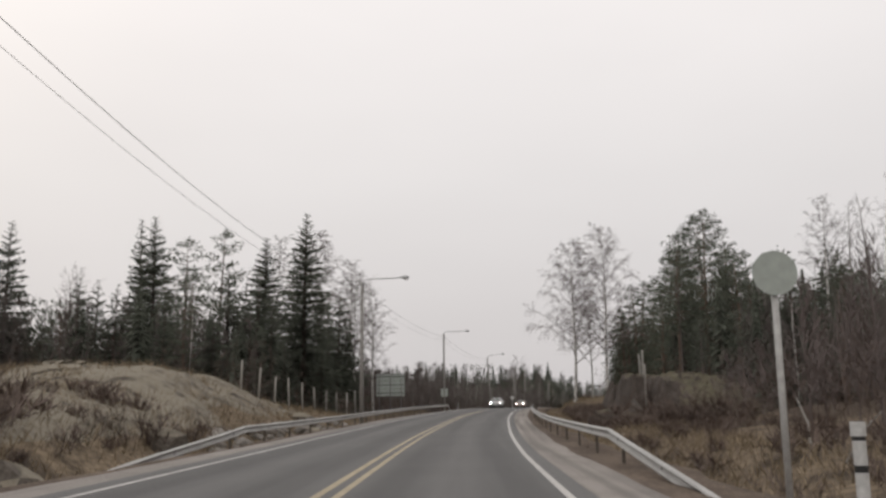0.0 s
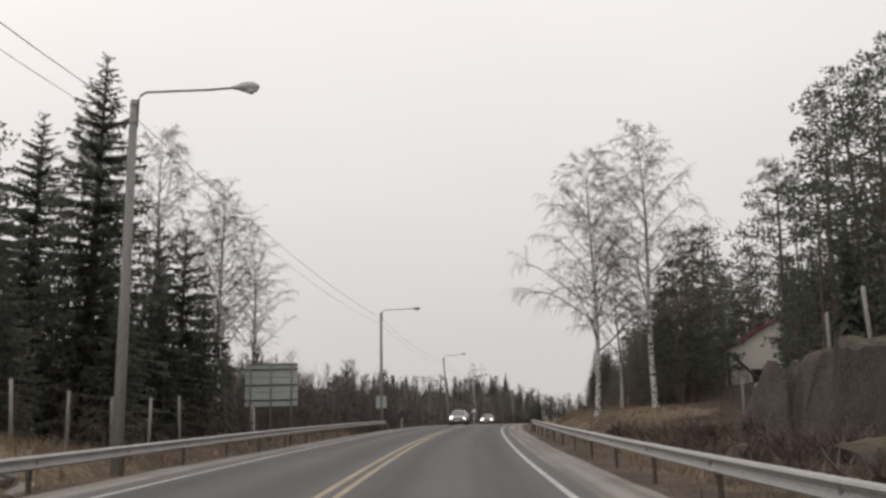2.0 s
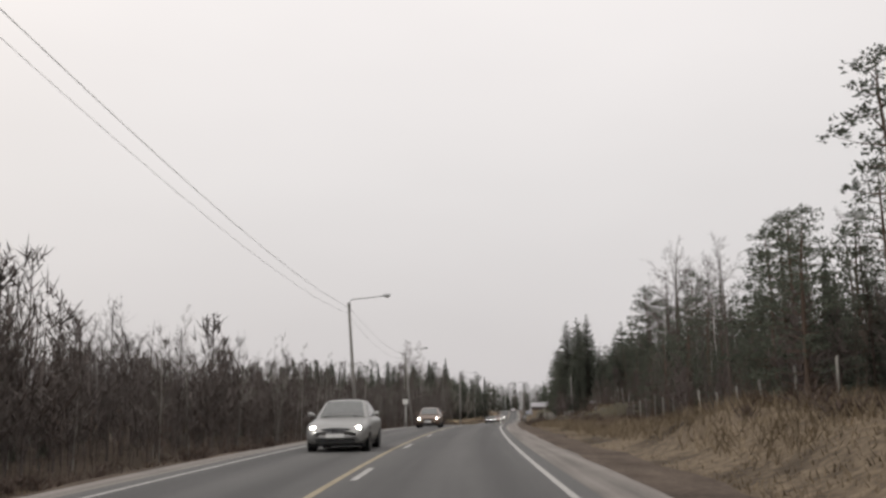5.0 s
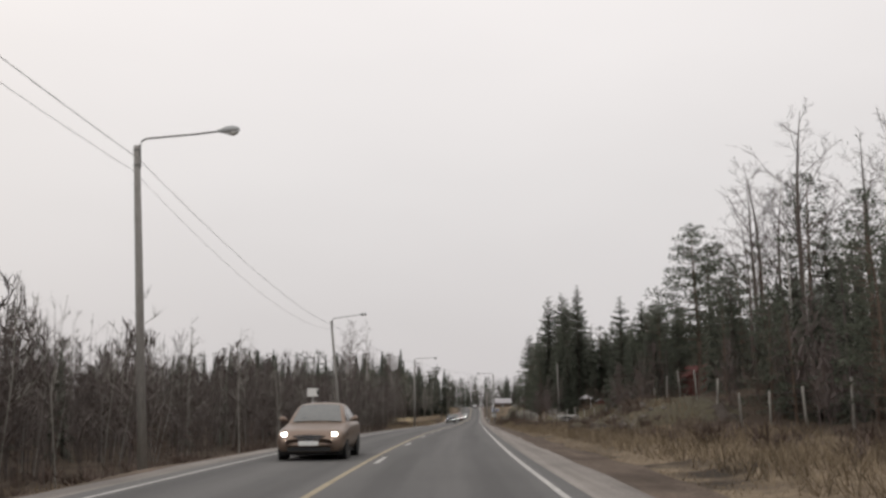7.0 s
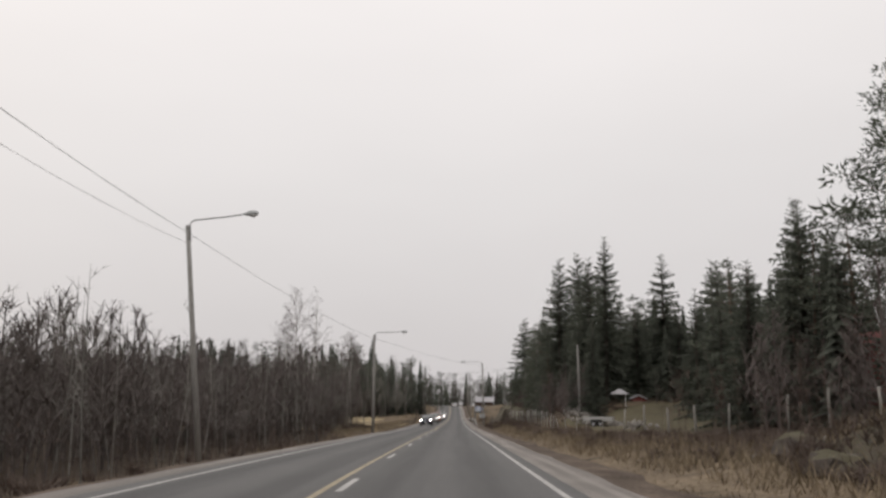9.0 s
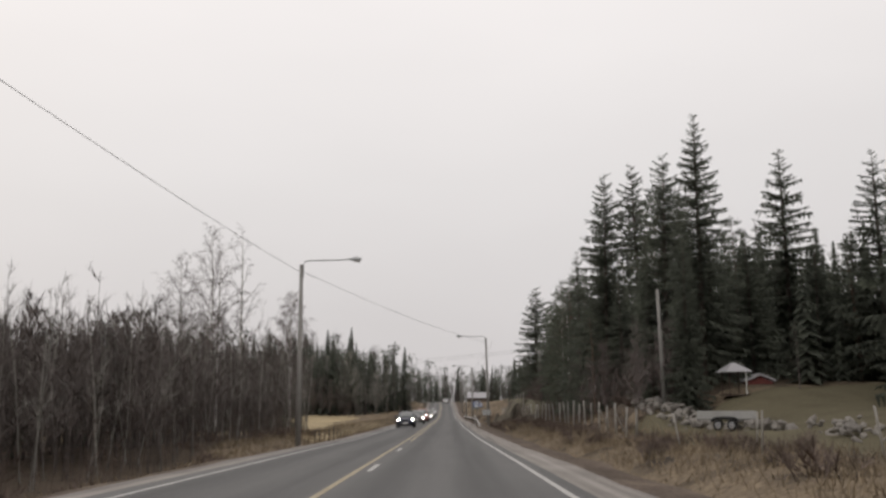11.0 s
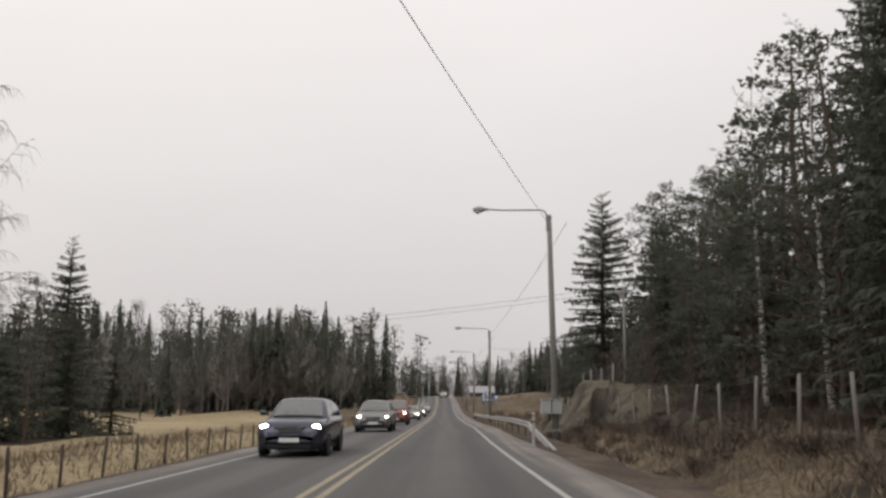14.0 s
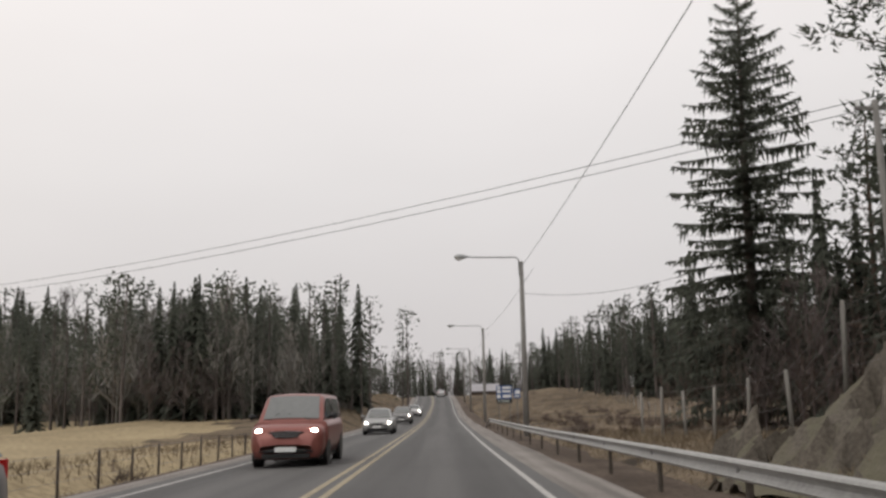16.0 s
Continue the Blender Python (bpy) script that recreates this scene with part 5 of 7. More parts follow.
# ---- street lamps on wooden poles, and their cables ----
def street_lamp(y, d, top, side, arm=3.2, lean=0.0):
    """side: +1 when the arm reaches to the right. top: the pole's top over the road."""
    foot = at_ground(y, d, 0.3)
    H = float(road_z(y)) + top - foot.z
    ob = empty("street_lamp", pose(foot.x, foot.y, foot.z, 0, lean, heading(y)))
    b = Buf()
    b.tube([(0, 0, 0), (0, 0, H * 0.5), (0, 0, H)], [0.155, 0.13, 0.10], 12)
    part("pole", b, WOOD_POLE, ob, smooth=True)
    b = Buf()
    s = side
    b.tube([(s * 0.10, 0, H - 0.75), (s * 0.11, 0, H + 0.02), (s * 0.17, 0, H + 0.14), (s * 0.32, 0, H + 0.22), (s * arm * 0.6, 0, H + 0.24), (s * (arm - 0.55), 0, H + 0.28)], 0.032, 8)
    part("arm", b, GALV_DULL, ob, "grey steel lamp arm", True)
    for z in (H - 0.65, H - 0.15):
        b = Buf()
        b.tube([(0, 0, z - 0.02), (0, 0, z + 0.02)], 0.115, 12)
        part("bracket", b, GALV_DULL, ob)
    b = Buf()
    n = 9
    pts, rad = [], []
    for i in range(n):
        u = i / (n - 1)
        pts.append((s * (arm - 0.62 + 0.72 * u), 0, H + 0.285 + 0.01 * math.sin(3.1 * u)))
        rad.append((0.045, 0.06, 0.085, 0.12, 0.135, 0.14, 0.135, 0.11, 0.05)[i])
    b.tube(pts, rad, 10)
    head = part("lamp_head", b, LAMP_GREY, ob, "grey oval lamp housing", True)
    b = Buf()
    b.tube([(s * (arm - 0.30), 0, H + 0.215), (s * (arm - 0.12), 0, H + 0.20), (s * (arm + 0.04), 0, H + 0.22)], [0.06, 0.115, 0.06], 10)
    part("lens", b, LENS, head, "pale lamp glass", True)
    return tagged(ob, "wooden street lamp pole with a long steel arm", "street lamp", "street lamps along the road")


LAMPS = [(62.9, -8.5, 9.5, 1), (116.1, -8.85, 9.6, 1), (172.6, -9.35, 9.75, 1), (228.2, -11.2, 10.1, 1), (278.6, -8.0, 9.6, 1), (330.5, 4.5, 9.5, -1), (377.8, 4.1, 8.5, -1), (417.5, 3.9, 8.6, -1), (462, 4.0, 8.6, -1), (506, 4.2, 8.8, -1)]
for y, d, top, side in LAMPS:
    street_lamp(y, d, top, side, 3.25, {172.6: -3.8, 228.2: -5.5, 330.5: -0.9}.get(y, 0.0))
tall_spots = [(9.5, -8.6, 9.6)]
for y, d, top in tall_spots:
    street_lamp(y, d, top, 1)


def cable(a, b, sag, radius=0.012):
    a, b = Vector(a), Vector(b)
    buf = Buf()
    n = 18
    buf.tube([a.lerp(b, i / n) - Vector((0, 0, 4 * sag * (i / n) * (1 - i / n))) for i in range(n + 1)], radius, 4)
    return tagged(new("overhead_cable", buf.mesh("overhead_cable", WIRE)), "thin black overhead cable strung between poles", "cable", "overhead cables")


left = [(-50, -8.6, 9.4), (9.5, -8.6, 9.25)] + [(y, d - {172.6: 0.65, 228.2: 1.0}.get(y, 0), t) for y, d, t, s in LAMPS[:5]]
SAGS = ((0.9, 1.1), (1.3, 1.3), (0.5, 0.6), (0.7, 0.8), (0.7, 1.15), (0.38, 0.0))
for (y0, d0, t0), (y1, d1, t1), (upper, lower) in zip(left, left[1:], SAGS):
    cable(on_road(y0, d0, t0 - 0.45), on_road(y1, d1, t1 - 0.45), upper)
    if lower:
        cable(on_road(y0, d0 - 0.15, t0 - 0.85), on_road(y1, d1 - 0.15, t1 - 0.85), lower, 0.008)
right = [(278.6, -8.0, 9.6)] + [(y, d, t) for y, d, t, s in LAMPS[5:]]
for (y0, d0, t0), (y1, d1, t1) in zip(right, right[1:]):
    cable(on_road(y0, d0 + (0.6 if d0 > 0 else 0.0), t0 - 0.35), on_road(y1, d1 - 0.15, t1 - 0.45), 0.4)


cable(on_road(377.8, 4.1, 6.9), on_road(374.2, 12.6, 7.6), 0.55, 0.010)


def plain_pole(y, d, top, lean=0.0, label="bare weathered wooden pole"):
    foot = at_ground(y, d, 0.3)
    H = float(road_z(y)) + top - foot.z
    ob = empty("utility_pole", pose(foot.x, foot.y, foot.z, 0, lean, heading(y)))
    b = Buf()
    b.tube([(0, 0, 0), (0, 0, H / 2), (0, 0, H)], [0.14, 0.12, 0.095], 10)
    part("pole", b, WOOD_POLE, ob, smooth=True)
    return tagged(ob, label, "utility pole", "utility poles")


plain_pole(287.6, 14.1, 9.3, -1.0)
cross = plain_pole(359.7, 13.4, 10.3, 0, "wooden power line pole with two insulators")
foot = cross.matrix_basis.translation
hp = float(road_z(359.7)) + 10.3 - foot.z
b = Buf()
b.box((0, 0, hp - 0.25), (1.3, 0.09, 0.11), 0, 0.01)
arm_ = part("crossarm", b, WOOD_POLE, cross)
for s in (-0.55, 0.55):
    b = Buf()
    b.tube([(s, 0, hp - 0.2), (s, 0, hp - 0.08), (s, 0, hp + 0.02)], [0.035, 0.05, 0.025], 8)
    part("insulator", b, WHITE, arm_, "white ceramic insulator")
far_end = Vector((-17.8, 453.4, 15.0))
for s in (-0.5, 0.5):
    cable(on_road(359.7, 13.4 + 0.3 * s, 10.25 + s * 0.4), far_end + Vector((s, s, s * 0.9)), 3.2, 0.013)
    cable(on_road(359.7, 13.4 + 0.3 * s, 10.25 + s * 0.4), on_road(352, 40, 13.0 + s * 0.4), 0.5, 0.013)
fp = empty("utility_pole", pose(far_end.x, far_end.y, float(ground_z(far_end.x, far_end.y)) - 0.3))
b = Buf()
b.tube([(0, 0, 0), (0, 0, far_end.z + 0.5 - float(ground_z(far_end.x, far_end.y)))], [0.15, 0.1], 8)
part("pole", b, WOOD_POLE, fp)
tagged(fp, "wooden power line pole at the wood's edge", "utility pole", "utility poles")


# ---- guard rails ----
RUSTY = material("weathered_steel_post", (0.10, 0.085, 0.07), 0.8, 0.3, 2.0, 14.0, 0.1, metal=0.2)


def guard_rail(y0, y1, d, side, dip0=True, dip1=True, flare=0.15):
    """A W-beam on posts; side: +1 when it stands right of the road. Its ends run down into the ground."""
    ob = empty("guard_rail")
    prof = [(-0.02, 0.155), (0.035, 0.135), (0.055, 0.10), (0.0, 0.045), (-0.02, 0.0), (0.0, -0.045), (0.055, -0.10), (0.035, -0.135), (-0.02, -0.155)]
    prof = [(px, pz * 0.74) for px, pz in prof]
    ys = np.arange(y0, y1 + 0.1, 1.0)

    def height(y):
        h = 0.50
        if dip0:
            h -= 0.74 * (1 - min(1.0, (y - y0) / 9.0))
        if dip1:
            h -= 0.74 * (1 - min(1.0, (y1 - y) / 9.0))
        return h

    def offset(y):
        o = 0.0
        if dip0:
            o += flare * (1 - float(step(y0, y0 + 10, y)))
        if dip1:
            o += flare * float(step(y1 - 10, y1, y))
        return d + side * o

    v, f = [], []
    m = len(prof)
    for thick in (0.0, 0.012):
        for y in ys:
            for px, pz in prof:
                v.append(tuple(on_road(float(y), offset(y) - side * (px - thick * 1.0 if thick else px), height(y) + pz)))
    n = len(ys)
    for lay in (0, 1):
        for i in range(n - 1):
            for k in range(m - 1):
                a = lay * n * m + i * m + k
                f.append((a, a + 1, a + m + 1, a + m))
    for i in range(n - 1):
        for k in (0, m - 1):
            a, c = i * m + k, n * m + i * m + k
            f.append((a, a + m, c + m, c))
    bb = Buf()
    bb.v, bb.f = v, f
    part("beam", bb, GALV, ob, "galvanised corrugated steel beam")
    b = Buf()
    b.box((0, 0, -0.15), (0.06, 0.11, 1.45), 0, 0.01)
    post = b.mesh("post", RUSTY)
    b = Buf()
    b.box((0, 0, 0), (0.10, 0.09, 0.17), 0, 0.01)
    block = b.mesh("spacer", GALV_DULL)
    y = y0 + 4
    while y < y1 - 2:
        h = height(y)
        p = on_road(y, offset(y) + side * 0.12, h - 0.56)
        q = part("post", post, None, ob)
        q.matrix_basis = pose(p.x, p.y, p.z, 0, 0, heading(y))
        p = on_road(y, offset(y) + side * 0.05, h)
        q = part("spacer", block, None, ob)
        q.matrix_basis = pose(p.x, p.y, p.z, 0, 0, heading(y))
        y += 4.0
    return tagged(ob, "galvanised steel guard rail on posts beside the road", "guard rail", "guard rails", "structure")


guard_rail(19, 113, -6.75, -1, flare=0.8)
guard_rail(12, 102, 3.25, 1)
guard_rail(319.5, 404, 3.15, 1)
guard_rail(545, 640, -7.0, -1)


# ---- fences ----
def fence(points, tall, mat, label, thick=0.06, wires=True, seed=0, tilt=2.0, rise=None):
    """Round posts at the given (station, offset) places with thin wires between. rise: the rock's height over the road by station."""
    rnd = random.Random(seed)
    ob = empty("fence")
    tops = []
    b = Buf()
    b.tube([(0, 0, -0.3), (0, 0, tall - 0.03), (0, 0, tall)], [thick, thick * 0.92, thick * 0.7], 8)
    me = b.mesh("post", mat, True)
    for y, d in points:
        p = at_ground(y, d)
        if rise:
            p.z = max(p.z, float(road_z(y)) + rise(y))
        k = rnd.uniform(0.92, 1.06)
        q = part("post", me, None, ob)
        q.matrix_basis = pose(p.x, p.y, p.z, rnd.gauss(0, tilt), rnd.gauss(0, tilt), rnd.uniform(0, 360)) @ Matrix.Diagonal((1, 1, k, 1))
        tops.append(p)
    if wires:
        b = Buf()
        for p, q in zip(tops, tops[1:]):
            for u in (0.2, 0.45, 0.7, 0.93):
                b.tube([p + Vector((0, 0, tall * u)), q + Vector((0, 0, tall * u))], 0.005, 3, False)
        part("wire", b, GALV_DULL, ob, "thin fence wires")
    return tagged(ob, label, "fence", "fences along the road", "structure")


def run(y0, y1, d0, d1, pace):
    n = max(1, int(round(abs(y1 - y0) / pace)))
    return [(y0 + (y1 - y0) * i / n, d0 + (d1 - d0) * i / n) for i in range(n + 1)]


fence(run(50, 77, -13.1, -11.6, 2.9), 2.0, POST_WOOD, "game fence of tall grey wooden posts on the mound", seed=1)
fence(run(56, 84, 9.9, 12.8, 3.9), 2.1, POST_WOOD, "game fence of tall grey wooden posts on the rock", seed=2, rise=lambda y: 2.1 * float(span(52, 60, 67, 72, y)))
fence(run(136, 227, 13.4, 14.8, 4.6) + run(231, 246, 13.4, 11.2, 3.6), 1.8, POST_WOOD, "wire fence of grey wooden posts before the wood", seed=3, tilt=2.2)
fence(run(277, 300, 10.0, 9.5, 2.6), 1.8, POST_WOOD, "wire fence of grey wooden posts round the yard", seed=4, tilt=1.6)
fence([(252, 10.9), (257, 9.6), (261.5, 11.0), (265, 9.2), (270, 10.4)], 1.3, POST_WOOD, "few thin leaning stakes left of an old fence", 0.035, False, seed=10, tilt=5.0)
fence(run(303, 341, 9.7, 9.2, 3.4), 1.9, POST_WOOD, "wire fence of grey wooden posts in the brush", seed=5, tilt=3.0)
fence(run(345, 373, 9.6, 8.7, 3.2), 1.9, POST_WOOD, "game fence of tall grey wooden posts on the rock", seed=6, rise=lambda y: 1.85 * float(span(338, 346, 353, 359, y)))
fence(run(286, 372, -8.2, -8.3, 2.3), 1.15, BARK, "low field fence of dark stakes", 0.035, seed=7)
fence(run(372, 470, -8.3, -12.0, 2.4), 1.15, BARK, "low field fence of dark stakes", 0.035, seed=8)
fence(run(384, 450, 15.0, 22.0, 4.0), 1.3, POST_WOOD, "low pasture fence of grey stakes", 0.04, seed=9)


# slanting braces of the yard fence
for y0, y1 in ((287.4, 285.6), (282.2, 280.4)):
    a, c = on_road(y0, 9.85, 1.5), on_road(y1 + 2.6, 10.6, 0.0)
    c.z = float(ground_z(c.x, c.y)) - 0.05
    b = Buf()
    b.tube([a, c], [0.035, 0.04], 8)
    tagged(new("fence_brace", b.mesh("fence_brace", POST_WOOD)), "slanting grey wooden brace of the yard fence", "fence brace", "fence braces", "structure")

# fallen birch stems in the ditch
for q in (((24.0, 8.8, 0.05), (27.5, 10.0, 0.55), (29.5, 10.4, 1.3)), ((19.0, 7.7, 0.05), (24.0, 10.2, 0.45), (28.0, 12.4, 0.75))):
    b = Buf()
    pts = [at_ground(y, d) + Vector((0, 0, h)) for y, d, h in q]
    b.tube(pts, [0.045, 0.035, 0.02], 7)
    tagged(new("fallen_branch", b.mesh("fallen_branch", PALE_STEM, True)), "pale fallen birch stem leaning in the brush", "branch", "fallen branches")


# ---- rock ----
def block(q):
    """A random number for the fracture block that holds q."""
    c = noise.voronoi(q)[1][0]
    return math.modf(abs(math.sin(c.x * 12.99 + c.y * 78.23 + c.z * 37.72)) * 437.5)[0] - 0.5


def rock_patch(label, y0, y1, d0, d1, rise, face, mat, seed, rough=0.5, pace=0.5, boulders=10, ramp=3.5, end=7.0, skew=0.0):
    """An outcrop laid over the land: a grid broken into fracture blocks, with loose boulders at its foot."""
    ny, nd = int((y1 - y0) / pace) + 1, int((d1 - d0) / (pace * 0.7)) + 1
    v, f = [], []
    for i in range(ny):
        for j in range(nd):
            y, u = y0 + (y1 - y0) * i / (ny - 1), (j / (nd - 1)) ** 1.4
            start = d0 + skew * (1 - i / (ny - 1))
            d = start + (d1 - start) * u
            edge = min(1.0, i * pace / ramp, (ny - 1 - i) * pace / end)
            edge = edge * edge * (3 - 2 * edge)
            q = Vector((y * 0.30, d * 0.42, seed * 7.0))
            blk = block(q)
            fine = block(q * 2.6)
            fr = float(step(0, face, u + 0.20 * blk + 0.08 * fine))
            back = 1 - float(step(0.7, 1.0, u))
            big = noise.noise(q * 0.8) * rough + 0.9 * rough * blk + 0.6 * rough * fine + 0.35 * rough * block(q * 5.5) + 0.25 * rough * noise.noise(q * 6.0)
            p = on_road(y + 0.3 * noise.noise(q * 3.1), d + (0.8 * blk + 0.5 * fine) * rough * (1 - u) * edge)
            base = float(ground_z(p.x, p.y))
            low = float(road_z(y)) - 0.6
            h = (rise + big) * fr * edge
            top = low + h * (0.55 + 0.45 * back)
            z = max(base + (0.10 + 0.25 * big) * back * edge - 0.35 * (1 - back * edge), top if back * edge > 0.3 else base - 0.4)
            v.append((p.x, p.y, z))
    for i in range(ny - 1):
        for j in range(nd - 1):
            a = i * nd + j
            f.append((a, a + 1, a + nd + 1, a + nd))
    ob = empty("rock_outcrop")
    b = Buf()
    b.v, b.f = v, f
    part("bedrock", b, mat, ob)
    rnd = random.Random(seed)
    near = d0 if abs(d0) < abs(d1) else d1
    away = 1 if near > 0 else -1
    for _ in range(boulders):
        y = rnd.uniform(y0 + 3, y1 - 3)
        p = at_ground(y, near + away * rnd.uniform(-0.3, 0.16 * abs(d1 - d0)))
        bm = bmesh.new()
        bmesh.ops.create_icosphere(bm, subdivisions=2, radius=rnd.uniform(0.3, 0.8))
        for vv in bm.verts:
            k = 1 + 0.6 * block(vv.co * 1.6 + Vector((y, seed, 0)))
            vv.co = Vector((vv.co.x * k * 1.2, vv.co.y * k, vv.co.z * k * 0.8))
        me = bpy.data.meshes.new("boulder")
        bm.to_mesh(me)
        bm.free()
        me.materials.append(mat)
        q = part("boulder", me, None, ob)
        q.matrix_basis = pose(p.x, p.y, p.z + 0.1, 0, 0, rnd.uniform(0, 360))
    return tagged(ob, label, "rock", "rock outcrops")


rock_patch("dark blasted granite outcrop with mossy top beside the rail", 45, 69.5, 7.0, 17, 3.15, 0.20, ROCK, 1, 0.42, 0.26, 5, 13.0, 2.6, 4.6)
rock_patch("pale lichen-covered granite outcrop beside the guard rail", 334, 359.5, 5.2, 17, 3.25, 0.34, ROCK_PALE, 2, 0.30, 0.2, 0, 14.0, 8.2, 2.0)
rock_patch("low stony bank with dry grass and moss", 190, 216, 8.2, 17, 2.3, 0.8, ROCK, 3, 0.45, 0.4, 6, 6.0)
rock_patch("low mossy granite hump in the brush", 318, 338, 9.0, 15, 1.5, 0.6, ROCK, 5, 0.4, 0.5, 4)
rock_patch("grassy mound with pale stones beside the guard rail", 12, 62, -20, -8.4, 0.4, 0.3, MOUND, 4, 0.75, 0.4, 6)


# a pale spalled slab on the dark rock face
bm = bmesh.new()
bmesh.ops.create_icosphere(bm, subdivisions=3, radius=1.0)
for vv in bm.verts:
    k = 1 + 0.7 * block(vv.co * 1.7)
    vv.co = Vector((vv.co.x * k * 0.28, vv.co.y * k * 0.34, vv.co.z * k * 0.95))
me = bpy.data.meshes.new("rock_slab")
bm.to_mesh(me)
bm.free()
me.materials.append(STONE)
p = on_road(56.0, 9.55, 0.15)
slab = new("rock_slab", me)
slab.matrix_basis = pose(p.x, p.y, p.z, 8, -22, heading(54))
tagged(slab, "pale spalled granite slab against the dark rock", "rock")


def stones(name, label, spots, seed, mat=None):
    """Single rough stones, each an object on one of a few meshes."""
    rnd = random.Random(seed)
    shapes = []
    for k in range(4):
        bm = bmesh.new()
        bmesh.ops.create_icosphere(bm, subdivisions=1, radius=1.0)
        for vv in bm.verts:
            vv.co *= 0.75 + 0.5 * rnd.random()
            vv.co.z *= 0.7
        me = bpy.data.meshes.new("stone")
        bm.to_mesh(me)
        bm.free()
        me.materials.append(mat or STONE)
        shapes.append(me)
    ob = empty(name)
    for p, r in spots:
        q = part("stone", rnd.choice(shapes), None, ob)
        q.matrix_basis = pose(p.x, p.y, p.z, rnd.uniform(0, 40), rnd.uniform(0, 40), rnd.uniform(0, 360)) @ Matrix.Diagonal((r * rnd.uniform(0.8, 1.5), r, r * rnd.uniform(0.7, 1), 1))
    return tagged(ob, label, "stones")


rr = random.Random(50)
sp = []
for _ in range(120):
    y, d = rr.uniform(32, 60), -8.2 - 1.6 * rr.random()
    sp.append((at_ground(y, d) + Vector((0, 0, rr.uniform(-0.05, 0.2))), rr.uniform(0.12, 0.34)))
stones("stone_edge", "row of rough pale stones below the mound", sp, 51)
sp = []
for _ in range(130):
    y = rr.uniform(262, 292)
    d = 12.2 + 2.2 * rr.random() + (292 - y) * 0.05
    sp.append((at_ground(y, d + 1.2) + Vector((0, 0, rr.uniform(-0.05, 0.4))), rr.uniform(0.12, 0.34)))
for _ in range(110):
    y = rr.uniform(279.5, 291.5)
    sp.append((at_ground(y, 12.2 + 2.6 * rr.random()) + Vector((0, 0, rr.uniform(-0.05, 0.45))), rr.uniform(0.12, 0.32)))
stones("rubble_pile", "long heap of pale rubble stones by the yard", sp, 52)
sp = []
for _ in range(34):
    y = rr.uniform(192, 214)
    sp.append((at_ground(y, 8.5 + 3.5 * rr.random()) + Vector((0, 0, 0.1)), rr.uniform(0.10, 0.28)))
stones("loose_stones", "loose pale stones on the bank", sp, 53)


# ---- signs and posts ----
WORN = material("worn_white_plastic", (0.42, 0.415, 0.40), 0.6, 0.2, 3.0, 20.0, 0.05)


def delineator(y, d, sunk=0.0):
    p = at_ground(y, d)
    ob = empty("marker_post", pose(p.x, p.y, p.z, 0, 0, heading(y)))
    z0 = float(road_z(y)) - p.z - sunk
    for name, a, c, mat in (("post", -0.2, z0 + 0.70, WORN), ("band", z0 + 0.70, z0 + 0.75, BLACK), ("post", z0 + 0.75, z0 + 0.92, WORN), ("band", z0 + 0.92, z0 + 0.95, BLACK), ("cap", z0 + 0.95, z0 + 1.05, WORN)):
        b = Buf()
        b.tube([(0, 0, a), (0, 0, c)], {"post": 0.046, "band": 0.047, "cap": 0.053}[name], 12)
        part(name, b, mat, ob)
    return tagged(ob, "white plastic roadside marker post with black band", "marker post", "marker posts")


for y, d, sunk in ((6.6, 2.78, 0.0), (322.3, 2.82, 0.0), (112.0, -6.6, 0.3)):
    delineator(y, d, sunk)

# the round sign seen from behind, close to the start
p = at_ground(11.7, 4.02, 0.2)
ob = empty("round_road_sign", pose(p.x, p.y, p.z, 0, 0, heading(12)))
hs_ = 3.15 - p.z
b = Buf()
b.tube([(0, 0, 0), (0, 0, hs_)], 0.045, 12)
part("pole", b, GALV, ob, smooth=True)
b = Buf()
b.tube([(0, -0.055, hs_ - 0.27), (0, -0.065, hs_ - 0.27), (0, -0.075, hs_ - 0.27)], [0.275, 0.29, 0.29], 32)
part("disc", b, SIGN_BACK, ob, "grey back of a round sign")
for z in (0.02, 0.44):
    b = Buf()
    b.box((0, 0.0, hs_ - z), (0.24, 0.13, 0.04), 0, 0.01)
    part("clamp", b, GALV, ob)
tagged(ob, "round road sign seen from its grey back", "road sign")

# the large guide sign seen from behind
p = at_ground(86.0, -10.15, 0.2)
ob = empty("guide_sign", pose(p.x, p.y, p.z, 0, 0, heading(86)))
z0 = float(road_z(86)) - p.z
for x in (-1.05, 0.0, 1.05):
    b = Buf()
    b.tube([(x, 0, 0), (x, 0, z0 + 3.7)], 0.045, 10)
    part("post", b, GALV_DULL, ob, smooth=True)
for k in range(3):
    b = Buf()
    b.box((0, 0.09, z0 + 1.55 + 0.36 + 0.725 * k), (2.7, 0.03, 0.70), 0, 0.008)
    part("panel", b, SIGN_BACK, ob, "grey-green sign panel back")
for z in (1.86, 2.62, 3.40, 3.68):
    b = Buf()
    b.box((0, 0.055, z0 + z), (2.72, 0.04, 0.06), 0, 0.008)
    part("rail", b, BLACK if z < 3.6 else GALV_DULL, ob)
tagged(ob, "large guide sign seen from its grey-green back", "road sign")

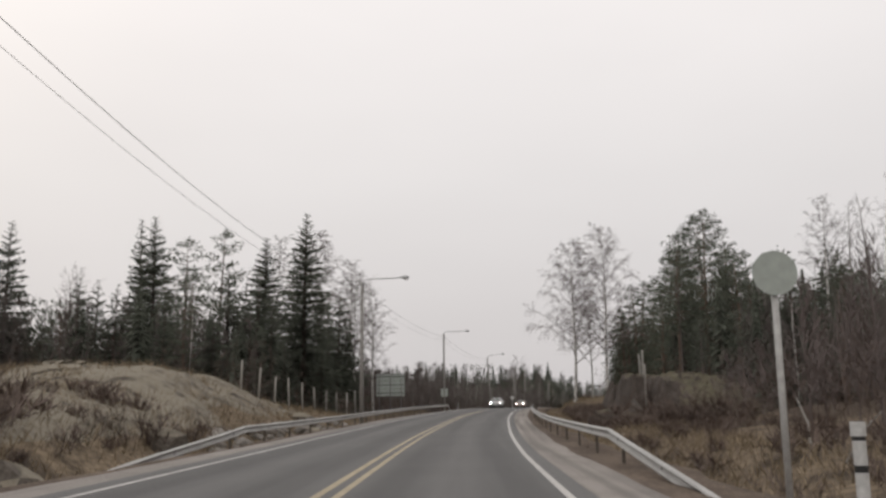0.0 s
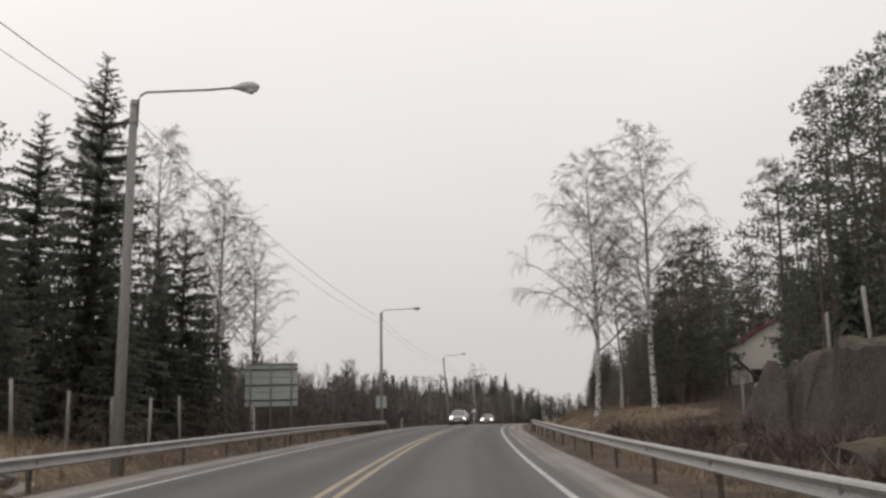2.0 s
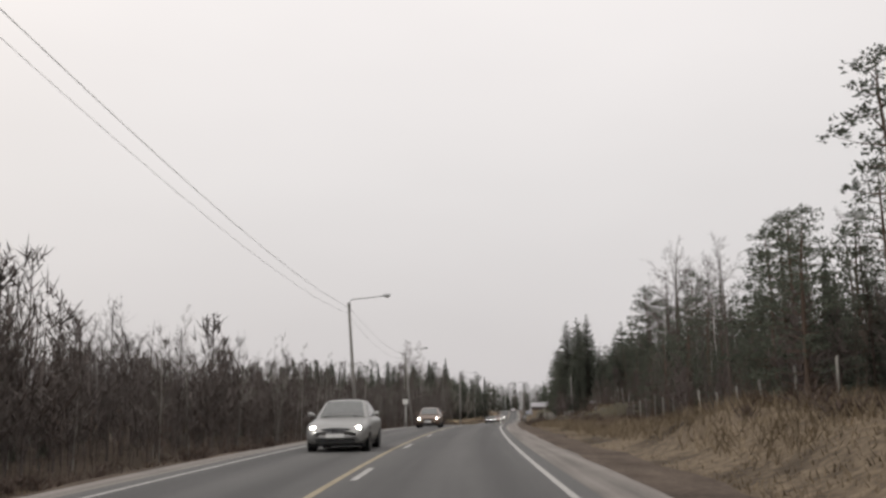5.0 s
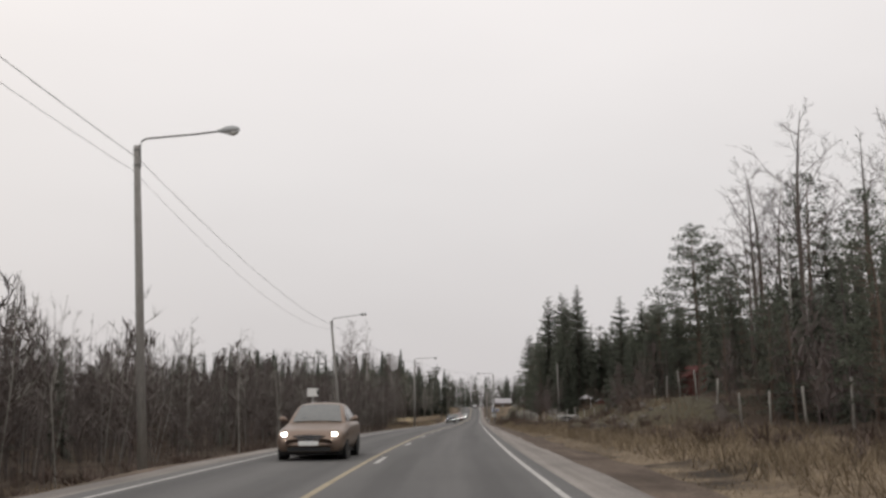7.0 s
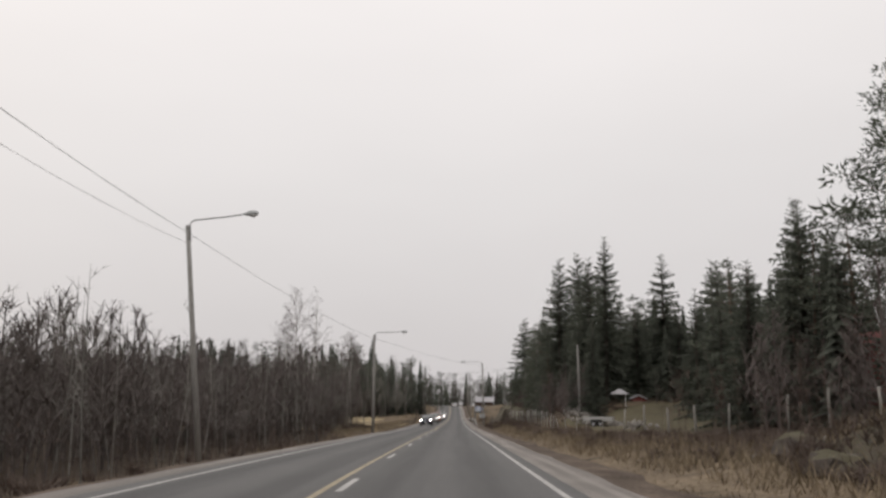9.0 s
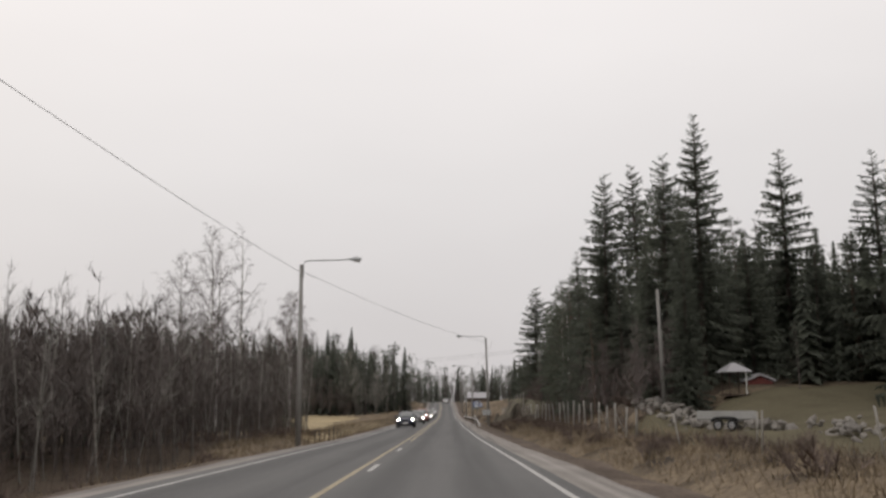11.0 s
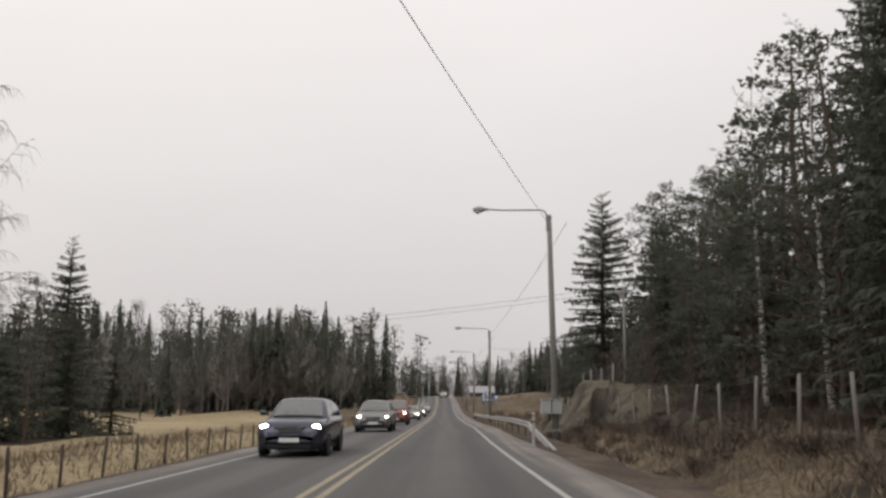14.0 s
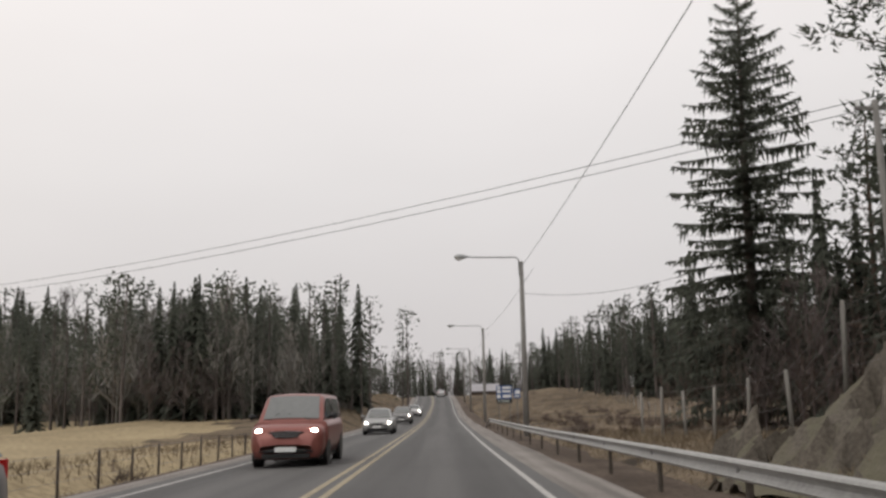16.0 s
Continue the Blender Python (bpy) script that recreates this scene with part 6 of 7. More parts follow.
# two panel backs on the second lamp pole
p = on_road(116.1, -8.85, 2.08)
ob = empty("road_sign", pose(p.x, p.y, p.z, 0, 0, heading(117)))
for x in (-0.24, 0.27):
    b = Buf()
    b.box((x, -0.17, 0), (0.36, 0.025, 1.0), 0, 0.01)
    part("panel", b, SIGN_BACK, ob)
for z in (-0.3, 0.3):
    b = Buf()
    b.box((0, -0.15, z), (0.5, 0.03, 0.05), 0, 0.005)
    part("clamp", b, GALV_DULL, ob)
tagged(ob, "pair of narrow sign panels strapped to a lamp pole", "road sign")

# speed camera cabinet on its post
p = at_ground(197.2, -8.4, 0.2)
ob = empty("speed_camera", pose(p.x, p.y, p.z, 0, 0, heading(197)))
z0 = float(road_z(197)) - p.z
b = Buf()
b.tube([(0, 0, 0), (0, 0, z0 + 2.05)], [0.09, 0.08], 14)
part("post", b, GALV, ob, smooth=True)
b = Buf()
b.box((0, 0, z0 + 2.14), (0.16, 0.16, 0.18), 0, 0.02)
part("neck", b, GALV, ob)
b = Buf()
b.box((0, 0, z0 + 2.45), (0.56, 0.62, 0.44), 0, 0.05)
cab = part("cabinet", b, WHITE, ob, "white camera cabinet")
b = Buf()
b.box((0, 0, z0 + 2.69), (0.58, 0.64, 0.03), 0, 0.05)
part("lid", b, WHITE, cab)
b = Buf()
b.box((0.283, 0, z0 + 2.45), (0.012, 0.4, 0.26), 0, 0.0)
part("window", b, GLASS, cab)
b = Buf()
b.box((0, 0, z0 + 0.12), (0.36, 0.36, 0.24), 0, 0.04)
part("foot", b, GALV_DULL, ob)
tagged(ob, "white speed camera cabinet on a grey post", "speed camera")

# junction boxes on the first right-hand lamp pole
p = on_road(330.5, 4.28, 1.2)
ob = empty("junction_box", pose(p.x, p.y, p.z, 0, 0, heading(330)))
for x, w, deep in ((-0.23, 0.42, 0.34), (0.22, 0.42, 0.24)):
    b = Buf()
    b.box((x, -0.15 - deep / 2, 0), (w, deep, 0.58), 0, 0.02)
    q = part("box", b, LAMP_GREY, ob)
    b = Buf()
    b.box((x, -0.156 - deep, -0.01), (w - 0.06, 0.012, 0.5), 0, 0.0)
    part("door", b, LAMP_GREY, q)
    b = Buf()
    b.box((x, -0.16 - deep / 2, 0.31), (w + 0.06, deep + 0.08, 0.04), 0, 0.02)
    part("lid", b, LAMP_GREY, q, "overhanging grey lid")
b = Buf()
b.box((0.05, -0.19, -0.98), (0.75, 0.05, 0.10), 0, 0.01)
part("board", b, WOOD_POLE, ob, "weathered board below the boxes")
tagged(ob, "pair of grey electric boxes strapped to a lamp pole", "junction box")

# the blue service sign
p = at_ground(418, 5.75, 0.2)
ob = empty("service_sign", pose(p.x, p.y, p.z, 0, 0, heading(418)))
z0 = float(road_z(418)) - p.z
for x in (-0.5, 0.5, 1.2):
    b = Buf()
    b.tube([(x, 0.06, 0), (x, 0.06, z0 + 3.1)], 0.04, 8)
    part("post", b, GALV_DULL, ob)
for x0, wide_, z1, tall_, rows_ in ((0.0, 1.45, 2.62, 1.25, ((-0.5, 0.42, 0.22, 0.3), (0.2, 0.42, 0.8, 0.2), (-0.5, 0.05, 0.3, 0.3), (0.2, 0.08, 0.8, 0.18), (-0.5, -0.38, 0.3, 0.3), (0.25, -0.36, 0.8, 0.26))), (1.2, 0.64, 2.5, 0.85, ((0.05, 0.12, 0.4, 0.3), (0.0, -0.25, 0.44, 0.1)))):
    b = Buf()
    b.box((x0, 0, z0 + z1), (wide_, 0.04, tall_), 0, 0.01)
    q = part("board", b, BLUE, ob, "blue board with white bars")
    for x, z, w, h in rows_:
        b = Buf()
        b.box((x0 + x, -0.026, z0 + z1 + z), (w, 0.012, h), 0, 0.0)
        part("bar", b, WHITE, q)
b = Buf()
b.box((0.0, 0, z0 + 1.8), (1.45, 0.04, 0.34), 0, 0.01)
q = part("board", b, BLACK, ob, "dark strip with pale bars")
for x, w in ((-0.5, 0.2), (0.1, 0.8)):
    b = Buf()
    b.box((x, -0.026, z0 + 1.8), (w, 0.012, 0.16), 0, 0.0)
    part("bar", b, SIGN_BACK, q)
tagged(ob, "blue service sign boards with white bars on posts", "road sign")


# ---- buildings ----
def house(name, label, y, d, turn, size, eave, ridge, wall_mat, roof_mat, base=None, windows=(), over=0.5, stack=True):
    """A gabled house: walls, roof slabs, windows with frames. The ridge runs along its local y."""
    p = at_ground(y, d)
    if base is not None:
        p.z = float(road_z(y)) + base
    w, l = size
    ob = empty(name, pose(p.x, p.y, p.z, 0, 0, heading(y) + turn))
    b = Buf()
    hw, hl = w / 2, l / 2
    for s in (-1, 1):
        b.face((s * hw, -hl, -1.5), (s * hw, hl, -1.5), (s * hw, hl, eave), (s * hw, -hl, eave))
        b.face((-hw, s * hl, -1.5), (hw, s * hl, -1.5), (hw, s * hl, eave), (0, s * hl, ridge), (-hw, s * hl, eave))
    part("wall", b, wall_mat, ob)
    k = (ridge - eave) / hw
    for s in (-1, 1):
        b = Buf()
        x1 = s * (hw + over)
        z1 = eave - over * k
        a = [(0, -hl - over, ridge + 0.06), (x1, -hl - over, z1 + 0.06), (x1, hl + over, z1 + 0.06), (0, hl + over, ridge + 0.06)]
        t = [(q[0], q[1], q[2] + 0.14) for q in a]
        b.face(*a)
        b.face(*t)
        for i in range(4):
            b.face(a[i], a[(i + 1) % 4], t[(i + 1) % 4], t[i])
        part("roof", b, roof_mat, ob)
    if stack:
        b = Buf()
        b.box((0.15 * w, 0.1 * l, ridge + 0.2), (0.6, 0.6, 1.3), 0, 0.03)
        part("chimney", b, roof_mat, ob)
    for side, u, z, ww, hh in windows:
        b, g = Buf(), Buf()
        if side in "ns":
            s = 1 if side == "n" else -1
            b.box((u, s * (hl + 0.02), z), (ww + 0.16, 0.06, hh + 0.16), 0, 0.01)
            g.box((u, s * (hl + 0.05), z), (ww, 0.03, hh), 0, 0.0)
        else:
            s = 1 if side == "e" else -1
            b.box((s * (hw + 0.02), u, z), (0.06, ww + 0.16, hh + 0.16), 0, 0.01)
            g.box((s * (hw + 0.05), u, z), (0.03, ww, hh), 0, 0.0)
        q = part("window", b, DARK_WOOD if wall_mat is PLASTER else WHITE, ob)
        part("pane", g, GLASS, q)
    return tagged(ob, label, "house")


house("house", "pale rendered house with a red sheet roof on the slope", 124.5, 25.9, -8, (9.6, 9), 3.5, 6.3, PLASTER, RED_ROOF, 2.4, (("s", -2.2, 1.3, 0.9, 1.1), ("s", 0.4, 1.3, 0.9, 1.1), ("w", -2.5, 1.3, 0.9, 1.1), ("w", 1.5, 1.3, 0.9, 1.1), ("s", 0.0, 4.0, 0.8, 0.8)))
white_house = [o for o in bpy.data.objects if o.name == "house"][0]
for x0, z0, x1, z1 in ((-4.6, -0.4, -4.6, 3.4), (-4.4, 3.3, -0.8, -0.4), (-4.7, 0.0, 4.7, 0.0), (4.6, -0.4, 4.6, 3.4)):
    b = Buf()
    b.tube([(x0, -4.56, z0), (x1, -4.56, z1)], 0.13, 4)
    part("timber", b, DARK_WOOD, white_house, "dark stained timber")
house("shed", "small red-boarded shed with a sheet roof in the wood", 240, 24.5, 10, (4.4, 5), 2.3, 3.4, RED_WALL, RED_WALL, 2.6, (), 0.3, False)
house("shed", "small red-boarded hut behind the pavilion", 290.5, 21.0, 0, (1.7, 2.0), 0.9, 1.25, RED_WALL, ROOF_PALE, 2.4, (), 0.15, False)
house("house", "distant house with a pale roof past the crest", 640, 26.0, 80, (7, 9), 3.0, 5.2, DARK_WOOD, ROOF_PALE, 0.6, (("w", 0, 1.4, 1.0, 1.1),))

# the pavilion in the yard
p = at_ground(286.2, 18.2)
ob = empty("pavilion", pose(p.x, p.y, p.z - 0.03, 0, 0, heading(282) + 8) @ Matrix.Diagonal((0.5, 0.5, 0.66, 1)))
for x in (-1.1, 1.1):
    for y in (-1.1, 1.1):
        b = Buf()
        b.tube([(x, y, 0), (x, y, 2.3)], 0.07, 8)
        part("post", b, WHITE if y < 0 and x > 0 else DARK_WOOD, ob)
for a in range(4):
    b = Buf()
    c, s = math.cos(a * math.pi / 2), math.sin(a * math.pi / 2)
    rot = lambda x, y, z: (x * c - y * s, x * s + y * c, z)  # noqa: E731
    q = [rot(-1.7, -1.7, 2.2), rot(1.7, -1.7, 2.2), rot(0.25, -0.25, 3.05), rot(-0.25, -0.25, 3.05)]
    t = [(k[0], k[1], k[2] + 0.06) for k in q]
    b.face(*q)
    b.face(*t)
    for i in range(4):
        b.face(q[i], q[(i + 1) % 4], t[(i + 1) % 4], t[i])
    part("roof", b, ROOF_PALE, ob)
b = Buf()
b.box((0, 0, 0.06), (2.8, 2.8, 0.12), 0, 0.02)
part("deck", b, DARK_WOOD, ob)
tagged(ob, "small garden pavilion with a pale hipped roof", "pavilion")


# ---- the trailer ----
def wheel(parent, x, y, r, width):
    b = Buf()
    b.tube([(x - width / 2, y, r), (x - width / 2 + 0.03, y, r), (x + width / 2 - 0.03, y, r), (x + width / 2, y, r)], [r * 0.9, r, r, r * 0.9], 24)
    t = part("tyre", b, TYRE, parent, smooth=False)
    b = Buf()
    b.tube([(x - width / 2 - 0.006, y, r), (x + width / 2 + 0.006, y, r)], r * 0.62, 16)
    part("rim", b, ALLOY, t)
    for k in range(5):
        a = k * 1.2566
        for s in (-1, 1):
            b = Buf()
            b.box((x + s * (width / 2 + 0.008), y + math.cos(a) * r * 0.33, r + math.sin(a) * r * 0.33), (0.012, r * 0.16, r * 0.16), 0, 0.0)
            part("rim_hole", b, BLACK, t)
    return t


p = at_ground(275.2, 14.2)
ob = empty("trailer", pose(p.x, p.y, p.z, 0, 0, heading(274) + 72) @ Matrix.Diagonal((0.85, 0.78, 0.9, 1)))
for y in (-0.42, 0.42):
    for x in (-0.85, 0.85):
        wheel(ob, x, y + 0.1, 0.30, 0.18)
b = Buf()
b.box((0, 0, 0.62), (1.5, 3.6, 0.08), 0, 0.01)
part("floor", b, GALV_DULL, ob)
for c, s in (((-0.75, 0, 0.86), (0.04, 3.6, 0.42)), ((0.75, 0, 0.86), (0.04, 3.6, 0.42)), ((0, -1.8, 0.86), (1.5, 0.04, 0.42)), ((0, 1.8, 0.86), (1.5, 0.04, 0.42))):
    b = Buf()
    b.box(c, s, 0, 0.01)
    part("side_board", b, GALV, ob)
b = Buf()
b.tube([(-0.5, -1.8, 0.56), (0, -3.1, 0.5)], 0.04, 6)
b.tube([(0.5, -1.8, 0.56), (0, -3.1, 0.5)], 0.04, 6)
b.tube([(0, -3.1, 0.5), (0, -3.1, 0.0)], 0.03, 6)
part("drawbar", b, GALV_DULL, ob)
for x in (-0.85, 0.85):
    b = Buf()
    b.tube([(x, -0.75, 0.5), (x, -0.5, 0.68), (x, 0.1, 0.7), (x, 0.7, 0.68), (x, 0.95, 0.5)], 0.09, 6)
    part("mudguard", b, BLACK, ob)
tagged(ob, "grey steel twin-axle trailer parked on the grass", "trailer")


# ---- vehicles ----
KINDS = {
    # width, length, height, hood, belt, sill, then the greenhouse's profile: (place along the length, share of the height)
    "sedan": (1.74, 4.40, 1.42, 0.80, 0.93, 0.22, ((-0.20, 0.0), (-0.13, 0.48), (-0.055, 0.90), (0.0, 0.985), (0.08, 1.0), (0.17, 0.95), (0.25, 0.70), (0.35, 0.0))),
    "suv": (1.78, 4.50, 1.47, 0.93, 1.00, 0.26, ((-0.22, 0.0), (-0.15, 0.48), (-0.08, 0.90), (-0.02, 0.985), (0.10, 1.0), (0.30, 0.95), (0.40, 0.72), (0.46, 0.0))),
    "estate": (1.80, 4.60, 1.50, 0.88, 0.99, 0.25, ((-0.21, 0.0), (-0.14, 0.48), (-0.07, 0.90), (-0.01, 0.985), (0.12, 1.0), (0.33, 0.94), (0.42, 0.66), (0.475, 0.0))),
    "van": (1.80, 4.70, 1.72, 1.02, 1.10, 0.26, ((-0.34, 0.0), (-0.27, 0.48), (-0.20, 0.91), (-0.14, 0.985), (0.10, 1.0), (0.42, 0.98), (0.465, 0.90), (0.49, 0.0))),
}


def car(y, d, turn, paint, label, kind="sedan", lights=True, category="car"):
    """A road vehicle standing still. Local -y is its front."""
    W, L, H, hood, belt, sill, prof = KINDS[kind]
    p = on_road(y, d, tilt(y, d))
    ob = empty("van" if kind == "van" else "car", pose(p.x, p.y, p.z + 0.005, 0, 0, heading(y) + turn))
    nose = prof[0][0]
    # body: sections along the length, each with half width, bottom and top
    secs = [(-0.5, 0.66, 0.36, 0.52), (-0.494, 0.80, 0.28, hood - 0.26), (-0.482, 0.88, 0.22, hood - 0.16), (-0.46, 0.94, 0.20, hood - 0.09), (-0.42, 0.975, sill, hood - 0.045), (-0.36, 0.995, sill, hood - 0.005),
            (nose - 0.03, 1.0, sill, belt - 0.055), (nose + 0.02, 1.0, sill, belt - 0.01), (0.0, 1.0, sill, belt), (0.2, 1.0, sill, belt + 0.01), (0.36, 0.99, sill, belt + 0.015), (0.44, 0.965, sill, belt), (0.475, 0.93, sill + 0.04, belt - 0.04), (0.492, 0.87, sill + 0.08, belt - 0.12), (0.5, 0.78, 0.40, belt - 0.24)]
    b = Buf()
    half = ((0.50, 0.0, 0), (0.90, 0.0, 0.03), (0.985, 0.30, 0), (1.0, 0.55, 0), (0.985, 0.78, 0), (0.945, 0.93, 0), (0.84, 1.0, 0), (0.42, 1.0, 0.022))
    ring = 2 * len(half)
    for u, w, z0, z1 in secs:
        row = [(W / 2 * w * k, u * L, z0 + (z1 - z0) * v + e) for k, v, e in half]
        b.v.extend(row)
        b.v.extend((-x, yy, z) for x, yy, z in reversed(row))
    for i in range(len(secs) - 1):
        for k in range(ring):
            k2 = (k + 1) % ring
            b.f.append((i * ring + k, i * ring + k2, (i + 1) * ring + k2, (i + 1) * ring + k))
    b.f.append(tuple(range(ring)))
    b.f.append(tuple(len(secs) * ring - ring + k for k in reversed(range(ring))))
    part("body", b, paint, ob, smooth=True)

    # greenhouse: pillars and roof lofted along the profile
    base, bw, tw = belt - 0.03, W / 2 * 0.875, W / 2 * (0.78 if kind == "van" else 0.66)
    rise = H - base
    wide = lambda z: bw + (tw - bw) * min(1.0, (z - base) / rise)  # noqa: E731
    us = [q[0] for q in prof]
    tops = [base + rise * q[1] for q in prof]
    top_at = lambda u: float(np.interp(u, us, tops))  # noqa: E731

    def section(u, z):
        k = z - base
        row = [(wide(base), base), (wide(base + 0.5 * k), base + 0.5 * k), (wide(base + 0.84 * k), base + 0.84 * k), (wide(z) * 0.965, base + 0.95 * k), (wide(z) * 0.80, z), (wide(z) * 0.4, z + 0.022)]
        return [(x, u * L, v) for x, v in row] + [(0, u * L, z + 0.028)] + [(-x, u * L, v) for x, v in reversed(row)]

    b = Buf()
    for u, z in zip(us, tops):
        b.v.extend(section(u, z))
    for i in range(len(us) - 1):
        for k in range(12):
            a = i * 13 + k
            b.f.append((a, a + 1, a + 14, a + 13))
    part("cabin", b, paint, ob, smooth=True)
    for name, u0, u1, away in (("windscreen", us[0] + 0.008, us[2] - 0.004, -1), ("rear_window", us[-2] + 0.008 if kind != "van" else us[-2] + 0.003, us[-1] - 0.012, 1)):
        b = Buf()
        n = 5
        for i in range(n + 1):
            u = u0 + (u1 - u0) * i / n
            z = top_at(u)
            w = wide(z) * 0.86
            for s, dz in ((-1, 0.002), (-0.5, 0.022), (0, 0.028), (0.5, 0.022), (1, 0.002)):
                b.v.append((w * s, u * L + away * 0.014, z + dz + 0.014))
        for i in range(n):
            for k in range(4):
                a = i * 5 + k
                b.f.append((a, a + 1, a + 6, a + 5))
        part(name, b, CAR_GLASS, ob, smooth=True)
    for s in (-1, 1):
        for u0, u1 in ((us[0] + 0.055, us[0] + 0.055 + (us[-1] - us[0] - 0.10) * 0.44), (us[0] + 0.065 + (us[-1] - us[0] - 0.10) * 0.46, us[-1] - 0.06)):
            b = Buf()
            n = 6
            for i in range(n + 1):
                u = u0 + (u1 - u0) * i / n
                lo = base + 0.06
                hi = max(lo + 0.01, min(base + 0.83 * rise, top_at(u) - 0.10))
                for z in (lo, hi):
                    b.v.append((s * (wide(z) + 0.010), u * L, z))
            for i in range(n):
                b.f.append((2 * i, 2 * i + 1, 2 * i + 3, 2 * i + 2))
            part("side_window", b, CAR_GLASS, ob)
        b = Buf()
        b.tube([(s * (W / 2 - 0.06), nose * L + 0.34, belt + 0.03), (s * (W / 2 + 0.02), nose * L + 0.32, belt + 0.07), (s * (W / 2 + 0.10), nose * L + 0.30, belt + 0.085), (s * (W / 2 + 0.17), nose * L + 0.31, belt + 0.085)], [0.02, 0.05, 0.085, 0.055], 10)
        part("mirror", b, paint if kind != "van" else BLACK, ob, smooth=True)
    r = 0.30 if kind == "sedan" else 0.34
    for yy in (-0.30 * L, 0.285 * L):
        for s in (-1, 1):
            x = s * (W / 2 - 0.125)
            wheel(ob, x, yy, r, 0.20)
            b = Buf()
            b.tube([(x - 0.09, yy, r + 0.015), (x + s * 0.118, yy, r + 0.015)], r + 0.05, 22)
            part("wheel_arch", b, BLACK, ob)
    fy, zl = -0.5 * L, hood - 0.185
    wide_lamp = 0.19 if kind in ("suv", "estate") else 0.15
    for s in (-1, 1):
        b = Buf()
        rows_, m = 5, 10
        for i in range(rows_ + 1):
            u = i / rows_
            k = math.sin(0.25 + 2.6 * u)
            cx = s * (W * 0.345 + (u - 0.5) * 2 * wide_lamp)
            for q in range(m):
                a = 6.283 * q / m
                b.v.append((cx, fy + 0.13 + 0.30 * u * u + 0.07 * k * math.cos(a), zl + 0.02 * u + 0.078 * k * math.sin(a)))
        for i in range(rows_):
            for q in range(m):
                q2 = (q + 1) % m
                b.f.append((i * m + q, i * m + q2, (i + 1) * m + q2, (i + 1) * m + q))
        lamp = part("headlight", b, LENS, ob, "clear headlight glass", True)
        if lights:
            b = Buf()
            flat = (1.7, 0.75) if kind == "suv" else (1.1, 0.95)
            for off, rad in ((0.16, 0.07), (0.085, 0.066), (0.066, 0.02)):
                b.v.extend((s * W * 0.36 + rad * flat[0] * math.cos(0.4488 * q), fy + off, zl + 0.008 + rad * flat[1] * math.sin(0.4488 * q)) for q in range(14))
            b.f.extend((i * 14 + q, i * 14 + (q + 1) % 14, i * 14 + 14 + (q + 1) % 14, i * 14 + 14 + q) for i in range(2) for q in range(14))
            b.f.append(tuple(range(28, 42)))
            part("bulb", b, BEAM, lamp, "lit bulb")
        b = Buf()
        b.box((s * W * 0.385, -fy - 0.07, belt - 0.17), (0.20, 0.10, 0.24), 0, 0.04)
        part("tail_light", b, TAIL, ob)
    b = Buf()
    n = 8
    for i in range(n + 1):
        u = 2 * i / n - 1
        hh = 0.095 * (1 - 0.45 * u * u)
        yy = fy - 0.004 + 0.05 * u * u
        for z in (-hh * 1.1, hh * 0.75):
            b.v.append((u * W * 0.235, yy, zl - 0.045 + z))
    for i in range(n):
        b.f.append((2 * i, 2 * i + 2, 2 * i + 3, 2 * i + 1))
    grille = part("grille", b, BLACK, ob)
    for k in range(3):
        b = Buf()
        b.box((0, fy - 0.008, zl - 0.10 + 0.05 * k), (W * (0.30 + 0.04 * k), 0.012, 0.012), 0, 0.0)
        part("bar", b, ALLOY, grille)
    b = Buf()
    b.box((0, fy + 0.02, 0.285), (W * 0.62, 0.07, 0.10), 0, 0.03)
    part("air_intake", b, BLACK, ob)
    b = Buf()
    b.tube([(-W * 0.41, fy + 0.22, 0.40), (-W * 0.34, fy + 0.06, 0.40), (0, fy + 0.015, 0.40), (W * 0.34, fy + 0.06, 0.40), (W * 0.41, fy + 0.22, 0.40)], 0.06, 8)
    part("bumper", b, paint if kind != "van" else BLACK, ob, smooth=True)
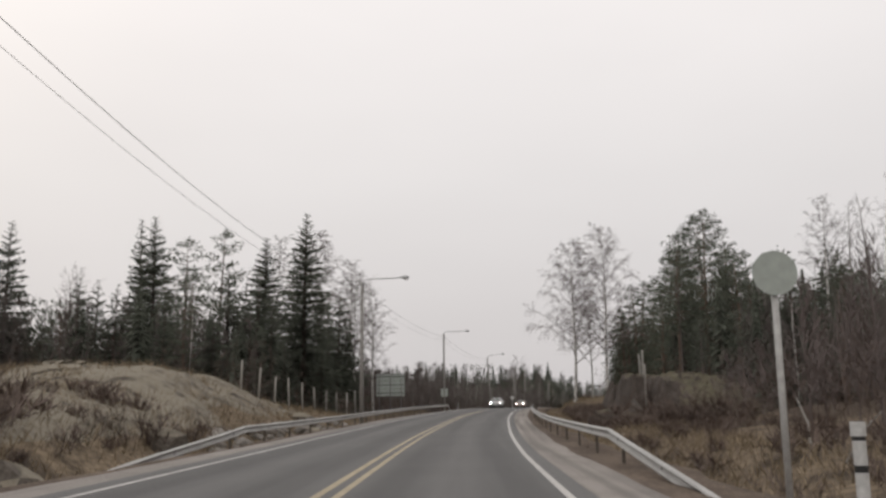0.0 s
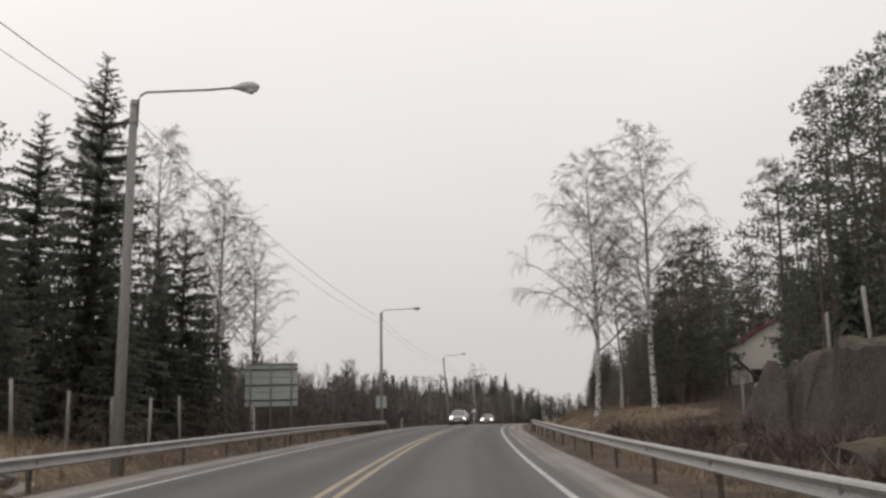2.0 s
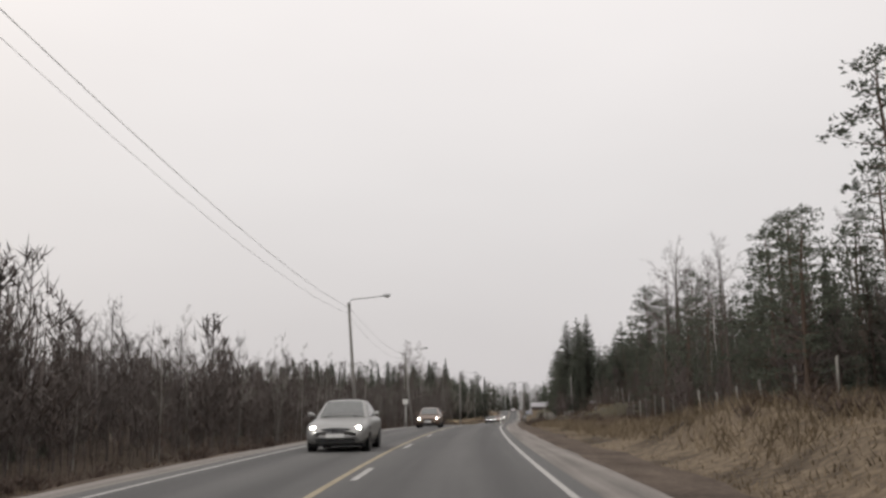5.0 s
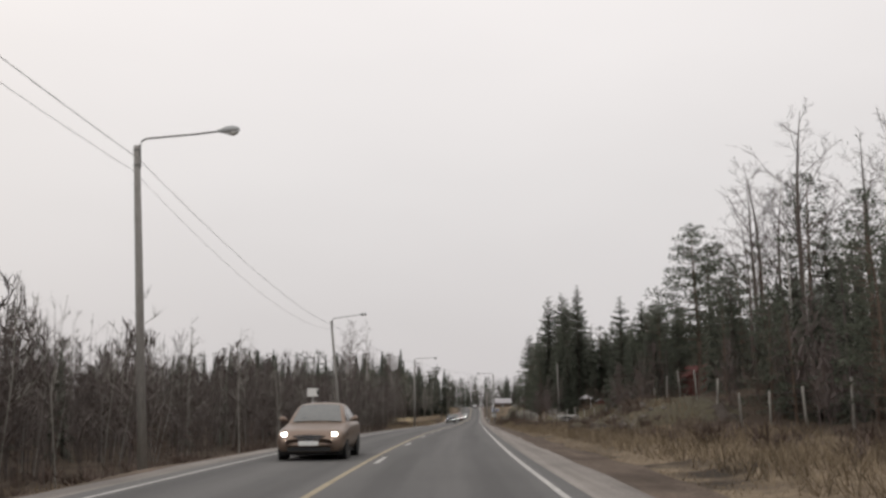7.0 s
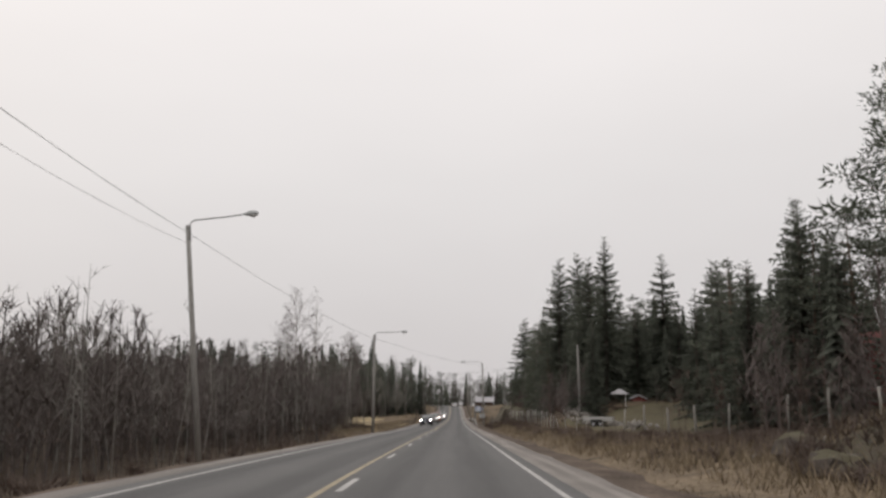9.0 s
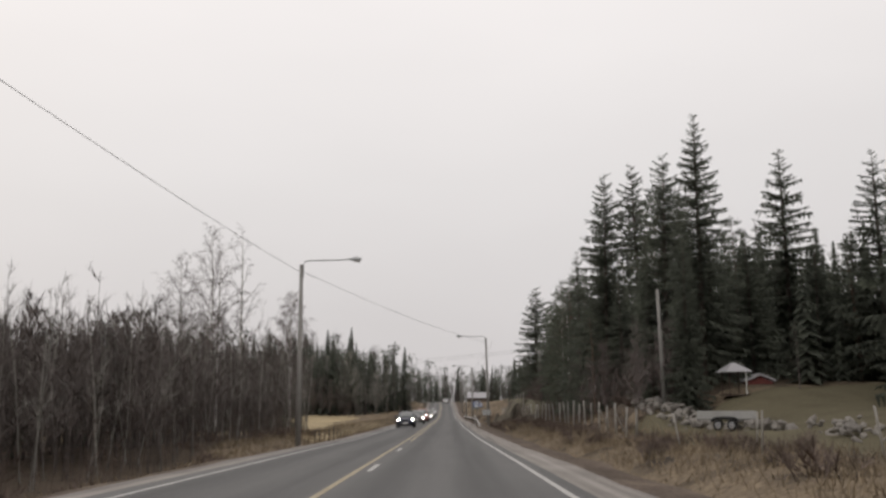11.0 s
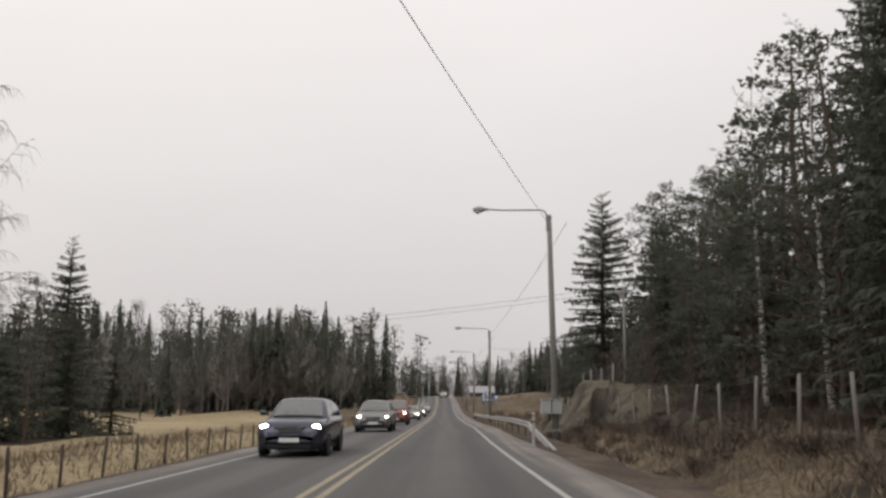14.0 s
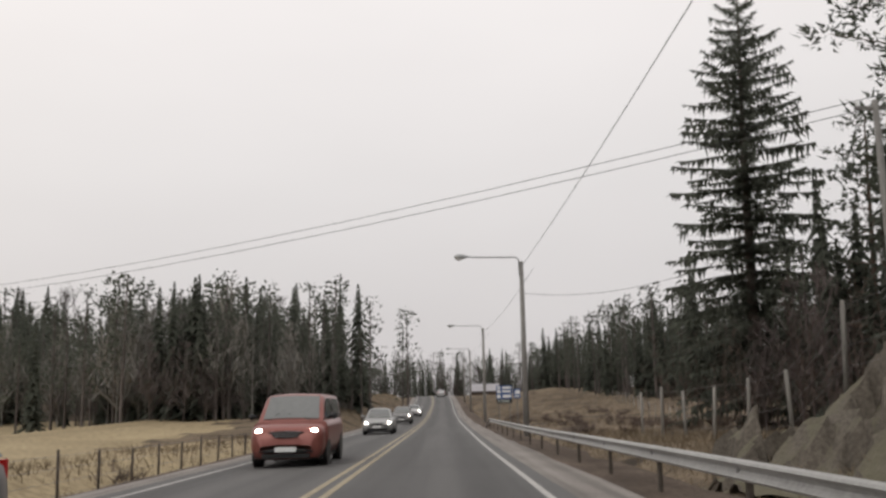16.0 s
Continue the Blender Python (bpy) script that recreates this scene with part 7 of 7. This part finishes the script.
    for s, off in ((1, -0.055), (-1, 0.0)):
        b = Buf()
        b.box((0, s * (fy + off) if s > 0 else -fy + 0.012, 0.435), (0.50, 0.02, 0.11), 0, 0.0)
        part("plate", b, WHITE, ob, "white plate without writing")
    for s in (-0.3, 0.25):
        b = Buf()
        z = top_at(us[0] + 0.02)
        b.tube([(s * W, us[0] * L + 0.02, base + 0.03), (s * W * 0.2 - 0.2, us[0] * L + 0.14, top_at(us[0] + 0.03) + 0.05)], 0.012, 4)
        part("wiper", b, BLACK, ob)
    b = Buf()
    b.box((0, 0, sill), (W * 0.88, L * 0.86, 0.16), 0, 0.02)
    part("underbody", b, BLACK, ob)
    return tagged(ob, label, category, "traffic on the road")


def paint(name, c, metal=0.5, rough=0.35):
    return material(name, c, rough, 0.05, 1.0, 30.0, 0.0, metal=metal, spec=0.5)


P_SILVER, P_GOLD, P_DARK, P_RED, P_GREY, P_WHITE = paint("silver_paint", (0.34, 0.34, 0.33)), paint("beige_paint", (0.22, 0.165, 0.13)), paint("dark_blue_paint", (0.07, 0.076, 0.10), 0.6, 0.2), paint("red_paint", (0.24, 0.085, 0.07), 0.3, 0.3), paint("grey_paint", (0.21, 0.205, 0.20)), paint("white_paint", (0.6, 0.6, 0.6), 0.0)
car(130.0, -3.45, 0, P_SILVER, "silver saloon car with lit headlights on the road", "sedan")
car(169.6, -3.5, 0, P_GOLD, "beige saloon car with lit headlights on the road", "sedan")
car(317.0, -3.95, 0, P_DARK, "dark blue crossover with lit headlights on the road", "suv")
car(357.2, -3.65, 0, P_RED, "red van with lit headlights on the road", "van", True, "van")
car(337.6, -3.7, 0, P_GREY, "grey estate car with lit headlights on the road", "estate")
car(386.0, -3.6, 0, P_SILVER, "silver saloon car with lit headlights on the road", "sedan")
car(414.0, -3.6, 0, P_GREY, "grey estate car with lit headlights on the road", "estate")
car(446.0, -3.6, 0, P_WHITE, "white saloon car with lit headlights on the road", "sedan")
car(530.0, 0.0, 180, P_WHITE, "white hatchback seen from behind on the crest", "suv", False)
